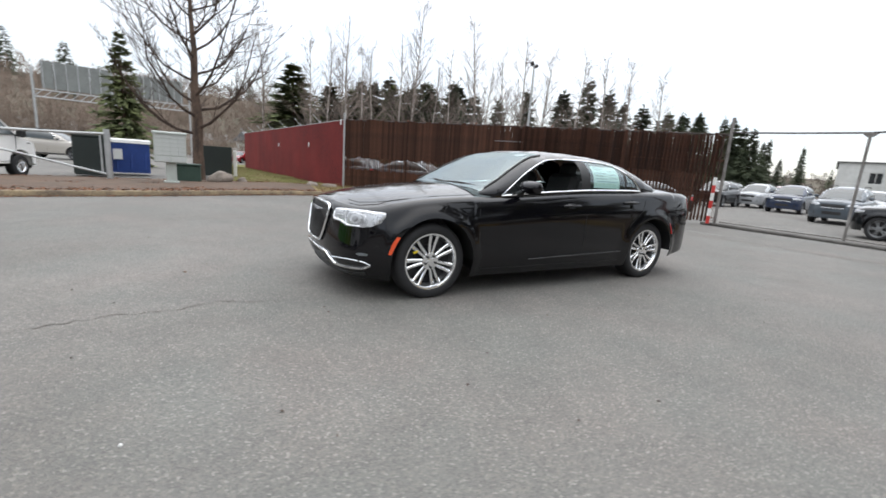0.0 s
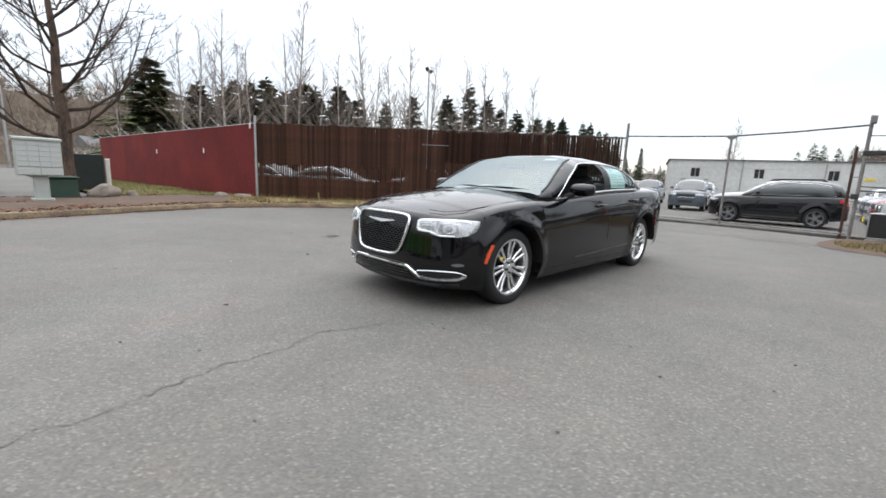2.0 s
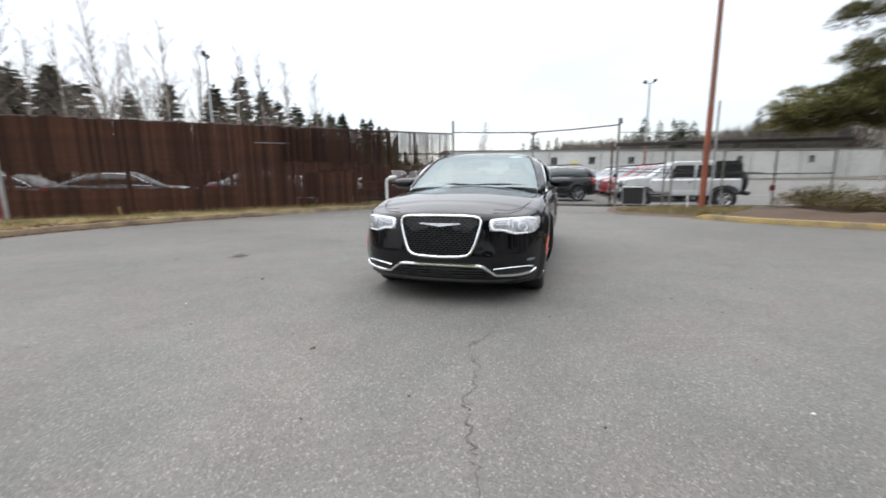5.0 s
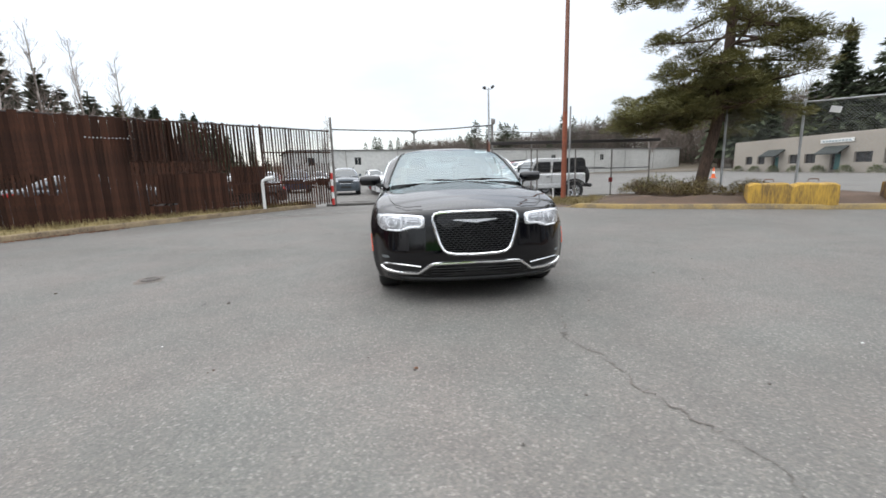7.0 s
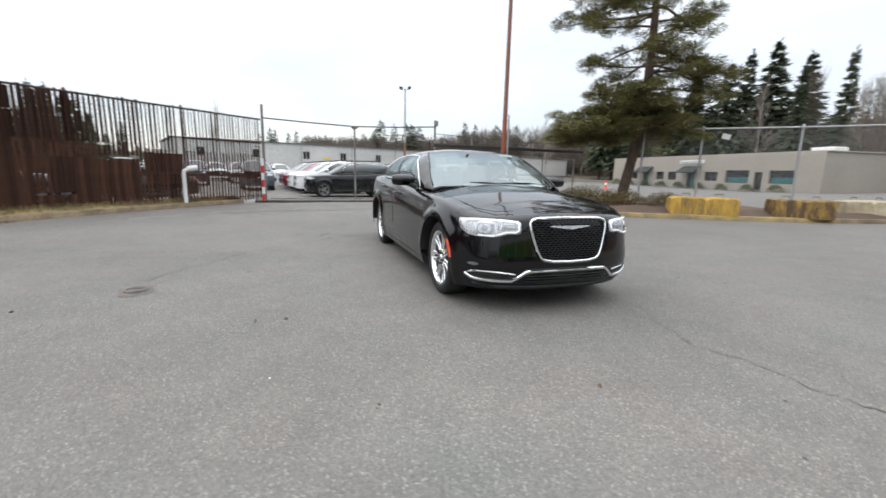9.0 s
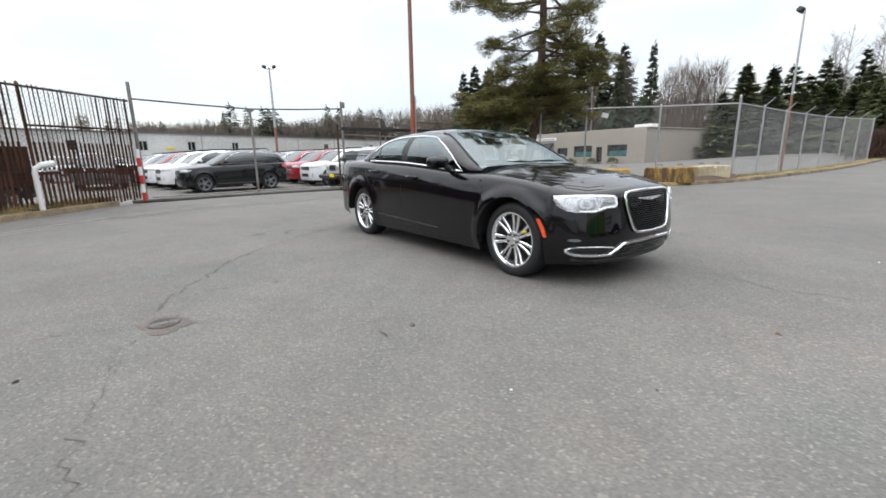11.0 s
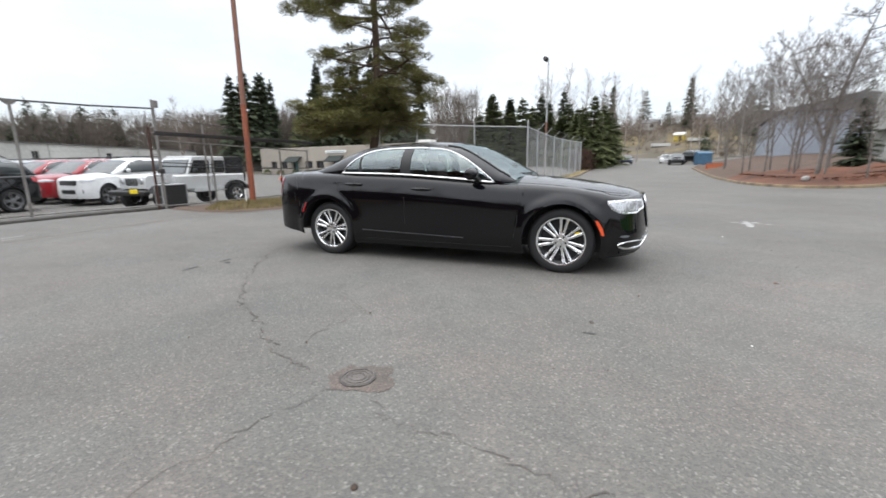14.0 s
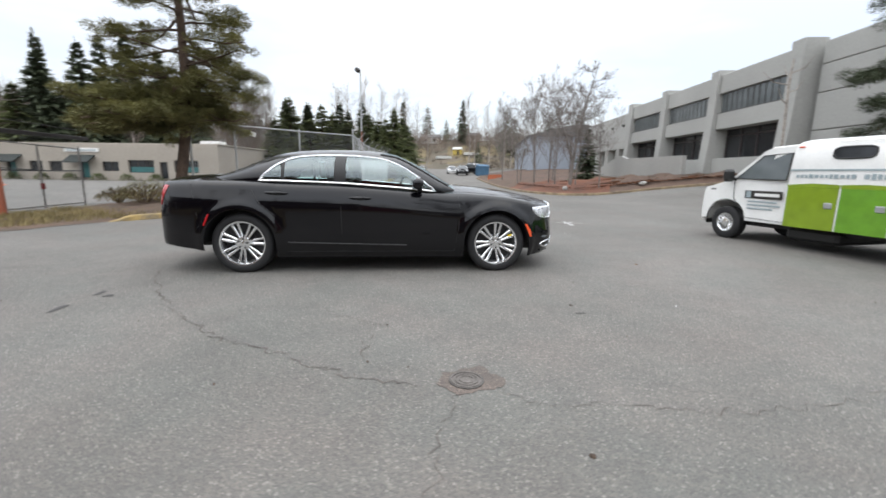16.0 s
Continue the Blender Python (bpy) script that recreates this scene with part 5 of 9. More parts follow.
# ---- the black sedan ----
SED = CarShape(
    ctrl=[(2.400, 0.0, 0.852, 0.852, 0.20), (2.396, 0.2, 0.852, 0.854, 0.20), (2.372, 0.40, 0.846, 0.864, 0.20), (2.305, 0.62, 0.832, 0.882, 0.20), (2.205, 0.77, 0.828, 0.902, 0.20),
          (2.05, 0.872, 0.848, 0.928, 0.20), (1.90, 0.917, 0.880, 0.952, 0.19), (1.6, 0.945, 0.928, 0.995, 0.19), (1.2, 0.95, 0.960, 1.038, 0.19), (0.9, 0.95, 0.968, 1.06, 0.19),
          (0.4, 0.95, 1.008, 1.06, 0.19), (0.0, 0.95, 1.038, 1.07, 0.19), (-0.4, 0.95, 1.062, 1.08, 0.19), (-1.2, 0.95, 1.085, 1.12, 0.19), (-1.6, 0.95, 1.09, 1.165, 0.22),
          (-2.0, 0.935, 1.092, 1.165, 0.285), (-2.28, 0.885, 1.085, 1.152, 0.325), (-2.45, 0.79, 1.08, 1.14, 0.345), (-2.545, 0.6, 1.08, 1.125, 0.35), (-2.595, 0.35, 1.088, 1.112, 0.35), (-2.61, 0.0, 1.09, 1.09, 0.35)],
    roof=[(1.00, 1.045), (0.82, 1.155), (0.63, 1.268), (0.45, 1.36), (0.28, 1.432), (0.12, 1.468), (-0.12, 1.488), (-0.45, 1.492), (-0.75, 1.482), (-0.98, 1.463), (-1.15, 1.434), (-1.35, 1.366), (-1.55, 1.278), (-1.75, 1.200), (-1.95, 1.14)],
    belt=([(1.00, 0.80), (0.85, 0.862), (0.4, 0.872), (-0.4, 0.872), (-1.1, 0.868), (-1.4, 0.845), (-1.65, 0.79), (-1.95, 0.66)],
          [(1.00, 0.985), (0.8, 0.962), (0.4, 0.995), (0.0, 1.025), (-0.4, 1.05), (-1.2, 1.075), (-1.95, 1.085)]),
    axles=(1.525, -1.525), arch=0.41, wheel_z=0.36)
sedan = thing("sedan", "large black four-door sedan with chrome window trim, driver's window down", "car", pose(0, 0.015, 0))
part("body", SED.body((-1.62, 0.80)), M["paint_black"], sedan, "gloss black bodywork", sharp=50)
for wg_ in SED.wells():
    part("wheel_well", wg_, M["black_plastic"], sedan)
g = Geo().box((0.0, 0, 0.36), (2.0, 1.66, 0.30), 0.03).box((1.6, 0, 0.40), (1.3, 1.05, 0.36), 0.03).box((-1.75, 0, 0.42), (1.4, 1.05, 0.30), 0.03)
part("underbody", g, M["black_plastic"], sedan)

DLO = [(0.775, 0.985), (0.53, 1.175), (0.32, 1.298), (0.12, 1.366), (-0.12, 1.392), (-0.45, 1.398), (-0.72, 1.39), (-0.92, 1.362), (-1.06, 1.30), (-1.19, 1.21), (-1.305, 1.098), (-1.0, 1.090), (-0.4, 1.075), (0.0, 1.05), (0.4, 1.02)]


def sedan_sort(x, y, z):
    if abs(y) > 0.48 and inside(x, z, DLO):
        if -0.43 < x < -0.30 or -1.045 < x < -1.005:
            return "pillar_l" if y > 0 else "pillar_r"
        return ("front_door_window" if x > -0.35 else "rear_door_window" if x > -1.0 else "quarter_window") + ("_l" if y > 0 else "_r")
    w = table(x, [(-0.05, 0.53), (0.2, 0.615), (0.8, 0.765), (1.0, 0.785)])
    if x > 0.205 - 0.12 * (y / 0.6) ** 2 and abs(y) < w:
        return "windshield"
    w = table(x, [(-1.14, 0.50), (-1.5, 0.585), (-1.8, 0.62)])
    if -1.76 < x < -1.12 - 0.0 + 0.06 * (y / 0.55) ** 2 and abs(y) < w:
        return "rear_window"
    return "roof"


shells = split_rows(SED.cabin(1.0, -1.95, 150, 72), sedan_sort)
part("roof", shells["roof"], M["paint_black"], sedan, "gloss black roof and pillars", sharp=50)
for k in ("pillar_l", "pillar_r"):
    part("door_pillar", shells[k], M["black_plastic"], sedan, sharp=50)
for name, mat in (("windshield", "shield"), ("rear_window", "shield"), ("front_door_window_r", "glass"), ("rear_door_window_l", "glass"),
                  ("rear_door_window_r", "glass"), ("quarter_window_l", "glass"), ("quarter_window_r", "glass")):
    ob = part(name.replace("_l", "").replace("_r", "") if name[-2:] in ("_l", "_r") else name, shells[name], M[mat], sedan, sharp=80)
    ob.visible_shadow = False
# chrome round the side windows, rubber round the screens
for side in (1, -1):
    loop = [(x, side * (SED.cabin_y(x, z) + (0.004 if x < -0.1 else -0.003)), z) for x, z in [(p[0], p[1]) for p in curve_points(DLO[:11], 6)]]
    low = [(x, side * (SED.cabin_y(x, z) + 0.012), z) for x, z in curve_points([DLO[10], (-1.0, 1.095), (-0.4, 1.077), (0.0, 1.052), (0.4, 1.022), DLO[0]], 6)]
    part("window_trim", Geo().tube(loop + low[1:-1], [0.0115 if p[0] < -0.15 else 0.0065 for p in loop] + [0.0115] * (len(low) - 2), 8, closed=True), M["chrome"], sedan, "chrome window surround")
    wl_ = []
    for k in range(25):
        x = lerp(0.10, 0.93, k / 24)
        w = table(x, [(-0.05, 0.53), (0.2, 0.615), (0.8, 0.765), (1.0, 0.785)])
        yb, zb, zc = SED.glasshouse(x)
        pa, pb = SED.roundness(x)
        f = (1 - (w / yb) ** pa) ** (1 / pb)
        wl_.append((x, side * w, zb + f * (zc - zb) + 0.004))
    part("windshield_seal", Geo().tube(wl_, 0.011, 6), M["black_plastic"], sedan)
    part("sill_strip", Geo().sweep([SED.surf(SED.s_of_x(x), lerp(0.345, 0.38, (0.42 - x) / 1.4), side, 0.006) for x in [0.42 - 0.07 * k for k in range(21)]],
                                   [(-0.003, -0.004), (-0.004, 0.004), (0.004, 0.004), (0.003, -0.004)]), M["dull_chrome"], sedan, "thin dull metal strip along the sill", fix=True)
    # door shut lines
    def seam(pts):
        part("door_seam", Geo().tube(SED.line(pts, side, 0.0), 0.0035, 4), M["black_plastic"], sedan, sharp=0)
    seam([("x", 1.04, 0.93), ("x", 1.06, 0.80), ("x", 1.05, 0.55), ("x", 1.02, 0.40), ("x", 1.0, 0.27)])
    seam([("x", -0.36, 1.055), ("x", -0.355, 0.8), ("x", -0.35, 0.5), ("x", -0.34, 0.27)])
    seam([("x", -1.34, 1.08), ("x", -1.36, 0.98), ("x", -1.30, 0.86), ("x", -1.12, 0.70), ("x", -1.03, 0.50), ("x", -1.0, 0.27)])
    seam([("x", 1.0 - 0.1 * k, 0.265) for k in range(21)])
    seam([("x", -2.06, 1.05), ("x", -2.02, 0.9), ("x", -1.99, 0.66)])
    for x, z in ((-0.13, 0.905), (-1.09, 0.958)):
        c = SED.surf(SED.s_of_x(x), z, side, 0.026)
        hg = Geo().tube([(x + 0.125, c[1] - side * 0.018, z - 0.003), (x + 0.09, c[1], z), (x, c[1] + side * 0.006, z + 0.003), (x - 0.09, c[1], z + 0.004), (x - 0.125, c[1] - side * 0.018, z + 0.003)], [0.010, 0.015, 0.016, 0.015, 0.010], 10)
        part("door_handle", hg, M["paint_black"], sedan)
        part("handle_recess", SED.patch([("x", x + 0.07 * math.cos(a), z + 0.03 * math.sin(a)) for a in [k * math.pi / 6 for k in range(12)]], side, 0.002, 2), M["black_plastic"], sedan)
    # mirror
    mir = Geo()
    rows = []
    for k in range(9):
        a = -0.5 * math.pi + math.pi * k / 8
        rows.append([(0.56 + 0.075 * math.cos(b) * (0.45 + 0.55 * math.cos(a)) - 0.01, side * (1.025 + 0.130 * math.sin(a)), 1.085 + 0.066 * math.sin(b) * (0.45 + 0.55 * math.cos(a) ** 0.5 if abs(math.cos(a)) > 1e-6 else 0.45)) for b in [2 * math.pi * j / 14 for j in range(14)]])
    mir.grid(rows, closed=True, flip=side < 0)
    mir.f += [tuple(range(14)), tuple(range(8 * 14, 9 * 14))[::-1]]
    mob = part("mirror", mir, M["paint_black"], sedan, "black door mirror", sharp=60, fix=True)
    part("mirror_arm", Geo().tube([(0.58, side * 0.86, 1.0), (0.57, side * 0.95, 1.045)], [0.033, 0.028], 10), M["black_plastic"], mob)
    part("mirror_glass", Geo().box((0.490, side * 1.01, 1.083), (0.004, 0.15, 0.08), 0.002), M["chrome"], mob, "mirror glass")
    # lamps and markers
    hl = [("x", 1.985, 0.802), ("x", 2.10, 0.808), ("y", 0.80, 0.812), ("y", 0.70, 0.812), ("y", 0.58, 0.808), ("y", 0.475, 0.800), ("y", 0.452, 0.785), ("y", 0.448, 0.735), ("y", 0.452, 0.700),
          ("y", 0.475, 0.692), ("y", 0.56, 0.690), ("y", 0.62, 0.672), ("y", 0.68, 0.660), ("y", 0.80, 0.662), ("x", 2.10, 0.675), ("x", 2.03, 0.71), ("x", 1.99, 0.765)]
    lamp = part("headlight", SED.patch(hl, side, 0.006), M["reflector"], sedan, "clear headlight with a silver reflector", sharp=70)
    inner = part("lamp_housing", SED.patch([("y", 0.625, 0.776), ("y", 0.56, 0.775), ("y", 0.505, 0.768), ("y", 0.492, 0.755), ("y", 0.492, 0.735), ("y", 0.51, 0.726), ("y", 0.57, 0.724), ("y", 0.625, 0.712)], side, 0.009, 3), M["lamp_inner"], lamp, "grey inner lamp housing", sharp=70)
    part("lamp_housing", SED.patch([("y", 0.815, 0.775), ("y", 0.75, 0.788), ("y", 0.69, 0.786), ("y", 0.668, 0.765), ("y", 0.668, 0.715), ("y", 0.69, 0.688), ("y", 0.75, 0.682), ("y", 0.81, 0.694)], side, 0.009, 3), M["lamp_inner"], lamp, "grey lamp bowl", sharp=70)
    part("light_bar", Geo().tube(SED.line([("y", 0.615, 0.748), ("y", 0.56, 0.750), ("y", 0.51, 0.748)], side, 0.012), 0.006, 6), M["reflector"], inner)
    ring = []
    for k in range(18):
        a = 2 * math.pi * k / 18
        ring.append(("y", 0.742 + 0.046 * math.cos(a), 0.736 + 0.042 * math.sin(a)))
    proj = part("projector", SED.patch(ring, side, 0.013, 4), M["reflector"], lamp, "round silver projector", sharp=70)
    part("projector_ring", Geo().tube(SED.line(ring, side, 0.014), 0.003, 6, closed=True), M["reflector"], proj)
    lens = [("y", 0.742 + 0.026 * math.cos(q), 0.736 + 0.024 * math.sin(q)) for q in [2 * math.pi * k / 14 for k in range(14)]]
    part("projector_lens", SED.patch(lens, side, 0.018, 4), M["lamp_inner"], proj, "grey round lens", sharp=70)
    part("running_light", Geo().tube(SED.line([("x", 2.07, 0.785), ("x", 2.13, 0.796), ("y", 0.80, 0.800), ("y", 0.64, 0.797), ("y", 0.50, 0.789), ("y", 0.474, 0.770), ("y", 0.472, 0.722), ("y", 0.495, 0.707), ("y", 0.58, 0.703), ("y", 0.635, 0.686), ("y", 0.68, 0.672), ("y", 0.78, 0.674)], side, 0.010), 0.0065, 6),
         M["running_light"], lamp, "white light strip")
    part("lamp_divider", Geo().tube(SED.line([("y", 0.652, 0.80), ("y", 0.642, 0.75), ("y", 0.648, 0.70), ("y", 0.66, 0.68)], side, 0.010), 0.008, 6), M["reflector"], lamp)
    part("side_marker", SED.patch([("x", 1.865, 0.600), ("x", 1.895, 0.604), ("x", 1.94, 0.53), ("x", 1.965, 0.445), ("x", 1.94, 0.438), ("x", 1.905, 0.52)], side, 0.006, 3), M["amber"], sedan, "orange front marker lamp")
    part("side_marker", SED.patch([("x", -1.845, 0.71), ("x", -1.863, 0.713), ("x", -1.895, 0.65), ("x", -1.925, 0.58), ("x", -1.905, 0.577), ("x", -1.875, 0.64)], side, 0.006, 3), M["tail_red"], sedan, "red rear marker lamp")
    tl = SED
    sb = lambda y: float(np.interp(-y, -np.array([c[1] for c in tl.c[-40:]]), tl.s[-40:]))
    pts = [(tl.s_of_x(-2.33), 1.03), (tl.s_of_x(-2.39), 1.04), (tl.s_of_x(-2.45), 1.03), (tl.s_of_x(-2.50), 0.9), (tl.s_of_x(-2.49), 0.80), (tl.s_of_x(-2.45), 0.80), (tl.s_of_x(-2.39), 0.93)]
    cs, cz = sum(p[0] for p in pts) / len(pts), sum(p[1] for p in pts) / len(pts)
    rows = [[tl.surf(lerp(cs, s, t), lerp(cz, z, t), side, 0.008 if t < 0.99 else -0.004) for s, z in pts] for t in (1e-3, 0.5, 0.95, 1.0)]
    part("tail_light", Geo().grid(rows, closed=True, flip=side > 0), M["tail_red"], sedan, "tall red tail lamp", sharp=70)
    # bumper: recess with chrome round it
    part("fog_recess", SED.patch([("y", 0.835, 0.345), ("y", 0.79, 0.362), ("y", 0.66, 0.364), ("y", 0.53, 0.352), ("y", 0.50, 0.318), ("y", 0.52, 0.300), ("y", 0.66, 0.296), ("y", 0.80, 0.305)], side, 0.003, 3), M["mesh_dark"], sedan, "black recess in the bumper")
    part("fog_lamp", SED.patch([("y", 0.80 + 0.035 * math.cos(a), 0.43 + 0.013 * math.sin(a)) for a in [k * math.pi / 6 for k in range(12)]], side, 0.004, 2), M["window_grey"], sedan)
# chrome blade across the bumper
blade = []
ends = [("y", 0.845, 0.335), ("y", 0.80, 0.302), ("y", 0.66, 0.292), ("y", 0.535, 0.292), ("y", 0.505, 0.300), ("y", 0.44, 0.345), ("y", 0.395, 0.374), ("y", 0.35, 0.382), ("y", 0.2, 0.386), ("y", 0.0, 0.388)]
pts = SED.line(ends, 1, 0.008) + SED.line(ends[:-1], -1, 0.008)[::-1]
part("bumper_trim", Geo().tube(curve_points(pts, 3), 0.0135, 8), M["chrome"], sedan, "chrome blade across the lower bumper")
for side in (1, -1):
    part("bumper_trim", Geo().tube(curve_points(SED.line([("y", 0.845, 0.338), ("y", 0.80, 0.366), ("y", 0.66, 0.370), ("y", 0.53, 0.358), ("y", 0.49, 0.352)], side, 0.006), 3), 0.0065, 6), M["chrome"], sedan)
low = [("y", 0.36, 0.365), ("y", 0.2, 0.370), ("y", 0.0, 0.372)]
lo2 = [("y", 0.0, 0.262), ("y", 0.25, 0.262), ("y", 0.47, 0.268), ("y", 0.50, 0.285)]
outl = SED.line([("y", 0.42, 0.345)] + low, 1, 0.004) + SED.line([("y", 0.2, 0.370), ("y", 0.36, 0.365), ("y", 0.42, 0.345), ("y", 0.50, 0.285), ("y", 0.47, 0.268), ("y", 0.25, 0.262)], -1, 0.004) + SED.line(lo2, 1, 0.004)
mid = tuple(sum(p[k] for p in outl) / len(outl) for k in range(3))
part("lower_grille", Geo().add([(mid[0] + 0.03, mid[1], mid[2])] + outl, [(0, i + 1, (i + 1) % len(outl) + 1) for i in range(len(outl))]), M["mesh_dark"], sedan, "black lower air intake", fix=True)
g = Geo()
for z in (0.29, 0.315, 0.34):
    g.tube(SED.line([("y", 0.40, z), ("y", 0.2, z), ("y", 0.0, z)], 1, 0.012) + SED.line([("y", 0.2, z), ("y", 0.40, z)], -1, 0.012), 0.004, 5)
part("intake_mesh", g, M["black_plastic"], sedan)
part("chin", Geo().tube(SED.line([("y", 0.82, 0.25), ("y", 0.6, 0.235), ("y", 0.3, 0.232), ("y", 0.0, 0.232)], 1, 0.0) + SED.line([("y", 0.3, 0.232), ("y", 0.6, 0.235), ("y", 0.82, 0.25)], -1, 0.0), 0.018, 8), M["black_plastic"], sedan)
# grille: chrome frame, dark bars, wing-shaped emblem
GR = [(0.0, 0.828), (0.20, 0.827), (0.31, 0.822), (0.36, 0.810), (0.378, 0.785), (0.374, 0.74), (0.352, 0.66), (0.318, 0.56), (0.29, 0.505), (0.255, 0.478), (0.18, 0.464), (0.0, 0.458)]
left = SED.line([("y", y, z) for y, z in GR], 1, 0.016)
right = SED.line([("y", y, z) for y, z in GR[1:-1]], -1, 0.016)[::-1]
loop = left + right
grille = part("grille", Geo().tube(loop, 0.0125, 10, closed=True), M["chrome"], sedan, "large grille in a chrome frame")
part("backing", Geo().add([(2.392, 0, 0.65)] + [(p[0] - 0.012, p[1], p[2]) for p in loop], [(0, i + 1, (i + 1) % len(loop) + 1) for i in range(len(loop))]), M["grille_back"], grille, fix=True)
g = Geo()
for k in range(19):
    z = 0.478 + k * 0.0187
    half = float(np.interp(z, [r[1] for r in GR[::-1]], [r[0] for r in GR[::-1]])) - 0.008
    half = max(0.05, half if z > 0.47 else 0.2)
    n = 14
    pts = []
    for i in range(2 * n + 1):
        y = -half + 2 * half * i / (2 * n)
        p = SED.surf(SED.s_of_y(abs(y)), z + (0.0035 if (i + k) % 2 else -0.0035), 1 if y >= 0 else -1, 0.010)
        pts.append(p)
    g.tube(pts, 0.0036, 5, caps=False)
part("grille_mesh", g, M["grille_bar"], grille, "dark woven grille bars")
wing = [(0.205, 0.757), (0.12, 0.746), (0.05, 0.738), (0.0, 0.730), (-0.05, 0.738), (-0.12, 0.746), (-0.205, 0.757), (-0.17, 0.764), (-0.06, 0.762), (0.0, 0.761), (0.06, 0.762), (0.17, 0.764)]
wg = Geo()
wf = [SED.surf(SED.s_of_y(abs(y)), z, 1 if y >= 0 else -1, 0.022) for y, z in wing]
wb = [SED.surf(SED.s_of_y(abs(y)), z, 1 if y >= 0 else -1, 0.008) for y, z in wing]
wg.add(wf + wb, [tuple(range(12))] + [(i, (i + 1) % 12, 12 + (i + 1) % 12, 12 + i) for i in range(12)])
part("emblem", wg, M["reflector"], grille, "plain chrome wing shape", fix=True)
# bonnet edges and creases, wipers
for side in (1, -1):
    def top_z(x, y):
        p, nv = SED.at(SED.s_of_x(x))
        ys = SED.surf(SED.s_of_x(x), p[2])[1]
        t = 1 - y / ys
        return lerp(p[2], p[3], 1 - (1 - t) ** 2.2)
    part("bonnet_seam", Geo().tube([(x, side * y, top_z(x, y) + 0.0005) for x, y in [(2.20, 0.46), (2.14, 0.60), (2.0, 0.695), (1.8, 0.745), (1.5, 0.775), (1.2, 0.782), (1.0, 0.775)]], 0.003, 4), M["black_plastic"], sedan, sharp=0)
    wp = Geo()
    y0 = 0.42 if side > 0 else -0.12
    wp.tube([(0.965 - 0.1 * (y0 + 0.05) ** 2, y0 + 0.22, 1.063), (0.955, y0 - 0.06, 1.078), (0.955 - 0.15 * (y0 - 0.35) ** 2, y0 - 0.38, 1.075)], [0.006, 0.009, 0.005], 6)
    part("wiper", wp, M["black_plastic"], sedan)
part("cowl", Geo().grid([[(1.02 - 0.24 * (y / 0.75) ** 2 + dx, y, 1.052 - 0.06 * (y / 0.75) ** 2 + dz) for y in [-0.74 + 0.106 * k for k in range(15)]] for dx, dz in ((0.03, 0.0), (-0.12, 0.008))]), M["black_plastic"], sedan, fix=True)
# cabin
part("cabin_floor", Geo().box((-0.35, 0, 0.50), (2.5, 1.5, 0.05)).box((-0.35, 0.80, 0.76), (2.4, 0.04, 0.5)).box((-0.35, -0.80, 0.76), (2.4, 0.04, 0.5)).box((-1.75, 0, 1.075), (0.62, 1.30, 0.04), 0.01), M["interior"], sedan)
part("dashboard", Geo().prism([(0.92, 0.6), (0.92, 0.98), (0.75, 1.03), (0.45, 1.0), (0.38, 0.9), (0.45, 0.6)], -0.76, 0.76), M["interior"], sedan, fix=True)
for y in (0.38, -0.38):
    sg = Geo().box((-0.12, y, 0.62), (0.55, 0.5, 0.2), 0.06).box((0, 0, 0), (0.16, 0.48, 0.66), 0.06, pose(-0.44, y, 0.92, 0, -14, 0)).box((0, 0, 0), (0.11, 0.26, 0.18), 0.045, pose(-0.55, y, 1.29, 0, -10, 0))
    part("front_seat", sg, M["seat"], sedan)
sg = Geo().box((-1.1, 0, 0.62), (0.5, 1.3, 0.2), 0.06).box((0, 0, 0), (0.16, 1.3, 0.6), 0.06, pose(-1.4, 0, 0.88, 0, -20, 0))
for y in (0.36, -0.36):
    sg.box((-1.50, y, 1.22), (0.10, 0.24, 0.15), 0.04)
part("rear_seat", sg, M["seat"], sedan)
sw = Geo().tube([(0.30 + 0.07 * math.sin(a), 0.38 + 0.185 * math.cos(a), 0.98 + 0.17 * math.sin(a)) for a in [2 * math.pi * k / 24 for k in range(24)]], 0.014, 8, closed=True)
sw.tube([(0.30, 0.20, 0.98), (0.31, 0.56, 0.98)], 0.02, 6).tube([(0.31, 0.38, 0.98), (0.45, 0.38, 0.92)], 0.03, 8)
part("steering_wheel", sw, M["interior"], sedan)
part("rear_view_mirror", Geo().box((0.33, 0, 1.33), (0.03, 0.24, 0.07), 0.02), M["interior"], sedan)
# window papers
wx0, wx1 = -0.50, -0.93
rows = [[(x, SED.cabin_y(x, z) - 0.012, z) for x in [lerp(wx0, wx1, k / 8) for k in range(9)]] for z in [1.11 + 0.03 * k for k in range(9)]]
st = part("window_sticker", Geo().grid(rows), M["paper"], sedan, "large pale printed sticker inside the rear door window", sharp=80)
for z, a, b in ((1.33, -0.53, -0.70), (1.31, -0.53, -0.66), (1.27, -0.53, -0.72), (1.24, -0.53, -0.68), (1.21, -0.53, -0.72), (1.18, -0.55, -0.90), (1.30, -0.76, -0.90), (1.26, -0.76, -0.88), (1.22, -0.76, -0.90)):
    part("print_bar", Geo().grid([[(x, SED.cabin_y(x, zz) - 0.008, zz) for x in (a, lerp(a, b, 0.5), b)] for zz in (z, z + 0.010)]), M["ink"], st, sharp=0)
part("windshield_note", Geo().grid([[(0.30 - 0.06 * i, y, 1.402 + 0.022 * i - 0.03 * (y / 0.6) ** 2 * 0) for y in (0.36, 0.52)] for i in (0, 1)]), M["sticker"], sedan, "small white note at the top of the windshield", fix=True)
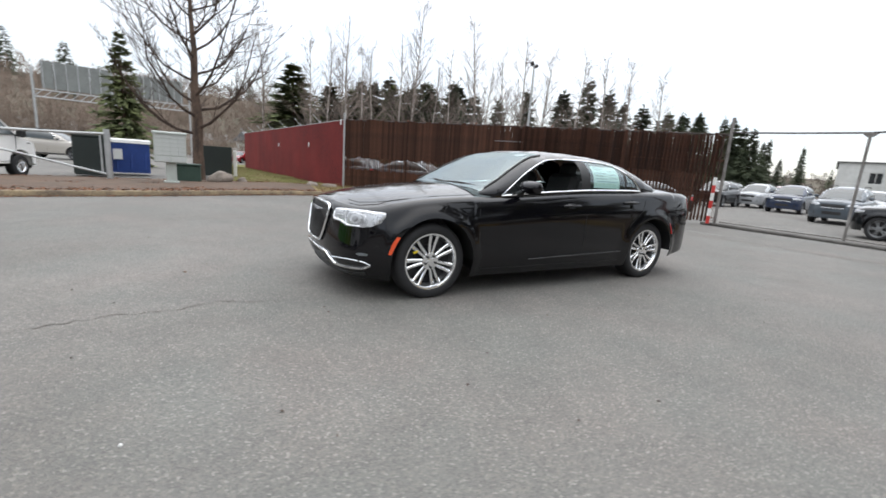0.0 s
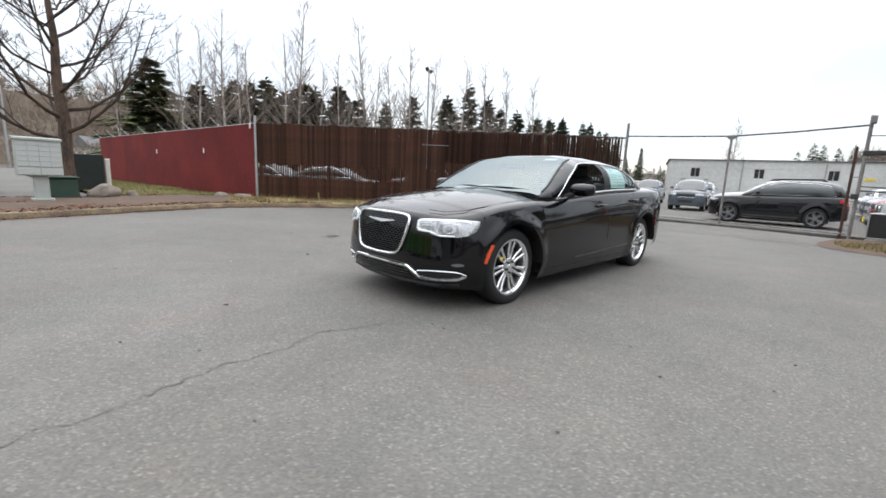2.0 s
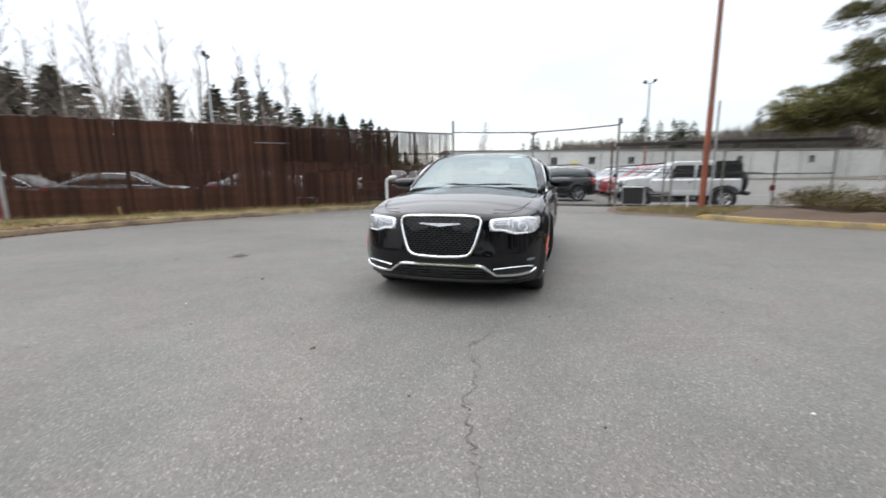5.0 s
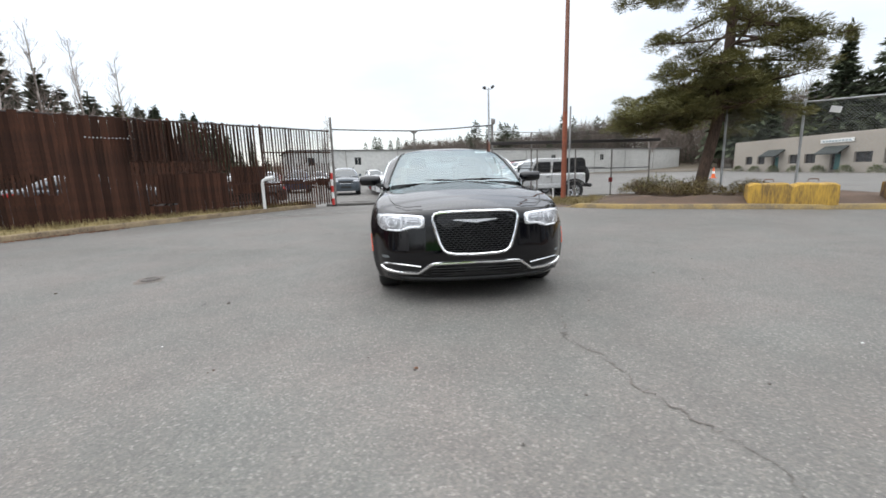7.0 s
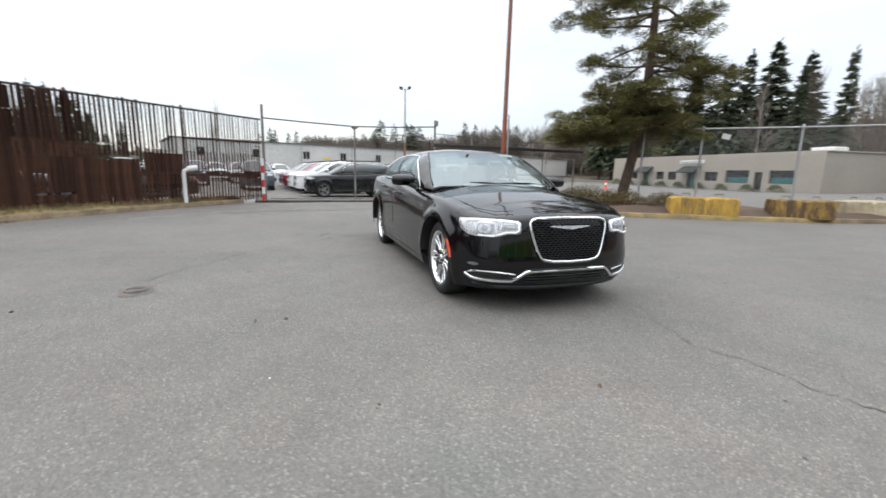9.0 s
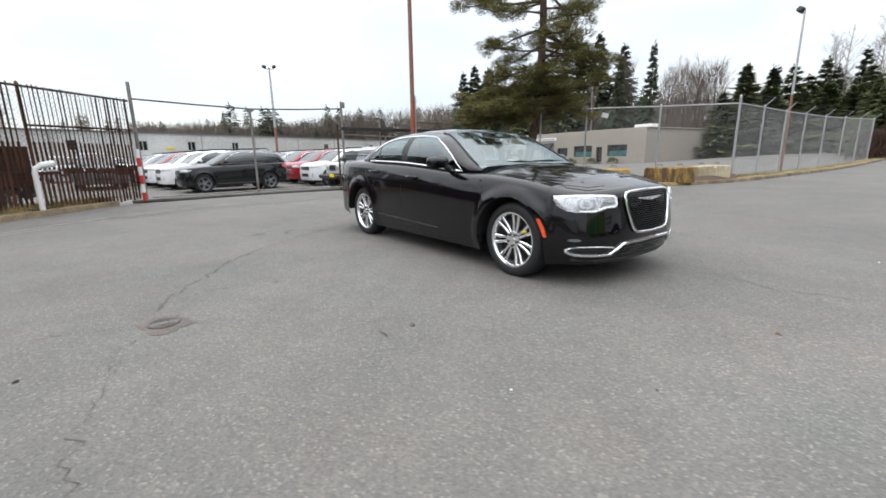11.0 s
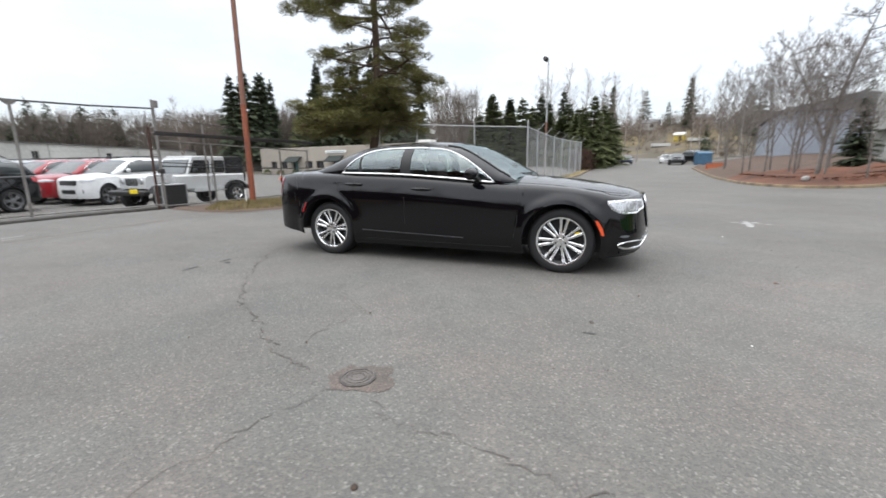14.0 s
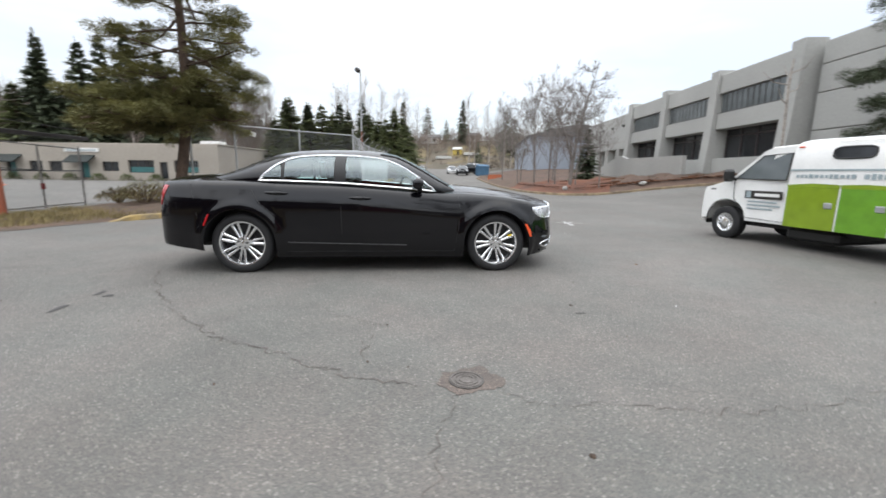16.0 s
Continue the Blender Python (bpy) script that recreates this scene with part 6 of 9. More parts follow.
for x, y, side in ((1.525, 0.782, 1), (1.525, -0.782, -1), (-1.525, 0.782, 1), (-1.525, -0.782, -1)):
    w = wheel(sedan, x, y, 0.362, side, 0.262, rz=20 if x > 0 else 47)
    if x > 0:
        part("yellow_tag", Geo().box((0.126 if side > 0 else -0.194, 0.118, 0.152 if side > 0 else 0.036), (0.05, 0.006, 0.02), 0.002), M["yellow"], w, "small yellow balance tag")

# ---- parked vehicles ----


def paint_object(t, rgb):
    for o in t.children_recursive:
        if o.type == "MESH" and o.data.materials and o.data.materials[0].name == "car_paint":
            o.color = (*rgb, 1)


def parked_car(shape, dlo, name, label, rear_dark, ends, wr, roof_x, lamps, plate=False):
    t = thing(name, label, "car", group="parked cars")
    part("body", shape.body((roof_x[1] + 0.35, roof_x[0] - 0.15), 9, 6), M["paint"], t, sharp=50)
    for wg_ in shape.wells():
        part("wheel_well", wg_, M["black_plastic"], t)
    part("underbody", Geo().box((0, 0, 0.42), (3.6, 1.5, 0.3), 0.03), M["black_plastic"], t)

    def sort_of(x, y, z):
        if abs(y) > 0.45 and inside(x, z, dlo):
            return "side_window_l" if y > 0 else "side_window_r"
        if x > ends[0] and abs(y) < table(x, [(ends[0], 0.60), (roof_x[0], 0.74)]):
            return "windshield"
        if ends[2] < x < ends[1] and abs(y) < 0.62:
            return "rear_window"
        return "roof"
    parts = split_rows(shape.cabin(roof_x[0], roof_x[1], 60, 36), sort_of)
    part("roof", parts["roof"], M["paint"], t, sharp=50)
    for k, mat in (("side_window_l", "car_glass"), ("side_window_r", "car_glass"), ("windshield", "car_glass"), ("rear_window", "window_dark")):
        if k in parts:
            part(k[:-2] if k[-2:] in ("_l", "_r") else k, parts[k], M[mat], t, "dark glass", sharp=70)
    for side in (1, -1):
        loop = [(x, side * (shape.cabin_y(x, z) + 0.004), z) for x, z in dlo]
        part("window_trim", Geo().tube(loop, 0.010, 5, closed=True), M["chrome"], t)
        part("headlight", shape.patch(lamps[0], side, 0.008, 3), M["reflector"], t, "clear headlight", sharp=70)
        part("tail_light", Geo().grid([[shape.surf(lerp(0.5 * (a[0] + b[0]), s, q), lerp(0.5 * (a[1] + b[1]), z, q), side, 0.01) for s, z in pts] for q in (1e-3, 0.6, 1.0)
                                       for a, b, pts in [lamps[1]]], closed=True, flip=side > 0), M["tail_red"], t, "red tail lamp", sharp=70)
        c = (dlo[0][0] - 0.22, side * 1.02, dlo[0][1] + 0.10)
        part("mirror", Geo().box(c, (0.12, 0.2, 0.15), 0.05), M["paint"], t)
        for xd in (shape.axles[0] - 0.55, shape.axles[0] - 1.5, shape.axles[1] + 0.45):
            part("door_seam", Geo().tube(shape.line([("x", xd, 0.4), ("x", xd, 0.7), ("x", xd - 0.02, 1.0)], side, 0.0), 0.004, 4), M["black_plastic"], t, sharp=0)
        part("sill_cladding", Geo().tube([shape.surf(shape.s_of_x(x), 0.34, side, 0.0) for x in [shape.axles[0] - 0.5 - 0.1 * k for k in range(20)] if x > shape.axles[1] + 0.5], 0.04, 6), M["black_plastic"], t)
        for xa in shape.axles:
            wheel(t, xa, side * (shape.at(shape.s_of_x(xa))[0][1] - 0.14), wr, side, wr * 0.7, 5, 0.25, 15, mats=("rubber", "grey_alloy"), detail=False)
    top = shape.line([("y", 0.45, 0.90), ("y", 0.2, 0.905), ("y", 0.0, 0.905)], 1, 0.008) + shape.line([("y", 0.2, 0.905), ("y", 0.45, 0.90)], -1, 0.008)
    bot = shape.line([("y", 0.42, 0.74), ("y", 0.2, 0.74), ("y", 0.0, 0.74)], 1, 0.008) + shape.line([("y", 0.2, 0.74), ("y", 0.42, 0.74)], -1, 0.008)
    part("grille", Geo().grid([top, bot]), M["mesh_dark"], t, "dark slotted grille")
    top = [(p[0] + 0.01, p[1] * 1.5, p[2] - 0.28) for p in top]
    part("lower_intake", Geo().grid([[shape.surf(shape.s_of_y(abs(p[1])), 0.58, 1 if p[1] >= 0 else -1, 0.008) for p in top], [shape.surf(shape.s_of_y(abs(p[1])), 0.44, 1 if p[1] >= 0 else -1, 0.008) for p in top]]), M["black_plastic"], t)
    part("grille_trim", Geo().tube(bot, 0.012, 6), M["chrome"], t)
    if plate:
        part("yellow_plate", Geo().box((shape.c[0][0] + 0.02, 0, 0.62), (0.02, 0.42, 0.14), 0.005), M["yellow"], t, "yellow dealer plate")
    return t


SUV = CarShape(
    ctrl=[(2.37, 0, 1.0, 1.0, 0.27), (2.35, 0.4, 1.0, 1.02, 0.27), (2.28, 0.65, 0.99, 1.05, 0.27), (2.14, 0.83, 0.995, 1.08, 0.27), (1.95, 0.925, 1.02, 1.10, 0.27), (1.5, 0.965, 1.055, 1.145, 0.27), (1.0, 0.97, 1.08, 1.18, 0.27),
          (0, 0.97, 1.12, 1.2, 0.27), (-1, 0.97, 1.15, 1.22, 0.27), (-1.6, 0.97, 1.165, 1.22, 0.27), (-2.1, 0.945, 1.17, 1.22, 0.32), (-2.33, 0.86, 1.165, 1.2, 0.35), (-2.42, 0.6, 1.15, 1.18, 0.35), (-2.45, 0, 1.15, 1.15, 0.35)],
    roof=[(1.08, 1.17), (0.8, 1.33), (0.5, 1.49), (0.25, 1.61), (0.0, 1.69), (-0.5, 1.745), (-1.2, 1.745), (-1.8, 1.70), (-2.1, 1.60), (-2.3, 1.38), (-2.42, 1.17)],
    belt=([(1.08, 0.78), (0.85, 0.86), (0, 0.885), (-1.5, 0.875), (-2.1, 0.82), (-2.42, 0.70)], [(1.08, 1.09), (0, 1.12), (-1.5, 1.16), (-2.42, 1.16)]),
    axles=(1.46, -1.46), arch=0.43, wheel_z=0.38, step=6)
SUV_DLO = [(0.72, 1.145), (0.35, 1.42), (0.05, 1.575), (-0.4, 1.635), (-1.3, 1.63), (-1.8, 1.55), (-1.98, 1.22), (-1.0, 1.19), (0, 1.165)]
s0 = SUV.s_of_x
suv_lamps = ([("x", 1.93, 0.93), ("x", 2.1, 0.945), ("y", 0.68, 0.95), ("y", 0.52, 0.93), ("y", 0.50, 0.86), ("y", 0.66, 0.83), ("x", 2.1, 0.84), ("x", 1.95, 0.88)],
             ((s0(-2.1), 1.05), (s0(-2.36), 0.95), [(s0(-2.08), 1.10), (s0(-2.3), 1.13), (s0(-2.38), 1.1), (s0(-2.38), 0.92), (s0(-2.3), 0.9), (s0(-2.12), 0.98)]))
suv = parked_car(SUV, SUV_DLO, "suv", "parked sport utility vehicle with dark windows", True, (0.12, -2.02, -2.33), 0.385, (1.08, -2.42), suv_lamps, plate=True)
for s_ in (1, -1):
    rr = Geo().tube([(0.0, s_ * 0.62, 1.70), (-0.1, s_ * 0.63, 1.77), (-1.5, s_ * 0.63, 1.79), (-1.65, s_ * 0.62, 1.72)], 0.02, 6)
    part("roof_rail", rr, M["black_plastic"], suv)

LOW = CarShape(
    ctrl=[(2.2, 0, 0.72, 0.72, 0.22), (2.18, 0.4, 0.72, 0.75, 0.22), (2.10, 0.62, 0.72, 0.78, 0.22), (1.95, 0.78, 0.74, 0.82, 0.22), (1.7, 0.86, 0.80, 0.88, 0.22), (1.3, 0.895, 0.86, 0.93, 0.22), (0.9, 0.905, 0.90, 0.96, 0.22),
          (0, 0.905, 0.94, 0.98, 0.22), (-1, 0.905, 0.97, 1.0, 0.22), (-1.6, 0.89, 0.99, 1.04, 0.24), (-2.05, 0.85, 0.99, 1.04, 0.3), (-2.28, 0.75, 0.98, 1.02, 0.32), (-2.36, 0.5, 0.97, 1.0, 0.32), (-2.38, 0, 0.97, 0.97, 0.32)],
    roof=[(0.95, 0.95), (0.6, 1.15), (0.3, 1.32), (0.0, 1.42), (-0.5, 1.455), (-1.0, 1.42), (-1.4, 1.28), (-1.7, 1.12), (-1.95, 1.0)],
    belt=([(0.95, 0.74), (0.7, 0.80), (0, 0.82), (-1.2, 0.80), (-1.95, 0.62)], [(0.95, 0.88), (0, 0.93), (-1.2, 0.97), (-1.95, 0.98)]),
    axles=(1.38, -1.38), arch=0.37, wheel_z=0.325, step=6)
LOW_DLO = [(0.62, 0.955), (0.3, 1.16), (0.0, 1.30), (-0.4, 1.355), (-0.85, 1.33), (-1.25, 1.17), (-1.42, 1.02), (-0.6, 0.99), (0, 0.97)]
s1 = LOW.s_of_x
low_lamps = ([("x", 1.75, 0.70), ("x", 1.95, 0.70), ("y", 0.66, 0.70), ("y", 0.50, 0.68), ("y", 0.50, 0.62), ("y", 0.66, 0.60), ("x", 1.95, 0.62), ("x", 1.8, 0.66)],
             ((s1(-2.05), 0.88), (s1(-2.3), 0.8), [(s1(-2.0), 0.9), (s1(-2.2), 0.93), (s1(-2.3), 0.9), (s1(-2.3), 0.76), (s1(-2.2), 0.75), (s1(-2.05), 0.82)]))
hatch = parked_car(LOW, LOW_DLO, "compact_car", "parked compact car with dark windows", False, (0.12, -1.02, -1.72), 0.325, (0.95, -1.95), low_lamps)

# placed cars: kind, x, y, heading, colour, label
BLACK, WHITE, RED, SILVER, GREY, NAVY = (0.004, 0.005, 0.006), (0.72, 0.73, 0.73), (0.26, 0.014, 0.02), (0.35, 0.36, 0.37), (0.07, 0.085, 0.10), (0.02, 0.03, 0.06)
LOT = [
    (suv, -17.2, 0.35, -86, BLACK, "dark grey sport utility vehicle parked side-on behind the gate"),
    (suv, -24.6, -4.7, 8, GREY, "grey sport utility vehicle with a yellow plate, nose to the gate"),
    (suv, -17.4, 5.75, -82, WHITE, "white sport utility vehicle with dark windows beside the gate post"),
    (suv, -20.4, -0.3, -80, WHITE, "white sport utility vehicle parked in a close row"),
    (suv, -19.9, 5.6, -80, RED, "red sport utility vehicle parked in a close row"),
    (suv, -22.9, -0.7, -80, WHITE, "white sport utility vehicle parked in a close row"),
    (suv, -22.35, 5.3, -80, RED, "dark red sport utility vehicle parked in a close row"),
    (suv, -25.4, -1.1, -80, RED, "red sport utility vehicle parked in a close row"),
    (suv, -24.8, 5.1, -80, SILVER, "silver sport utility vehicle parked in a close row"),
    (suv, -28.2, -1.4, -80, NAVY, "dark blue sport utility vehicle parked in a close row"),
    (suv, -27.3, 4.9, -80, NAVY, "dark blue sport utility vehicle parked in a close row"),
    (suv, -30.8, -1.7, -80, WHITE, "white sport utility vehicle parked in a close row"),
    (suv, -31.0, -9.5, 10, NAVY, "dark blue sport utility vehicle among the parked cars"),
    (suv, -34.0, -13.0, 10, SILVER, "silver sport utility vehicle among the parked cars"),
    (suv, -29.6, -13.6, 10, BLACK, "black sport utility vehicle among the parked cars"),
    (suv, -36.5, -7.0, 10, SILVER, "silver sport utility vehicle among the parked cars"),
    (suv, -37.5, -17.0, 15, NAVY, "dark blue sport utility vehicle among the parked cars"),
    (suv, -43.0, -10.0, 15, WHITE, "white sport utility vehicle among the parked cars"),
    (suv, -44.0, -15.5, 15, RED, "red sport utility vehicle among the parked cars"),
    (suv, -45.0, -4.0, 15, WHITE, "white sport utility vehicle among the parked cars"),
    (suv, -41.5, -1.0, 15, BLACK, "black sport utility vehicle among the parked cars"),
    (suv, -46.0, 4.0, 15, WHITE, "white sport utility vehicle among the parked cars"),
    (suv, -29.9, 4.7, -80, SILVER, "silver sport utility vehicle among the parked cars"),
    (suv, -32.5, 4.5, -80, WHITE, "white sport utility vehicle among the parked cars"),
    (hatch, -34.0, -20.5, 20, WHITE, "white compact car far off in the yard"),
    (hatch, -50.0, -10.5, 20, SILVER, "silver compact car far off in the yard"),
    (hatch, -51.0, -18.5, 20, WHITE, "white compact car far off in the yard"),
    (hatch, -12.8, -8.0, -40, BLACK, "black compact car glimpsed through the slatted fence"),
    (hatch, -8.6, -10.3, 134, GREY, "dark grey compact car glimpsed through the slatted fence"),
    (hatch, -4.95, -12.95, 134, GREY, "dark grey compact car glimpsed through the slatted fence"),
    (hatch, -3.3, -15.6, 128, GREY, "dark grey compact car glimpsed through the slatted fence"),
    (hatch, -16.0, -15.0, -40, SILVER, "silver compact car glimpsed through the slatted fence"),
    (hatch, 8.6, 57.5, -95, BLACK, "dark compact car parked along the road"),
    (hatch, 8.6, 71.8, -92, WHITE, "white compact car parked along the road"),
    (suv, 11.6, 62.5, -60, BLACK, "black vehicle parked along the road"),
    (hatch, 2.75, 71.0, -88, NAVY, "blue compact car parked along the road"),
    (suv, 12.4, -33.2, 168, (0.40, 0.37, 0.33), "beige off-road vehicle parked beyond the verge"),
    (suv, 17.0, -33.0, 160, NAVY, "dark blue vehicle parked beyond the verge"),
    (hatch, 3.5, -52.0, 60, WHITE, "white car far off below the hill"),
    (hatch, 0.2, -55.0, 60, RED, "dark red car far off below the hill"),
    (hatch, -3.0, -62.0, 60, WHITE, "white car far off below the hill"),
]
used = set()
for base, x, y, hd, rgb, lab in LOT:
    m = pose(x, y, height(x, y), 0, 0, hd)
    if base is suv:
        m = m @ Matrix.Diagonal((0.94, 1, 1.03, 1))
    if base.name in used:
        t = copy_thing(base, m)
    else:
        used.add(base.name)
        t = base
        t.matrix_basis = m
    t["label"] = lab
    paint_object(t, rgb)
    if "yellow plate" not in lab:
        for o in [o for o in t.children if o.name.startswith("yellow_plate")]:
            bpy.data.objects.remove(o)


def jeep(m, rgb, label):
    t = thing("jeep", label, "car", m, "parked cars")
    part("tub", Geo().box((-0.35, 0, 0.88), (2.9, 1.5, 0.55), 0.06).box((-0.35, 0, 0.62), (1.6, 1.52, 0.2), 0.03), M["paint"], t)
    part("bonnet", Geo().prism([(0.95, 0.72), (1.95, 0.72), (1.98, 0.80), (1.95, 1.10), (1.88, 1.14), (0.95, 1.19)], -0.62, 0.62), M["paint"], t, fix=True)
    g = Geo()
    for k in range(7):
        g.box((1.99, -0.24 + 0.08 * k, 0.95), (0.02, 0.042, 0.24), 0.008)
    part("grille", g, M["mesh_dark"], t, "upright slotted grille")
    part("bumper", Geo().box((2.12, 0, 0.60), (0.22, 1.7, 0.18), 0.05), M["black_plastic"], t)
    part("bumper", Geo().box((-1.98, 0, 0.60), (0.2, 1.6, 0.16), 0.05), M["black_plastic"], t)
    part("yellow_plate", Geo().box((2.24, 0.42, 0.66), (0.02, 0.34, 0.14), 0.005), M["yellow"], t, "yellow dealer plate")
    part("upper_body", Geo().prism([(0.62, 1.12), (0.38, 1.72), (0.30, 1.76), (-0.94, 1.76), (-0.94, 1.12)], -0.69, 0.69), M["paint"], t, fix=True)
    part("soft_top", Geo().prism([(-0.945, 1.12), (-0.945, 1.77), (-1.70, 1.77), (-1.78, 1.70), (-1.84, 1.12)], -0.685, 0.685), M["black_plastic"], t, "black soft top", fix=True)
    part("roof_top", Geo().box((-0.32, 0, 1.78), (1.26, 1.34, 0.06), 0.025), M["paint"], t, "white hard roof")
    part("rear_top", Geo().box((-1.33, 0, 1.785), (0.76, 1.36, 0.06), 0.025), M["black_plastic"], t, "black top over the rear")
    for s_ in (1, -1):
        for x0, x1 in ((0.36, -0.28), (-0.36, -0.92), (-1.0, -1.72)):
            part("side_window", Geo().prism([(x0 + (0.16 if x0 > 0 else 0), 1.2), (x0 - 0.04, 1.66), (x1, 1.66), (x1, 1.2)], s_ * 0.69, s_ * 0.70), M["window_dark"], t, "dark side glass", fix=True)
        part("headlight", Geo().lathe([(0.001, 0.03), (0.085, 0.025), (0.10, 0)], 18, pose(1.985, s_ * 0.42, 0.97, 0, 0, -90)), M["reflector"], t, "round headlight")
        for xa in (1.47, -1.25):
            pts = [(xa + 0.52 * math.cos(a), s_ * 0.80, 0.44 + 0.46 * math.sin(a)) for a in [math.pi * (0.1 + 0.8 * k / 10) for k in range(11)]]
            fl = Geo().grid([[(p[0], s_ * 0.62, p[2]) for p in pts], [(p[0], s_ * 0.90, p[2]) for p in pts], [(p[0], s_ * 0.91, p[2] - 0.06) for p in pts]])
            part("fender_flare", fl, M["black_plastic"], t, "black fender flare", fix=True)
            wheel(t, xa, s_ * 0.76, 0.40, s_, 0.23, 5, 0.26, 10, detail=False)
        part("mirror", Geo().box((0.42, s_ * 0.86, 1.28), (0.1, 0.2, 0.18), 0.04), M["black_plastic"], t)
        part("door_seam", Geo().box((-0.32, s_ * 0.752, 0.9), (0.012, 0.006, 0.5)), M["black_plastic"], t)
        part("door_handle", Geo().box((-0.15, s_ * 0.765, 1.02), (0.14, 0.03, 0.03), 0.01), M["black_plastic"], t)
    part("windshield", Geo().prism([(0.60, 1.2), (0.645, 1.2), (0.44, 1.68), (0.40, 1.68)], -0.60, 0.60), M["window_grey"], t, fix=True)
    part("spare_tyre", Geo().lathe([(0.2, -0.1), (0.38, -0.12), (0.4, -0.06), (0.4, 0.06), (0.38, 0.12), (0.2, 0.1), (0.001, 0.1)], 28, pose(-1.97, 0.1, 1.02, 0, 0, 90)), M["rubber"], t, "black spare tyre")
    paint_object(t, rgb)
    return t


jeep(pose(-12.86, 5.49, height(-12.86, 5.49), 0, 0, -86) @ Matrix.Diagonal((1.085, 1.0, 1.0, 1)), WHITE, "white boxy four-door off-roader with a black rear top")


def van(m, label, wrapped):
    t = thing("van", label, "van", m)
    cab = [(0.86, 0.36), (0.90, 0.52), (0.88, 0.80), (0.80, 1.04), (0.68, 1.10), (0.02, 1.26), (-0.05, 1.30), (-0.62, 1.93), (-0.72, 2.0), (-1.2, 2.04), (-1.2, 0.42), (-0.48, 0.42), (-0.44, 0.62), (-0.30, 0.78), (0, 0.84), (0.30, 0.78), (0.44, 0.62), (0.48, 0.42)]
    rows = []
    cx, cz = -0.2, 1.0
    for y, k in ((-0.99, 0.97), (-0.95, 0.995), (-0.80, 1.0), (0, 1.006), (0.80, 1.0), (0.95, 0.995), (0.99, 0.97)):
        rows.append([(cx + (x - cx) * k, y * (1 - 0.13 * smooth01((z - 1.25) / 0.8)), cz + (z - cz) * k) for x, z in cab])
    g = Geo().grid(rows, closed=True)
    n = len(cab)
    g.f += [tuple(range(n)), tuple(range(6 * n, 7 * n))[::-1]]
    part("cab", g, M["white_paint"], t, "white cab", sharp=30, fix=True)
    for s_ in (1, -1):
        def sy(z):
            return s_ * (0.995 * (1 - 0.13 * smooth01((z - 1.25) / 0.8)))
        w = [(-0.18, 1.30), (-0.62, 1.80), (-1.02, 1.84), (-1.04, 1.28)]
        part("door_window", Geo().add([(x, sy(z), z) for x, z in w] + [(x, sy(z) * 0.99, z) for x, z in w], [(0, 1, 2, 3), (7, 6, 5, 4)]), M["window_grey"], t, "side window", fix=False)
        part("window_frame", Geo().tube([(x, sy(z), z) for x, z in w], 0.014, 6, closed=True), M["black_plastic"], t)
        part("door_seam", Geo().tube([(-0.14, sy(1.28), 1.28), (-0.16, sy(0.9), 0.9), (-0.42, sy(0.6), 0.50), (-1.10, sy(0.5), 0.48), (-1.12, sy(1.2), 1.2), (-1.10, sy(1.9), 1.9)], 0.007, 4), M["black_plastic"], t, sharp=0)
        part("mirror", Geo().box((-0.12, s_ * 1.14, 1.36), (0.14, 0.24, 0.26), 0.05).tube([(-0.16, s_ * 0.95, 1.27), (-0.13, s_ * 1.08, 1.30)], 0.03, 6), M["black_plastic"], t, "large black door mirror")
        part("headlight", Geo().box((0.83, s_ * 0.76, 0.86), (0.08, 0.34, 0.2), 0.03), M["reflector"], t)
        part("fender_lip", Geo().tube([(0.47 * math.cos(a), s_ * 0.985, 0.40 + 0.45 * math.sin(a)) for a in [math.pi * k / 12 for k in range(13)]], 0.012, 6), M["black_plastic"], t)
        wheel(t, 0, s_ * 0.86, 0.355, s_, 0.20, 8, 0.24, 12, detail=False)
        wheel(t, -3.55, s_ * 0.86, 0.355, s_, 0.20, 8, 0.24, 12, detail=False)
        part("fender_badge", Geo().box((0.38, s_ * 0.985, 1.06), (0.14, 0.012, 0.035), 0.004), M["dark_steel"], t)
    part("windshield", Geo().grid([[(0.0 + 0.03, y, 1.305) for y in (-0.82, -0.4, 0, 0.4, 0.82)], [(-0.585, y * 0.9, 1.905) for y in (-0.82, -0.4, 0, 0.4, 0.82)]]), M["window_grey"], t, fix=True)
    part("bumper", Geo().box((0.90, 0, 0.48), (0.16, 1.9, 0.2), 0.05), M["chrome"], t, "chrome bumper")
    part("air_dam", Geo().box((0.86, 0, 0.33), (0.14, 1.7, 0.14), 0.04), M["black_plastic"], t)
    part("underframe", Geo().box((-2.2, 0, 0.40), (4.2, 1.4, 0.18), 0.03).box((-1.5, 0.1, 0.28), (0.9, 1.5, 0.24), 0.06), M["black_plastic"], t)
    # box body: straight sides, shoulders rounded in to the roof
    sec = [(-1.04, 0.43), (-1.05, 0.50), (-1.05, 1.52), (-1.03, 1.66), (-0.98, 1.98), (-0.91, 2.07), (-0.74, 2.11), (0.74, 2.11), (0.91, 2.07), (0.98, 1.98), (1.03, 1.66), (1.05, 1.52), (1.05, 0.50), (1.04, 0.43)]
    rows = [[(x, y * k, 1.1 + (z - 1.1) * k) for y, z in sec] for x, k in ((-1.10, 0.965), (-1.16, 0.99), (-1.3, 1.0), (-4.9, 1.0), (-5.02, 0.985), (-5.06, 0.95))]
    g = Geo().grid(rows, closed=True)
    n = len(sec)
    g.f += [tuple(range(n)), tuple(range(5 * n, 6 * n))[::-1]]
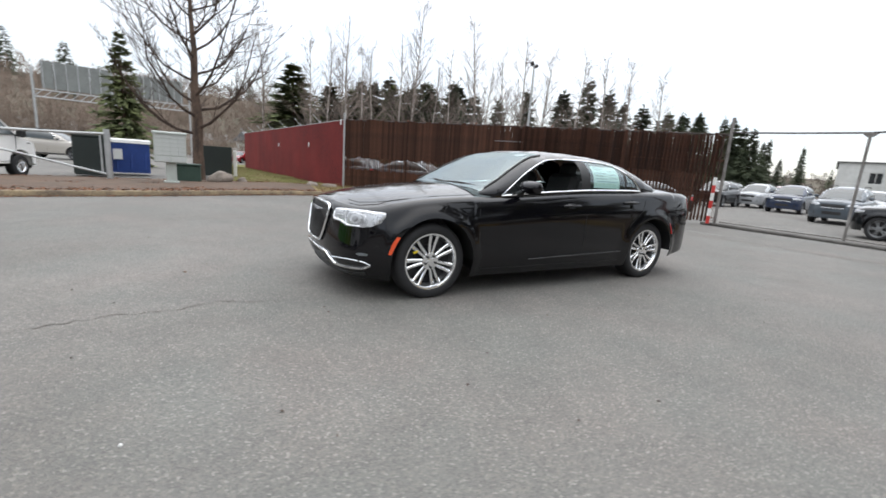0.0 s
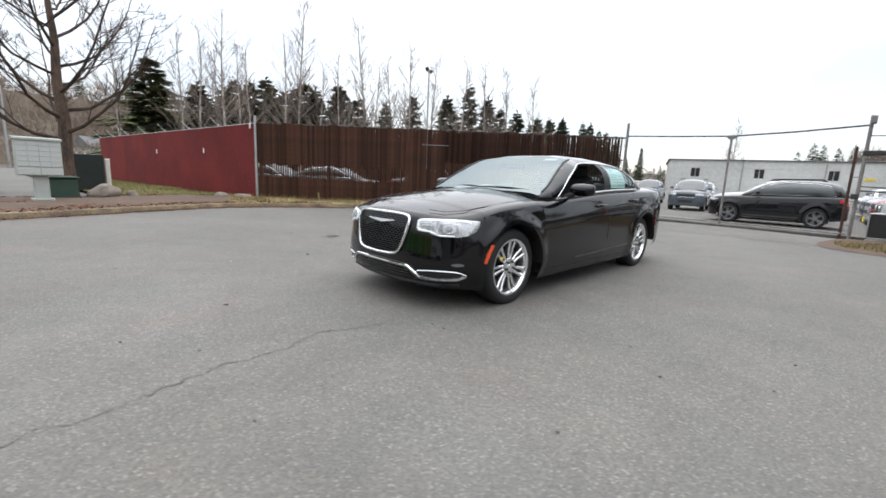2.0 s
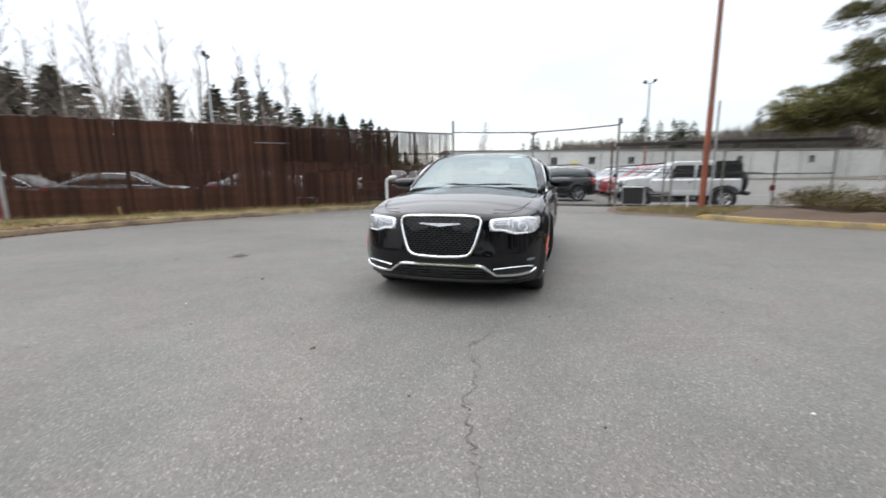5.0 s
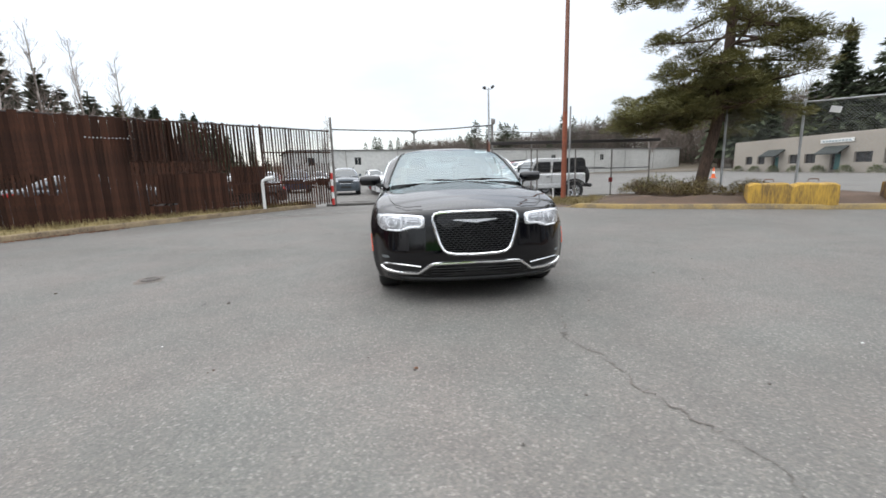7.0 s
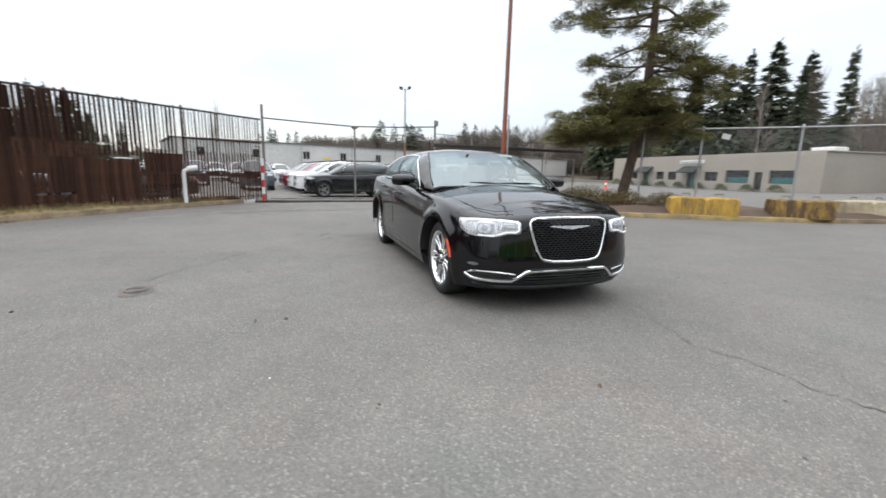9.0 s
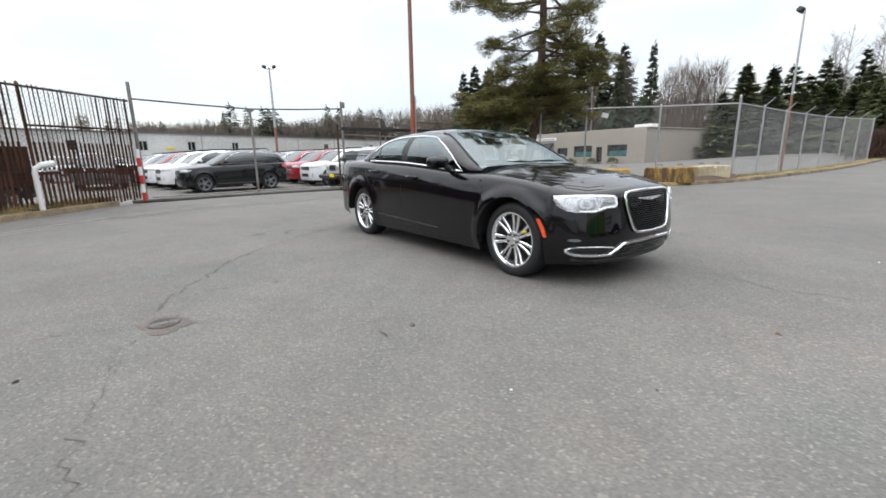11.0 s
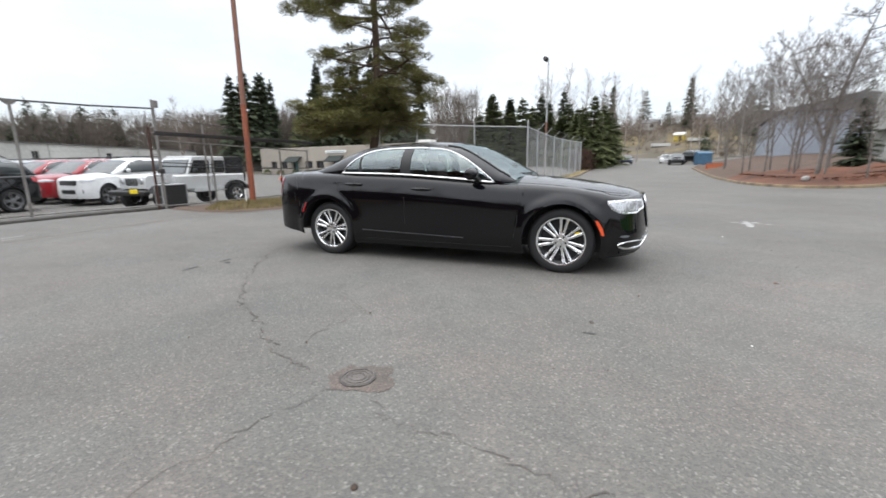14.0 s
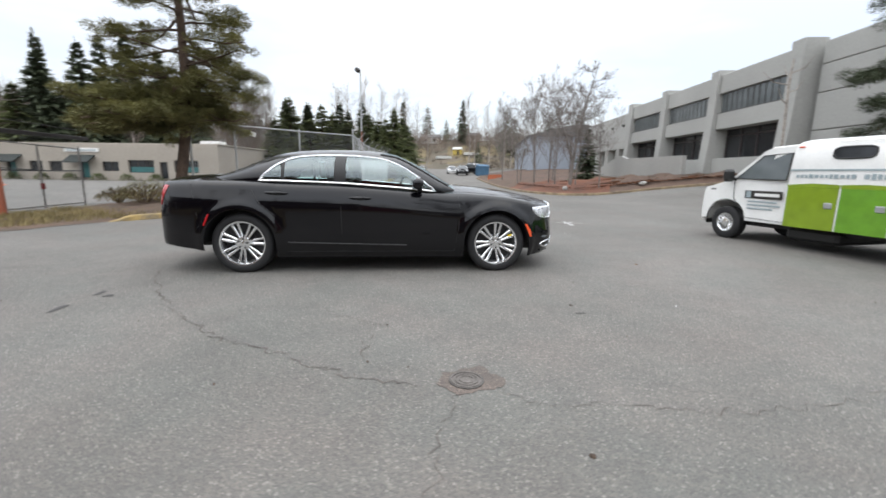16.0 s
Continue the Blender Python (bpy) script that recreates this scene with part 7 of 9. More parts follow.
    part("box_body", g, M["white_paint"], t, "white box body", sharp=30, fix=True)
    for s_ in (1, -1):
        y = s_ * 1.054
        if wrapped:
            for i, (x0, x1, mat) in enumerate(((-1.12, -1.98, "lime"), (-2.0, -2.72, "mid_green"), (-2.74, -3.5, "green"), (-3.52, -4.3, "green"), (-4.32, -5.0, "green"))):
                pn = part("locker_door", Geo().box(((x0 + x1) / 2, y, 0.795), (abs(x1 - x0) - 0.012, 0.016, 0.73), 0.006), M[mat], t, "green-wrapped locker door")
                part("latch", Geo().box((x1 + 0.13, y + s_ * 0.012, 0.86), (0.13, 0.02, 0.10), 0.01), M["galv"], pn, "steel paddle latch")
                part("swoosh", Geo().prism([(x0, 1.16), (x0, 1.20 + 0.02 * i), (lerp(x0, x1, 0.5), 1.235), (x1, 1.22), (x1, 1.16)], y, y + s_ * 0.009), M["lime"], pn, fix=True)
            part("stripe", Geo().box((-3.05, y, 1.47), (3.85, 0.012, 0.03)), M["bar_grey"], t, "thin grey stripe")
            rnd_ = random.Random(4)
            for z, x0, x1, hgt in ((1.36, -1.25, -2.15, 0.07), (1.36, -2.3, -3.1, 0.10), (1.36, -3.2, -4.2, 0.08)):
                x = x0
                while x > x1:
                    wdt = rnd_.uniform(0.035, 0.075)
                    part("letter_bar", Geo().box((x - wdt / 2, y, z), (wdt, 0.010, hgt * rnd_.uniform(0.7, 1.1))), M["bar_grey"], t, sharp=0)
                    x -= wdt + 0.025
            part("door_sign", Geo().box((-0.72, s_ * 0.998, 0.98), (0.60, 0.008, 0.16), 0.002), M["dark_steel"], t, "dark sign panel")
            part("sign_bar", Geo().box((-0.80, s_ * 1.004, 0.98), (0.36, 0.008, 0.06)), M["white_paint"], t, sharp=0)
            part("sign_mark", Geo().box((-0.50, s_ * 1.004, 0.98), (0.10, 0.010, 0.13), 0.01), M["bar_grey"], t, "grey emblem block")
            for z, x0, x1 in ((0.84, -0.5, -0.95), (0.77, -0.5, -1.0), (0.70, -0.5, -0.9)):
                part("sign_bar", Geo().box(((x0 + x1) / 2, s_ * 0.998, z), (abs(x1 - x0), 0.008, 0.03)), M["bar_grey"], t, sharp=0)
        o = []
        for k in range(20):
            a = 2 * math.pi * k / 20
            o.append((-2.08 - 0.30 * (abs(math.cos(a)) ** 0.5) * math.copysign(1, math.cos(a)), 1.80 + 0.115 * (abs(math.sin(a)) ** 0.5) * math.copysign(1, math.sin(a))))
        def bs(z):
            return s_ * lerp(1.03, 0.97, (z - 1.66) / 0.38)
        part("box_window", Geo().add([(x, bs(z) + s_ * 0.008, z) for x, z in o], [tuple(range(20))]), M["window_dark"], t, "dark rounded window", sharp=0)
        part("window_seal", Geo().tube([(x, bs(z) + s_ * 0.006, z) for x, z in o], 0.018, 6, closed=True), M["black_plastic"], t)
        part("marker_lamp", Geo().box((-1.22, s_ * 0.985, 1.95), (0.10, 0.03, 0.03), 0.008), M["amber"], t)
        part("drip_rail", Geo().tube([(-1.8, s_ * 0.985, 2.02), (-2.9, s_ * 0.985, 2.03), (-2.92, s_ * 1.01, 1.6)], 0.01, 5), M["white_paint"], t)
    # short nose, longer step from the front axle to the box
    def along_van(x):
        return 0.5 + (x - 0.5) * 0.35 if x > 0.5 else x - 0.20 * smooth01((-x - 0.45) / 0.7)
    for o in t.children_recursive:
        if o.type == "MESH" and o.parent.name.split(".")[0] != "wheel":
            for v in o.data.vertices:
                v.co.x = along_van(v.co.x)
                if v.co.z > 1.5:
                    v.co.z = 1.5 + (v.co.z - 1.5) * 0.85
        elif o.name.startswith("wheel") and o.location.x < -1:
            o.location.x -= 0.2
    return t


van(pose(7.60, 1.98, 0, 0, 0, 98) @ Matrix.Diagonal((0.90, 0.90, 0.90, 1)), "white service van with a bright green wrapped box body", True)
van(pose(9.52, -14.15, 0, 0, 0, 253), "plain white van parked beyond the verge", False)

# ---- trees ----


def kite(g, p, d, up, length, width, fold=0.25):
    """A folded leaf-like spray from p along d."""
    d = d.normalized()
    s = d.cross(up)
    if s.length < 1e-3:
        s = d.orthogonal()
    s.normalize()
    u = s.cross(d)
    a, b, c = p, p + d * length * 0.45 + s * width / 2 - u * width * fold, p + d * length
    e = p + d * length * 0.45 - s * width / 2 - u * width * fold
    k = len(g.v)
    g.v += [tuple(a), tuple(b), tuple(c), tuple(e)]
    g.f += [(k, k + 1, k + 2), (k, k + 2, k + 3)]


def conifer(hgt, rad, n, seed, low=0.08, droop=0.35, size=1.0, sharp_top=0.9):
    """Trunk and foliage of a fir: sprays in drooping whorls, thinning out to a ragged tip."""
    r = random.Random(seed)
    trunk = Geo().tube([(0, 0, -0.3), (0, 0, hgt * 0.5), (0, 0, hgt * 0.97)], [hgt * 0.016, hgt * 0.010, 0.01], 7)
    fol = Geo()
    whorls = int(10 + hgt * 1.9)
    up = Vector((0, 0, 1))
    for w in range(whorls):
        t = min(0.98, max(0.0, (w + r.uniform(-0.3, 0.3)) / whorls))
        rr = rad * (1 - t) ** sharp_top * (0.72 + 0.28 * min(1.0, t * 6)) * r.uniform(0.8, 1.08)
        nb, a0 = r.randint(5, 7), r.uniform(0, 6.28)
        for b in range(nb):
            if r.random() < 0.06:
                continue
            a = a0 + 2 * math.pi * b / nb + r.gauss(0, 0.25)
            tz = min(0.985, max(0.0, t + r.gauss(0, 0.55) / whorls))
            ln = rr * r.uniform(0.5, 1.14)
            out = Vector((math.cos(a), math.sin(a), lerp(-droop, 0.35, t) + r.gauss(0, 0.08))).normalized()
            m = max(3, int(n / (whorls * 5.4)))
            for k in range(m):
                f = 0.10 + 0.90 * (k + r.random()) / m
                c = Vector((0, 0, hgt * (low + (1 - low) * tz) - 0.12 * ln * f * f)) + out * (ln * f)
                d = out * 0.8 + out.cross(up).normalized() * r.uniform(-1.0, 1.0) * (1.15 - f) + Vector((0, 0, r.gauss(-0.32, 0.26)))
                q = (0.28 * rr * (1.15 - 0.6 * f) + 0.030 * hgt) * r.uniform(0.7, 1.25) * size
                kite(fol, c, d, up, q, q * r.uniform(0.36, 0.60))
    for k in range(6):
        kite(fol, Vector((0, 0, hgt * (0.95 + 0.012 * k))), Vector((r.gauss(0, 0.3), r.gauss(0, 0.3), 1)), Vector((1, 0, 0)), hgt * 0.04, hgt * 0.012)
    return trunk, fol


def bare(g, p, d, length, rad, depth, r, spread=0.55, rise=0.15, kids=(3, 5), shrink=0.62, sides=6):
    """A branch with its branches, down to twigs."""
    pts, rads = [p.copy()], [rad]
    q, dd = p.copy(), d.normalized()
    steps = 4 if depth > 0 else 2
    for k in range(steps):
        dd = (dd + Vector((r.gauss(0, 0.09), r.gauss(0, 0.09), r.gauss(rise * 0.25, 0.06)))).normalized()
        q = q + dd * length / steps
        pts.append(q.copy())
        rads.append(rad * (1 - 0.62 * (k + 1) / steps))
    g.tube(pts, rads, max(3, sides), caps=False)
    if depth <= 0:
        return
    for k in range(r.randint(*kids)):
        t = r.uniform(0.3, 0.98)
        i = min(steps - 1, int(t * steps))
        b = pts[i].lerp(pts[i + 1], t * steps - i)
        a = r.uniform(0, 2 * math.pi)
        side = dd.orthogonal()
        side.rotate(Matrix.Rotation(a, 3, dd))
        nd = (dd * (1 - spread * 0.4) + side * spread + Vector((0, 0, rise))).normalized()
        bare(g, b, nd, length * shrink * r.uniform(0.7, 1.15) * (1.15 - 0.45 * t), max(0.006, rads[i] * 0.6), depth - 1, r, spread, rise, kids, shrink, max(3, sides - 1))


def tree_thing(name, label, trunk, crown, mats, m, crown_name="crown"):
    t = thing(name, label, "tree", m)
    part("trunk", trunk, M[mats[0]], t, sharp=60)
    part(crown_name, crown, M[mats[1]], t, sharp=0)
    return t


# conifers that can be told apart: three builds, copied with their own sizes
kinds = []
for i, (hh, rad, n, seed, mat) in enumerate(((14, 3.0, 3000, 2, "fir"), (14, 3.6, 3400, 5, "cedar"), (14, 2.7, 2800, 9, "fir"), (14, 3.5, 3000, 14, "fir"))):
    tr, fo = conifer(hh, rad, n, seed, 0.06 if i != 3 else 0.18)
    kinds.append((hh, tree_thing("conifer", "dark green fir with drooping branches", tr, fo, ("bark", mat), pose(0, 0, 0))))
# place, height of the top, breadth and build of each
FIRS_HILL = [(-6.3, -56, 12.8, 1.5, 1), (-11.3, -57, 11.2, 1.5, 0), (-16.2, -58.8, 12.8, 1.2, 0), (-23.3, -65.9, 15.1, 1.3, 2), (-27.9, -69.4, 14.2, 1.5, 0),
             (-30.3, -66.2, 15.3, 1.4, 1), (-36.2, -65.3, 15.8, 1.4, 0), (-39.9, -65.4, 14.6, 1.4, 2), (-37, -53, 12.2, 1, 0), (-39.2, -48.9, 13.4, 0.95, 2),
             (-44.6, -46.8, 13.7, 1.2, 0), (-48.6, -45.7, 15.9, 1, 2), (7.6, -26, 7.2, 0.8, 1)]
FIRS_BACK = [(-14.8, -58.6, 11.2, 1.3, 1), (-17.6, -57.2, 12.5, 1.2, 0), (-20.2, -56.2, 12.0, 1.3, 1), (-22.8, -55.0, 12.4, 1.1, 2), (-25.4, -54.0, 12.6, 1.2, 0), (-28.0, -52.4, 13.4, 1.1, 2)]
FIRS_YARD = [(-52.2, -44.7, 14.5, 1, 0), (-56.7, -45.5, 13.4, 1.1, 2), (-60.2, -44.4, 13.3, 1.2, 0), (-70.8, -46.9, 13.5, 1.2, 1), (-72.3, -44.6, 13.3, 1, 2),
             (-77.8, -45.3, 13.9, 1.2, 0), (-85, -42.8, 12.9, 1.3, 1), (-68.2, -47.1, 12.3, 0.6, 0), (-70.6, -47.1, 13.6, 0.6, 2), (-68.6, -43, 13, 0.6, 0),
             (-71.8, -41.7, 13.3, 0.7, 2), (-73.7, -38.4, 12.6, 0.7, 0), (-70.8, -35.3, 11.9, 0.8, 2), (-71.6, -33.9, 10.7, 0.8, 0), (-70.3, -31.9, 10, 0.8, 3),
             (-72.8, -31.4, 8.4, 0.7, 0), (-78.5, -33.2, 9.2, 0.7, 2), (-79.3, -31.5, 6.2, 0.8, 0), (-89.6, -32.7, 9, 0.6, 2)]
FIRS_TAN = [(-56.8, 76.7, 22.7, 0.75, 3), (-54.4, 78.5, 24.3, 0.75, 2), (-51.3, 80.8, 25.5, 0.8, 3), (-60.8, 73.3, 23, 0.7, 2), (-47.5, 84, 23, 0.8, 3),
            (-39.3, 80.3, 21.4, 0.6, 2), (-44.3, 77.6, 20, 0.6, 0), (-78.1, 69.2, 22.4, 0.85, 3), (-75.9, 71.6, 21.6, 0.8, 3), (-80.0, 67.2, 20.9, 0.75, 3), (-74.2, 73.2, 20.4, 0.7, 2), (-77.0, 73.5, 22.0, 0.8, 3),
            (-60.9, 73, 20, 0.9, 3), (-63.5, 71, 14.4, 1.2, 1), (-58.6, 74.8, 15.2, 1.2, 0)]
FIRS_ROAD = [(22.2, 164, 29.0, 0.85, 2), (15.7, 29.4, 5.0, 1.2, 0), (-17.5, 62.3, 11.8, 0.9, 1), (-15.5, 65, 11.6, 0.8, 0), (-13, 63.6, 11.1, 0.9, 1),
             (-8.7, 62.5, 10.3, 0.8, 0), (-5.5, 61, 9.7, 0.9, 1), (-20.5, 71.3, 13.1, 0.8, 0), (-15.8, 67.3, 11.9, 0.8, 2), (-10.9, 68.2, 12.2, 0.8, 2),
             (-6.7, 63.7, 12, 0.7, 2), (-11, 60, 8, 1.2, 1), (-19, 60, 8.5, 1.2, 1), (-2.2, 47.3, 7.4, 1, 1), (-1.2, 47.9, 8.6, 1.05, 1), (-0.2, 51.5, 8, 1.1, 1),
             (0.4, 57.6, 7.7, 1.1, 1), (-3.4, 50, 7, 1.2, 1), (-0.5, 95.5, 17.3, 0.6, 2)]
FIRS_PEN = [(-14.2, 60.5, 8.6, 1.5, 1), (-8.3, 58.5, 8.0, 1.5, 1), (-17.8, 66.5, 9.6, 1.4, 1), (-6.0, 57.0, 7.4, 1.5, 1), (-11.6, 64.5, 9.8, 1.3, 1), (-3.6, 56.0, 8.2, 1.3, 1)]
CON = FIRS_HILL + FIRS_BACK + FIRS_YARD + FIRS_TAN + FIRS_ROAD + FIRS_PEN
first = set()
for i, (x, y, top, wide, k) in enumerate(CON):
    wide *= 1.55 if y < 0 and x < 0 else 1.7 if 55 < y < 75 and x > -22 else 1.3
    hh, base = kinds[k]
    z = height(x, y)
    sc = (top - z) / hh
    m = pose(x, y, z, 0, 0, i * 77) @ Matrix.Diagonal((sc * wide, sc * wide, sc, 1))
    if k in first:
        t = copy_thing(base, m)
        t.matrix_basis = m
    else:
        first.add(k)
        t = base
        t.matrix_basis = m
    t["label"] = ("tall dark fir with ragged branches" if top > 14.9 else "broad green cedar beside the road" if k == 1 else "dark green fir with a pointed top")
    t["group"] = "evergreen trees"

# birches behind the fences: three builds
births = []
for s in range(3):
    r = random.Random(40 + s)
    g = Geo()
    tw = Geo()
    hh = 15.0
    pts = [(0.12 * math.sin(k * 0.9 + s), 0.12 * math.cos(k * 0.7 + s), hh * k / 8 - (0.3 if k == 0 else 0)) for k in range(9)]
    g.tube(pts, [0.13 * (1 - 0.9 * k / 8) + 0.008 for k in range(9)], 7)
    for k in range(44):
        t = r.uniform(0.25, 0.98)
        i = min(7, int(t * 8))
        b = Vector(pts[i]).lerp(Vector(pts[i + 1]), t * 8 - i)
        a = r.uniform(0, 6.28)
        bare(tw, b, Vector((math.cos(a) * 0.72, math.sin(a) * 0.72, 1.0)), r.uniform(2.2, 4.4) * (1.25 - t), 0.050 * (1.25 - t), 2, r, 0.42, 0.28, (3, 4), 0.64, 3)
    births.append(tree_thing("birch_tree", "bare slender pale birch behind the fence", g, tw, ("birch", "twig"), pose(0, 0, 0)))
BIRCH_FENCE = [(-1.7, -43.5, 14.2), (-5, -36.9, 11.6), (-8.1, -44.4, 14.4), (-8.4, -39.2, 14.8), (-12.9, -48.3, 14.3), (-15.7, -52.7, 16.3), (-14.8, -40.2, 14.2),
               (-17.7, -43.3, 19.5), (-22.6, -47.6, 14.5), (-20.6, -39.7, 13.7), (-26, -42.3, 18.4), (-33.2, -45.9, 17.1), (-33.8, -42.9, 19.1),
               (-34.7, -39.5, 15.9), (-38.9, -38.4, 16.8), (-45, -39.3, 17.6), (-44.6, -35.1, 16.1), (-50.4, -34.2, 15.5), (-28.5, -44.5, 15), (-10.5, -46.5, 13),
               (-110, -20, 16)]
BIRCH_ROAD = [(-29, 68, 15.5), (-27, 66.5, 14), (-25, 68, 15), (-23, 70, 14), (-31, 72, 15), (-46, 70.7, 17), (-12, 80, 17), (-9, 82, 16), (-14, 84, 18),
              (2, 95, 17), (5, 97, 16), (13.5, 85, 17), (16, 92, 15), (-7, 78, 18), (-5, 81, 17.5), (-10.5, 76, 17), (0, 90, 18), (18.5, 88, 16), (21, 84, 15),
              (-2.5, 84, 17), (24, 80, 13), (20, 74, 12), (-58, 38, 11)]
BIR = BIRCH_FENCE + BIRCH_ROAD
for i, (x, y, top) in enumerate(BIR):
    z = height(x, y)
    sc = (top - z) / 15.0
    m = pose(x, y, z, 3 * math.sin(i * 1.7), 3 * math.cos(i * 2.3), i * 61) @ Matrix.Diagonal((sc * 1.15, sc * 1.15, sc, 1))
    if i < 3:
        births[i].matrix_basis = m
    else:
        copy_thing(births[i % 3], m).matrix_basis = m
for t in births:
    t["group"] = "bare birches"
for o in scene.objects:
    if o.name.startswith("birch_tree"):
        o["group"] = "bare birches"

# wide bare tree by the mailboxes: a short trunk, then limbs that sweep out and up
r = random.Random(71)
tr, tw = Geo(), Geo()
tp = [(0, 0, -0.2), (0.02, 0, 1.0), (-0.03, 0.03, 2.2), (0.05, 0.0, 3.4), (0.0, 0.04, 4.6), (0.08, 0, 6.0), (0.0, 0.0, 8.6)]
tr.tube(tp, [0.23, 0.18, 0.165, 0.13, 0.10, 0.07, 0.02], 10)
for k in range(19):
    z = 1.7 + 4.6 * (k / 18) ** 1.1
    a = k * 2.4 + r.uniform(-0.3, 0.3)
    ln, rise_ = r.uniform(3.2, 4.6) * (1.12 - 0.06 * z), r.uniform(0.10, 0.55)
    out = Vector((math.cos(a), math.sin(a), 0))
    limb = [Vector((0.02, 0.02, z)) + out * (ln * (0.95 * t - 0.32 * t * t)) + Vector((0, 0, ln * (rise_ * t + 0.62 * t * t))) + Vector((r.gauss(0, 0.05), r.gauss(0, 0.05), 0)) * (t > 0) for t in [j / 6 for j in range(7)]]
    r0 = 0.062 * (1.15 - 0.09 * z)
    tw.tube(limb, [r0 * (1 - 0.85 * j / 6) for j in range(7)], 6, caps=False)
    for j in range(11):
        t = 0.22 + 0.76 * j / 10
        i = min(5, int(t * 6))
        b = limb[i].lerp(limb[i + 1], t * 6 - i)
        an = a + r.choice((-1, 1)) * r.uniform(0.4, 1.3)
        bare(tw, b, Vector((math.cos(an), math.sin(an), r.uniform(0.3, 1.2))), r.uniform(0.8, 1.7) * (1.25 - 0.6 * t), 0.018 * (1.3 - 0.7 * t), 2, r, 0.45, 0.22, (3, 5), 0.55, 4)
tree_thing("bare_tree", "wide leafless tree with dark limbs sweeping out and up", tr, tw, ("bark", "dark_bark"), pose(3.75, -14.6, 0.1))

# slim bare trees on the mulch island
mul = []
for s in range(3):
    r = random.Random(90 + s)
    tr, tw = Geo(), Geo()
    top = Vector((0.3 * math.cos(s * 2.1), 0.3 * math.sin(s * 2.1), 4.6))
    tr.tube([(0, 0, -0.2), (0.03, 0, 1.2), tuple(top * 0.55), tuple(top)], [0.055, 0.045, 0.032, 0.010], 8)
    for k in range(19):
        t = 0.22 + 0.74 * k / 14
        b = top * t
        an = k * 2.4 + r.uniform(-0.3, 0.3)
        bare(tw, b, Vector((math.cos(an) * 0.62, math.sin(an) * 0.62, 1.0)), r.uniform(1.7, 2.6) * (1.25 - 0.6 * t), 0.020 * (1.2 - 0.5 * t), 3, r, 0.45, 0.28, (3, 4), 0.60, 4)
    mul.append(tree_thing("bare_tree", "slim leafless grey tree on the mulch bed", tr, tw, ("stem_grey", "stem_grey"), pose(0, 0, 0)))
MUL = [(10.9, 19.8, 1.0), (12.2, 19.2, 0.9), (10.6, 22.6, 1.15), (12.0, 23.6, 1.1), (10.2, 26.2, 1.2), (11.8, 27.5, 1.25), (9.9, 30.0, 1.1), (11.0, 33.0, 1.15), (10.0, 36.5, 1.2), (13.0, 30.0, 1.1), (12.4, 33.5, 1.2), (10.6, 39.0, 1.3), (13.6, 27.2, 1.1)]
for i, (x, y, sc) in enumerate(MUL):
    m = pose(x, y, height(x, y) + 0.2, 0, 0, i * 83) @ Matrix.Diagonal((sc, sc, sc, 1))
    if i < 3:
        mul[i].matrix_basis = m
    else:
        copy_thing(mul[i % 3], m).matrix_basis = m
for o in scene.objects:
    if o.name.startswith("bare_tree") and o.get("label", "").startswith("slim"):
        o["group"] = "bare trees on the mulch"
# leaning bare tree with lichened branches, by the office
r = random.Random(123)
tr, tw = Geo(), Geo()
tr.tube([(0, 0, -0.2), (0.1, 0, 1.4), (0.35, 0.1, 3.0), (0.75, 0.15, 4.6), (1.2, 0.2, 6.2)], [0.085, 0.075, 0.06, 0.04, 0.012], 8)
tr.tube([(0.1, 0, 1.4), (-0.45, 0.1, 3.0), (-1.3, 0.1, 4.9)], [0.06, 0.045, 0.012], 8)
for k in range(34):
    t = 0.35 + 0.62 * (k // 2) / 16
    b = Vector((1.2 * t * t, 0.2 * t, 6.2 * t)) if k % 2 == 0 or t < 0.4 else Vector((0.1 - 1.4 * (t - 0.3) / 0.67, 0.1, 1.4 + 3.5 * (t - 0.3) / 0.67))
    a = k * 2.4
    bare(tw, b, Vector((math.cos(a), math.sin(a), 0.12)), 1.5 * (1.25 - 0.6 * t), 0.022, 3, r, 0.5, 0.10, (4, 6), 0.5, 4)
tree_thing("bare_tree", "leaning leafless tree with tufted branches beside the drive", tr, tw, ("stem_grey", "stem_grey"), pose(10.75, 20.3, height(10.75, 20.3) + 0.2) @ Matrix.Diagonal((1.25, 1.25, 1.25, 1)))

# the big pine on the bank: bent trunk, long limbs, needle tufts in flat pads
r = random.Random(7)
tp = [Vector(p) for p in ((0, 0, -0.3), (0.12, 0.10, 0.8), (0.30, 0.26, 2.2), (0.40, 0.38, 3.8), (0.42, 0.42, 5.6), (0.38, 0.40, 7.6), (0.42, 0.42, 9.6), (0.4, 0.4, 11.6))]
trad = [0.21, 0.18, 0.165, 0.15, 0.135, 0.11, 0.08, 0.03]
trunk = Geo().tube(tp, trad, 12)


def trunk_at(z):
    for a, b in zip(tp, tp[1:]):
        if a.z <= z <= b.z:
            return a.lerp(b, (z - a.z) / (b.z - a.z))
    return tp[-1]


limbs, tufts = Geo(), Geo()


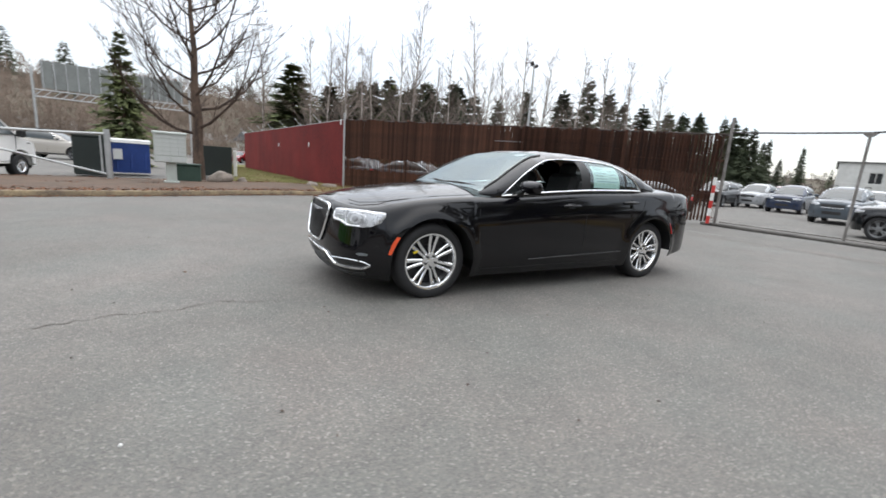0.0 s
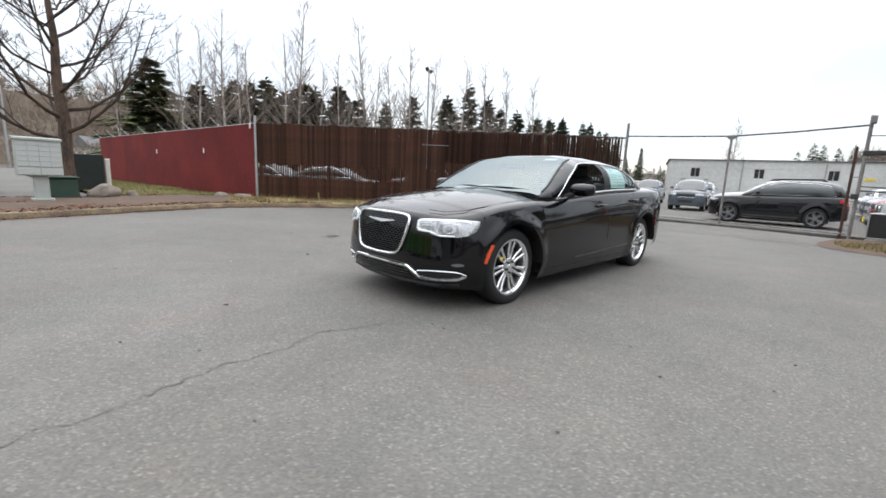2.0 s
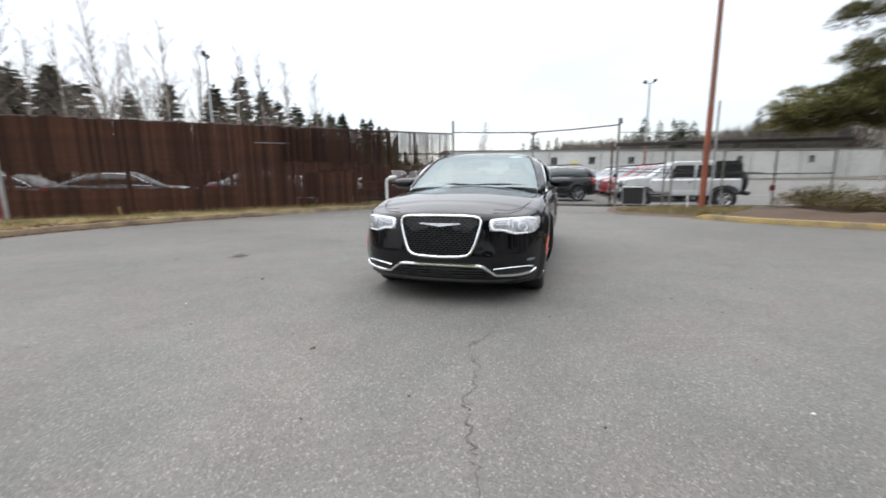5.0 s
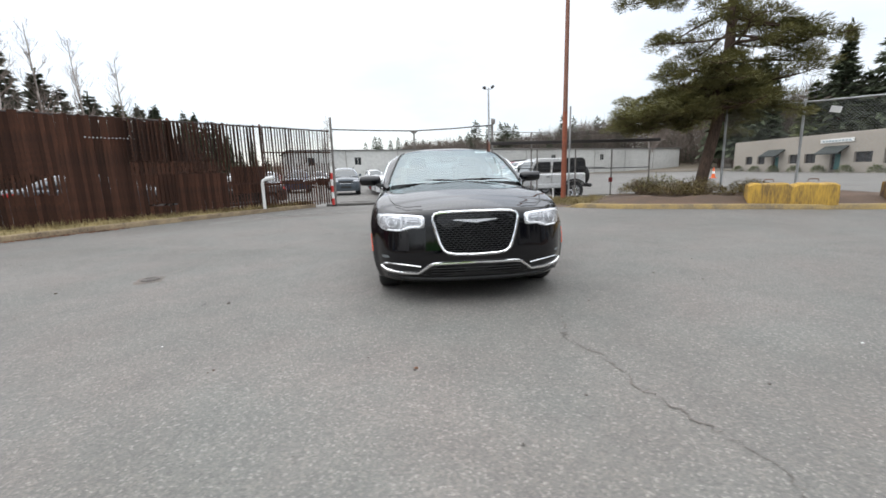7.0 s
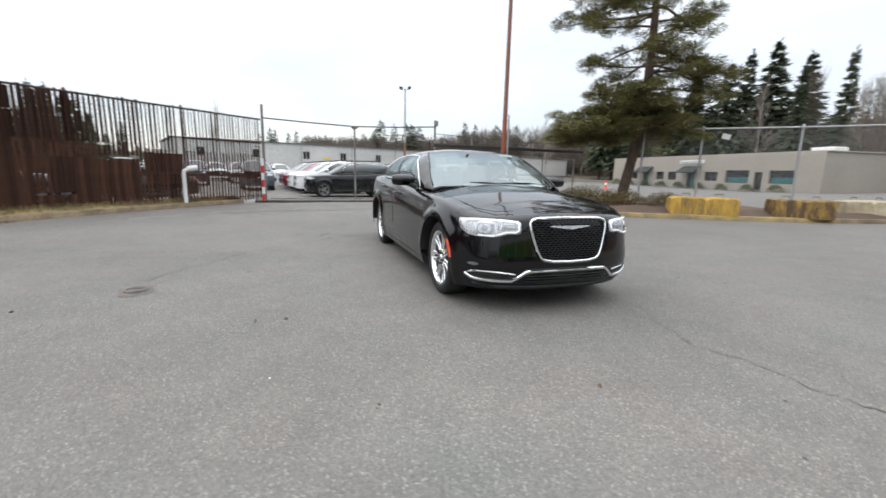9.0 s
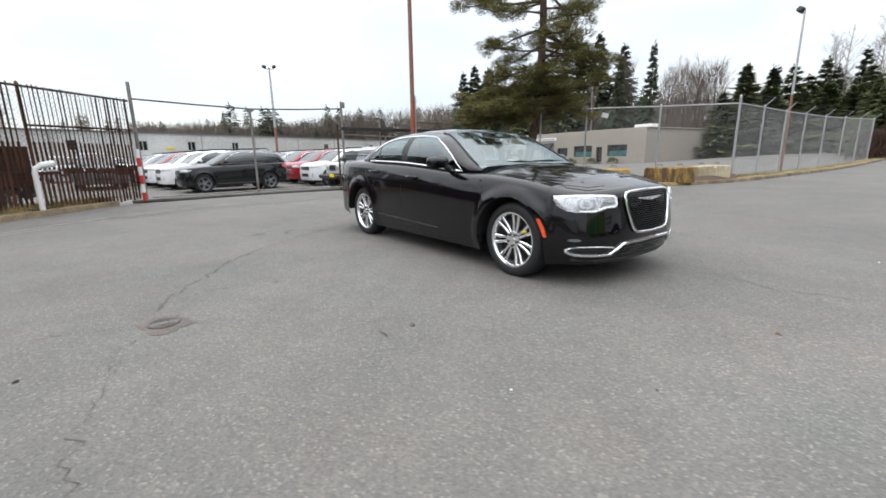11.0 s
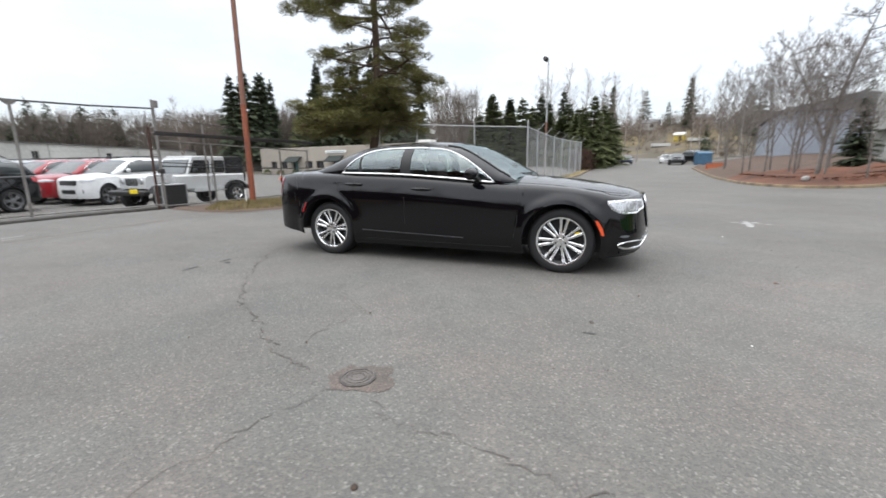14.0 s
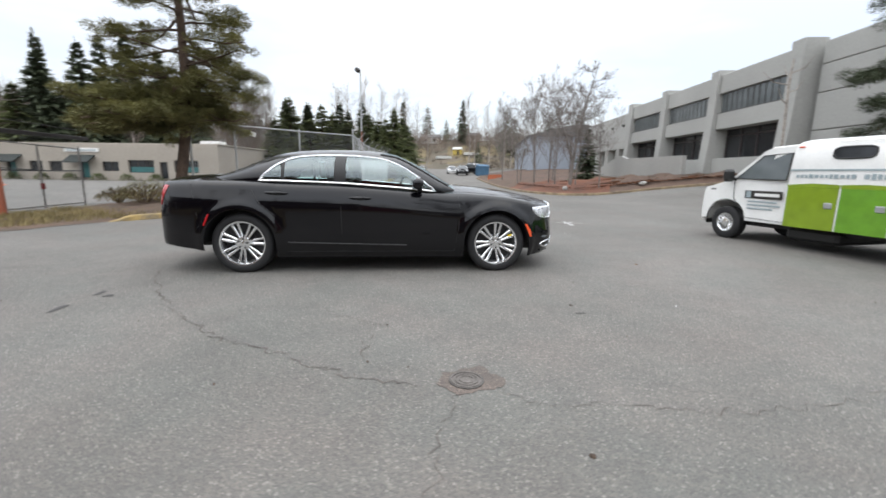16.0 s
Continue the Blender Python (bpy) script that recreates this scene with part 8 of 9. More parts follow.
def clump(g, c, rx, rz, n, ln=(0.09, 0.19), lean=None):
    """A flat cushion of needle sprays that point along its bough, thickest near its upper skin."""
    lean = lean or Vector((0, 0, 0))
    for _ in range(n):
        v = Vector((r.gauss(0, 1), r.gauss(0, 1), r.gauss(0.25, 1))).normalized()
        q = r.random() ** 0.42
        p = c + Vector((v.x * rx * q, v.y * rx * q, v.z * rz * q))
        d = lean * 0.8 + Vector((v.x * 0.75 + r.gauss(0, 0.35), v.y * 0.75 + r.gauss(0, 0.35), 0.35 * v.z + r.uniform(-0.22, 0.5)))
        d = d.normalized() * r.uniform(*ln)
        e = d.cross(Vector((r.gauss(0, 0.5), r.gauss(0, 0.5), 1))).normalized() * r.uniform(0.008, 0.015)
        k = len(g.v)
        g.v += [tuple(p - e), tuple(p + e), tuple(p + d)]
        g.f.append((k, k + 1, k + 2))


def bough(z, a, ln, up, inner, count, rad, dens, top=0.0, at=None):
    """One limb from the trunk with its side shoots and cushions."""
    b = (at or trunk_at)(z)
    dd = Vector((math.cos(a), math.sin(a), up)).normalized()
    pts, q = [b], b.copy()
    for k in range(6):
        dd = (dd + Vector((r.gauss(0, 0.12), r.gauss(0, 0.12), r.gauss(0.0, 0.06) + (0.07 if k > 3 else -0.04)))).normalized()
        q = q + dd * ln / 6
        pts.append(q.copy())
    limbs.tube(pts, [0.052 * (1 - 0.8 * k / 6) * (ln / 3) ** 0.5 for k in range(7)], 6, caps=False)
    side = dd.cross(Vector((0, 0, 1))).normalized()
    for k in range(count):
        t = min(0.995, inner + (1 - inner) * (k + r.random()) / count)
        i = min(5, int(t * 6))
        c = pts[i].lerp(pts[i + 1], t * 6 - i)
        c2 = c + side * r.gauss(0, 0.42) * (1.3 - 0.6 * t) + Vector((0, 0, r.uniform(-0.08, 0.22) + top))
        limbs.tube([c, c.lerp(c2, 0.6), c2], [0.016, 0.011, 0.006], 4, caps=False)
        w = rad * r.uniform(0.65, 1.2)
        clump(tufts, c2, w, w * r.uniform(0.45, 0.68), int(dens * w * w * 2100), lean=dd)


BOUGHS = []
for k in range(26):  # low dense skirt in uneven layers
    BOUGHS.append((2.5 + 1.7 * r.random(), k * 2.4 + r.uniform(-0.3, 0.3), r.uniform(1.1, 2.5), r.uniform(-0.16, 0.08), 0.15, 14, 0.27, 1.3))
for k in range(9):  # the skirt reaches furthest to one side
    BOUGHS.append((2.5 + 0.12 * k, math.radians(r.uniform(-150, -105)), r.uniform(2.6, 3.7), r.uniform(-0.06, 0.05), 0.2, 20, 0.29, 1.3))
for k in range(36):  # open upper limbs with bare inner wood
    z = 4.9 + 6.3 * k / 35
    BOUGHS.append((z, k * 2.399 + 0.5, r.uniform(1.7, 3.6) * (1.1 - 0.05 * (z - 4.8)), r.uniform(-0.16, 0.22), 0.40, 12, 0.27, 1.2))
for k in range(5):
    BOUGHS.append((4.1 + 0.2 * k, k * 2.4 + 1.0, r.uniform(1.9, 2.8), r.uniform(-0.05, 0.12), 0.4, 11, 0.28, 1.15))
for k in range(5):
    BOUGHS.append((4.7 + 0.25 * k, math.radians(35 + 14 * k), r.uniform(2.2, 2.9), r.uniform(-0.22, -0.05), 0.5, 9, 0.28, 1.15))
for k in range(4):  # heavy lobes high on the open side
    BOUGHS.append((6.6 + 0.75 * k, math.radians(-142 + r.uniform(-28, 28)), r.uniform(2.9, 3.7) * (1.06 - 0.03 * k), r.uniform(-0.14, 0.06), 0.45, 15, 0.30, 1.3))
for row in BOUGHS:
    bough(*row)
clump(tufts, Vector((0.4, 0.4, 11.6)), 0.8, 0.9, 600)
pine = thing("pine_tree", "big pine with a bent trunk and cushions of olive-green needles", "tree", pose(-7.45, 9.25, 0.12))
part("trunk", trunk, M["bark"], pine, sharp=60)
part("bough_frame", limbs, M["bark"], pine, sharp=60)
part("needle_canopy", tufts, M["needle"], pine, sharp=0)

# dark pine at the office drive
r = random.Random(31)
limbs, tufts = Geo(), Geo()
for k in range(38):
    bough(3.4 + 7.9 * k / 37, k * 2.4, r.uniform(2.4, 3.6) * (1.15 - 0.022 * k), r.uniform(-0.32, 0.0), 0.2, 18, 0.40, 1.0, 0.0, lambda z: Vector((0, 0, z)))
dp = thing("pine_tree", "dark spreading pine beside the office drive", "tree", pose(17.9, 6.3, height(17.9, 6.3)))
part("trunk", Geo().tube([(0, 0, -0.3), (0.05, 0, 4), (0, 0, 12)], [0.24, 0.2, 0.04], 10), M["bark"], dp, sharp=60)
part("bough_frame", limbs, M["bark"], dp, sharp=60)
part("needle_canopy", tufts, M["fir"], dp, sharp=0)


# shrubs on the bank
def shrub(x, y, z, rad, hgt, n, mat, seed, label):
    r = random.Random(seed)
    t = thing("shrub", label, "shrub", pose(x, y, z))
    st, fo = Geo(), Geo()
    for _ in range(26):
        a, q = r.uniform(0, 6.28), r.random() ** 0.5 * rad
        tip = Vector((math.cos(a) * q, math.sin(a) * q, hgt * (1 - 0.5 * (q / rad) ** 2) * r.uniform(0.7, 1.1)))
        st.tube([tip * 0.1 + Vector((0, 0, -0.1)), tip * 0.6 + Vector((0, 0, 0.05)), tip], [0.012, 0.008, 0.003], 4, caps=False)
    for _ in range(n):
        a, q = r.uniform(0, 6.28), r.random() ** 0.5 * rad
        zz = hgt * (1 - 0.7 * (q / rad) ** 2) * r.random() ** 0.5
        p = Vector((math.cos(a) * q, math.sin(a) * q, zz))
        ln = r.uniform(0.035, 0.08)
        kite(fo, p, Vector((r.gauss(0, 1), r.gauss(0, 1), r.uniform(-0.2, 1))), Vector((0, 0, 1)), ln, ln * 0.45)
    part("twig_mass", st, M["bark"], t, sharp=60)
    part("foliage", fo, M[mat], t, sharp=0)


for i, (x, y, rad, hgt, mat) in enumerate([(-7.4, 7.3, 0.8, 0.60, "shrub"), (-6.4, 7.7, 0.75, 0.52, "shrub"), (-7.8, 8.1, 0.8, 0.7, "needle"), (-5.9, 8.2, 0.75, 0.5, "shrub"), (-6.6, 8.6, 0.8, 0.6, "shrub"), (-8.5, 7.9, 0.6, 0.45, "shrub"),
                                           (-5.3, 9.4, 0.6, 0.4, "shrub"), (-5.9, 9.8, 0.7, 0.5, "shrub")]):
    shrub(x, y, 0.22, rad, hgt, 1700, mat, 200 + i, "low tangled brown shrub on the bank" if mat == "shrub" else "low green-brown shrub on the bank")

# far woods round the yard: firs and bare crowns joined
def by_warehouse(x, y):
    """Whether a place lies before or inside the long warehouse."""
    u, v = -0.325 * (x + 63.5) + 0.946 * (y + 18.5), 0.946 * (x + 63.5) + 0.325 * (y + 18.5)
    return -4 < u < 94 and v > -19


r = random.Random(55)
wood, brush, pale = Geo(), Geo(), Geo()
proto = [conifer(10, 2.4, 360, 300 + k, 0.04, 0.35, 1.5)[1] for k in range(4)]
pv = [np.array(p.v) for p in proto]
for n_ in range(530):
    a = r.uniform(0, 2 * math.pi) if n_ < 360 else r.uniform(math.radians(116), math.radians(172)) if n_ < 470 else r.uniform(math.radians(112), math.radians(137))
    d = r.uniform(112, 205) if n_ < 360 else r.uniform(98, 135) if n_ < 470 else r.uniform(86, 104)
    x, y = d * math.cos(a), d * math.sin(a)
    if (-4 < x < 12 and 0 < y < 95) or (x > 40 and abs(y) < 60) or by_warehouse(x, y):
        continue
    if math.sin(a) < -0.74 and r.random() < 0.88 or math.radians(62) < a < math.radians(100) and r.random() < 0.7:
        continue
    k = r.randrange(4)
    sc = r.uniform(0.6, 1.5)
    if 186 < math.degrees(a) % 360 < 209:
        sc *= 0.5
    wd_ = sc * r.uniform(1.0, 1.5)
    q = pv[k] * np.array([wd_, wd_, sc]) + np.array([x, y, height(x, y) - 0.5])
    wood.add([tuple(p) for p in q.tolist()], proto[k].f)
tagged(new("far_firs", to_mesh("far_firs", wood, M["fir"], 0)), "distant dark firs on the hills", "woods", kind="stuff")


def twigs(g, x, y, z, hh, wid, n, thick):
    """A bare crown: fine shoots that fan upwards."""
    for _ in range(n):
        b, q, up = r.uniform(0, 6.28), r.random() ** 0.5, r.random() ** 0.8
        w = wid * (1 - 0.6 * up)
        p = Vector((x + math.cos(b) * q * w, y + math.sin(b) * q * w, z - 0.5 + hh * up * 0.86))
        d = Vector((math.cos(b) * 0.30 + r.gauss(0, 0.2), math.sin(b) * 0.30 + r.gauss(0, 0.2), 1.0)).normalized() * (hh * r.uniform(0.09, 0.22))
        e = Vector((r.gauss(0, 1), r.gauss(0, 1), 0)).normalized() * (thick * r.uniform(0.6, 1.3))
        k = len(g.v)
        g.v += [tuple(p - e), tuple(p + e), tuple(p + d)]
        g.f.append((k, k + 1, k + 2))


for n_ in range(9600):
    a = r.uniform(0, 2 * math.pi) if n_ < 5900 else r.uniform(math.radians(116), math.radians(180)) if n_ > 7600 else r.uniform(math.radians(-132), math.radians(-58))
    d = r.uniform(88, 200) if n_ < 5900 else r.uniform(98, 140) if n_ > 7600 else r.uniform(74, 140)
    x, y = d * math.cos(a), d * math.sin(a)
    if (-4 < x < 14 and 0 < y < 98) or (x > 40 and abs(y) < 60) or by_warehouse(x, y):
        continue
    z, hh = height(x, y), r.uniform(6, 11.5) if n_ < 5900 else r.uniform(9, 13.5) if n_ > 7600 else r.uniform(4, 8)
    if math.sin(a) < -0.6:
        hh *= 0.62
    if math.radians(58) < a < math.radians(104):  # the road runs out between open slopes
        if d < 148:
            continue
        hh *= 0.55
    turn_ = math.degrees(a)
    if 116 < turn_ < 140 and n_ > 7600:  # tall bare wood behind the tan building
        hh *= table(turn_, [(116, 1.0), (124, 1.2), (132, 1.38), (138, 1.2), (140, 1.15)])
    if 140 < turn_ < 220:  # the wood sinks behind the warehouse and the yard
        hh *= table(turn_, [(140, 1.18), (152, 1.15), (157, 1.05), (163, 0.85), (180, 0.78), (190, 0.5), (196, 0.3), (209, 0.3), (216, 0.8), (220, 0.8)])
    far_ = n_ < 5900
    twigs(pale if math.sin(a) < -0.55 or abs(math.cos(a)) < 0.3 else brush, x, y, z, hh, hh * 0.30, 46 if far_ else 74, 0.085 if far_ else 0.06)
for n_ in range(1500):  # low woods on the slope at the end of the road
    a, d = math.radians(r.uniform(58, 104)), r.uniform(98, 182)
    x, y = d * math.cos(a), d * math.sin(a)
    if -6 < x < 21 and (d < 112 or d < 147 and r.random() < 1.15 - (d - 112) / 40):
        continue
    hh = r.uniform(2.2, 4.6) * (0.5 if d < 147 else 1)
    twigs(brush, x, y, height(x, y), hh, hh * 0.42, 60, 0.07)
tagged(new("pale_brush", to_mesh("pale_brush", pale, M["pale_brush"], 0)), "distant leafless woods on the hillside, lightened for haze", "woods", kind="stuff")
tagged(new("far_brush", to_mesh("far_brush", brush, M["far_brush"], 0)), "distant bare brown woods on the hills", "woods", kind="stuff")
# thicket behind the slatted fence, falling away towards the gate
thick_ = Geo()
line = [(-17, -31, 5.0), (-22.5, -26, 5.6), (-25.2, -21.7, 5.6), (-26.5, -19.6, 5.7), (-27.5, -17.7, 5.3), (-27.9, -16.9, 4.2), (-28.3, -16.0, 3.5), (-28.6, -15.2, 2.4)]
for p, q in zip(line, line[1:]):
    for k in range(int(16 * math.hypot(q[0] - p[0], q[1] - p[1]))):
        t = r.random()
        hh = lerp(p[2], q[2], t) * r.uniform(0.75, 1.04)
        twigs(thick_, lerp(p[0], q[0], t) + r.gauss(0, 0.6), lerp(p[1], q[1], t) + r.gauss(0, 0.4), 0.2, hh, 0.7, 90, 0.035)
tagged(new("thicket", to_mesh("thicket", thick_, M["thicket"], 0)), "dense dark brown thicket behind the slatted fence", "thicket", kind="stuff")
hedge_ = Geo()
for k in range(420):
    t = r.random()
    twigs(hedge_, lerp(-2.0, 0.3, t) + r.gauss(0, 0.35), lerp(40.2, 69, t), height(-1, lerp(40.2, 69, t)) + 0.3, r.uniform(2.0, 2.7), 0.55, 60, 0.03)
tagged(new("road_hedge", to_mesh("road_hedge", hedge_, M["thicket"], 0)), "brown leafless hedge along the road", "hedge", kind="stuff")
# tall bare trees with brown upright crowns beyond the enclosure
for i, (x, y, top) in enumerate([(-26.0, 59.6, 13.0), (-24.2, 60.5, 13.6), (-22.4, 60.0, 12.8), (-20.7, 61.2, 13.2), (-23.2, 63.0, 12.4), (-44.6, 80.5, 21.0)]):
    pg_ = Geo()
    twigs(pg_, 0, 0, 1.5, (top - 1.0), 2.0 if i < 5 else 2.6, 900, 0.022)
    tree_thing("bare_tree", "tall bare tree with a dense brown upright crown", Geo().tube([(0, 0, -0.3), (0.1, 0, top * 0.5), (0, 0.1, top * 0.9)], [0.17, 0.10, 0.02], 7), pg_, ("bark", "far_brush"), pose(x, y, height(x, y)))
# rough land outside the yard
g = Geo()
rads = [76, 84, 92, 100, 110, 125, 140, 158, 178, 205, 240, 300, 420, 700, 1390]
rows = [[(q * math.cos(2 * math.pi * k / 120), q * math.sin(2 * math.pi * k / 120), height(q * math.cos(2 * math.pi * k / 120), q * math.sin(2 * math.pi * k / 120)) + 0.06) for k in range(120)] for q in rads]
for i in range(len(rads) - 1):
    for k in range(120):
        q = [rows[i][k], rows[i][(k + 1) % 120], rows[i + 1][(k + 1) % 120], rows[i + 1][k]]
        cx, cy = sum(p[0] for p in q) / 4, sum(p[1] for p in q) / 4
        if -3 < cx < 10 and 0 < cy < 92:
            continue
        g.add(q, [(0, 1, 2, 3)])
setting("field", g, M["field"], "rough brown winter land beyond the yard", "field", sharp=0, fix=False)
rows = [[(lerp(-14, 34, k / 24) * y / 110, y, height(lerp(-14, 34, k / 24) * y / 110, y) + 0.10) for k in range(25)] for y in [90 + 3 * j for j in range(24)]]
setting("hillside", Geo().grid(rows), M["hill_grass"], "tan dry grass slope at the end of the road", "hillside", sharp=80, fix=True)
rows = []
for j in range(25):
    y = 72 + 2.1 * j
    x0, x1 = table(y, [(72, -2.2), (90, 0.5), (123, 4.6)]), table(y, [(72, 9.6), (90, 10.4), (123, 13.0)])
    rows.append([(lerp(x0, x1, k / 5), y, height(lerp(x0, x1, k / 5), y) + lerp(0.004, 0.15, min(1, j / 6))) for k in range(6)])
setting("road", Geo().grid(rows), M["asphalt"], "grey asphalt road climbing to the hill", "road", sharp=80, fix=True)

# ---- mulch island ----
KERB_M = [(9.0, 46), (8.5, 35), (8.1, 26), (8.1, 20.5), (9.3, 17.5), (12.2, 17.8), (14, 17.9), (15.8, 17.1), (18.5, 15.2)]
BACK_M = [(11.6, 46), (13.2, 36), (14.6, 31), (15.6, 29), (16.2, 28), (16.8, 27.0), (17.6, 25), (18.3, 22), (19.2, 17)]
kerb("kerb_3", KERB_M, "kerb", "worn concrete kerb round the mulch bed")
rows = []
for k in range(16):
    y = 27.0 + 2.2 * k
    x0 = table(y, [(q[1], q[0]) for q in BACK_M[:5][::-1]]) - 0.3
    rows.append([(lerp(x0, 19.6 + 0.112 * (y - 15), j / 8), y, height(lerp(x0, 19.6 + 0.112 * (y - 15), j / 8), y) + 0.10 + 0.06 * noise.noise(Vector((j, y, 0)))) for j in range(9)])
setting("bank", Geo().grid(rows), M["red_earth"], "bank of dark red-brown earth before the office", "bank", sharp=80, fix=True)
verge("verge_7", KERB_M, BACK_M, 0, 2, "earth", "strip of brown earth along the road", 0.2)
verge("verge_5", KERB_M, BACK_M, 2, 5, "mulch", "planting bed of red-brown bark mulch", 0.34)
verge("verge_6", KERB_M, BACK_M, 5, 8, "red_earth", "rough dark red-brown bed before the office", 0.34)
leaves("bed_litter", along(KERB_M, BACK_M, 5, 8, 0.12, 0.85, 0.40), 4200, "litter", "brown leaves and bark scraps on the rough bed", (0.04, 0.11), 22)
blades("bed_weeds", along(KERB_M, BACK_M, 4, 8, 0.3, 0.85, 0.32), 1800, "shrub", "brown weeds on the rough bed", (0.08, 0.3), 23)
leaves("mulch_chips", along(KERB_M, BACK_M, 2, 5, 0.12, 0.85, 0.38), 3500, "mulch", "loose bark chips on the bed", (0.04, 0.10), 21)


def boulder(x, y, z, s, seed, label, mat="stone"):
    bm = bmesh.new()
    bmesh.ops.create_icosphere(bm, subdivisions=3, radius=1.0)
    for v in bm.verts:
        n = noise.noise(v.co * 1.1 + Vector((seed * 3.1, 0, 0))) * 0.35 + noise.noise(v.co * 3.0 + Vector((seed, 5, 0))) * 0.10
        v.co *= 1 + n
        v.co.x *= s[0]
        v.co.y *= s[1]
        v.co.z = v.co.z * s[2]
    g = Geo().add([tuple(v.co) for v in bm.verts], [tuple(v.index for v in f.verts) for f in bm.faces])
    bm.free()
    o = new("boulder", to_mesh("boulder", g, M[mat], 40))
    o.matrix_basis = pose(x, y, z, 0, 0, seed * 50)
    tagged(o, label, "boulder")


boulder(3.05, -13.2, 0.26, (0.42, 0.34, 0.27), 1, "large rough brown boulder on the verge")
boulder(-0.15, -12.9, 0.18, (0.26, 0.2, 0.13), 2, "grey rock beside the red fence")
boulder(-0.75, -12.6, 0.17, (0.34, 0.2, 0.11), 3, "flat dark rock at the fence corner")
boulder(2.3, -13.6, 0.16, (0.16, 0.14, 0.16), 4, "small dark rock on the verge")
boulder(9.9, 18.8, 0.36, (0.2, 0.16, 0.13), 5, "pale rock on the mulch bed", "concrete")
boulder(14.6, 18.5, 0.72, (0.22, 0.16, 0.12), 6, "pale rock near the drive kerb", "concrete")
st = new("stake", to_mesh("stake", Geo().box((0, 0, 0.14), (0.05, 0.05, 0.32), 0.006), M["dry_grass"]))
st.matrix_basis = pose(-2.75, -10.75, 0.12, 6, 4, 0)
tagged(st, "short pale wooden stake in the dry grass", "stake")

# ---- office block ----
OA, OB = Vector((20.12, 14.25, 0)), Vector((22.32, 33.9, 0))
od = (OB - OA).normalized()
oang = math.degrees(math.atan2(od.y, od.x))
# local: u along the front, v out towards the road
office = thing("office_building", "two-storey pale concrete office block with tall fins and dark windows", "building", pose(OA.x, OA.y, 0.95, 0, 0, oang))
PITCH, TOP = (OB - OA).length / 3, 6.55


g = Geo().box((12.5, -7.2, 3.0), (48, 12.0, 6.3), 0.02)
part("core", g, M["pale_concrete"], office, "plain concrete walls behind the front")
# blank end wall with grooves, and the low wing with doors
for i, (z0, z1) in enumerate(((-1.2, 2.45), (2.49, 4.2), (4.24, 5.5), (5.54, TOP))):
    part("wall_panel", Geo().box((-5.9, -0.5, (z0 + z1) / 2), (10.4, 1.0, z1 - z0), 0.02), M["pale_concrete"], office)
W0 = 3 * PITCH
part("wing_wall", Geo().box((W0 + 7.6, -0.6, 4.6), (14.2, 1.2, 3.4), 0.02), M["pale_concrete"], office)
part("wing_band", Geo().box((W0 + 7.6, -0.02, 3.6), (14.0, 0.06, 0.12)), M["concrete"], office)
for k in range(5):
    part("wing_pier", Geo().box((W0 + 0.9 + 3.3 * k, -0.6, 1.0), (0.7, 1.2, 4.2), 0.02), M["pale_concrete"], office)
for k in range(4):
    d = part("tall_door", Geo().box((W0 + 2.55 + 3.3 * k, -0.85, 0.9), (2.6, 0.1, 4.0), 0.01), M["door_grey"], office, "tall pale grey door")
    g = Geo()
    for j in range(5):
        g.box((W0 + 2.55 + 3.3 * k, -0.79, -0.4 + 0.7 * j), (2.5, 0.02, 0.03))
    part("door_relief", g, M["concrete"], d)
for k in range(4):
    u = k * PITCH
    rows = []
    for z, dep in ((-1.2, 1.15), (0.5, 1.0), (2.5, 0.85), (4.5, 0.75), (6.82, 0.7)):
        rows.append([(u - 0.42, -0.4, z), (u - 0.40, dep, z), (u + 0.40, dep, z), (u + 0.42, -0.4, z)])
    g = Geo().grid(rows, closed=True)
    g.f += [(0, 1, 2, 3), (19, 18, 17, 16)]
    part("fin", g, M["pale_concrete"], office, "tall concrete fin", sharp=25, fix=True)
for k in range(3):
    u0, u1 = k * PITCH + 0.44, (k + 1) * PITCH - 0.44
    um, w = (u0 + u1) / 2, u1 - u0
    part("parapet", Geo().box((um, 0.05, 5.94), (w, 1.0, 1.12), 0.02), M["pale_concrete"], office)
    part("spandrel", Geo().box((um, 0.05, 3.68), (w, 1.0, 1.0), 0.02), M["pale_concrete"], office)
    part("base_wall", Geo().box((um, 0.05, 0.10), (w, 1.0, 2.5), 0.02), M["pale_concrete"], office)
    win = part("upper_window", Geo().prism([(-0.30, 4.19), (0.30, 4.19), (0.34, 5.37), (-0.30, 5.37)], u0, u1, "x"), M["window_grey"], office, "long grey window band", fix=True)
    for j in range(1, 12):
        x = lerp(u0, u1, j / 12)
        part("mullion", Geo().tube([(x, 0.31, 4.20), (x, 0.35, 5.36)], 0.022, 4), M["dark_steel"], win, sharp=0)
    part("window_sill", Geo().box((um, 0.50, 4.17), (w, 0.10, 0.06), 0.01), M["dark_steel"], win)
    low = part("lower_window", Geo().box((um, -0.30, 2.25), (w, 0.06, 1.86)), M["window_dark"], office, "deep dark ground-floor window")
    for j in range(0, 5):
        x = lerp(u0 + 0.05, u1 - 0.05, j / 4)
        part("frame_bar", Geo().box((x, -0.25, 2.25), (0.07, 0.1, 1.86), 0.01), M["bronze"], low)
    part("transom", Geo().box((um, -0.25, 2.75), (w, 0.08, 0.07)), M["bronze"], low)
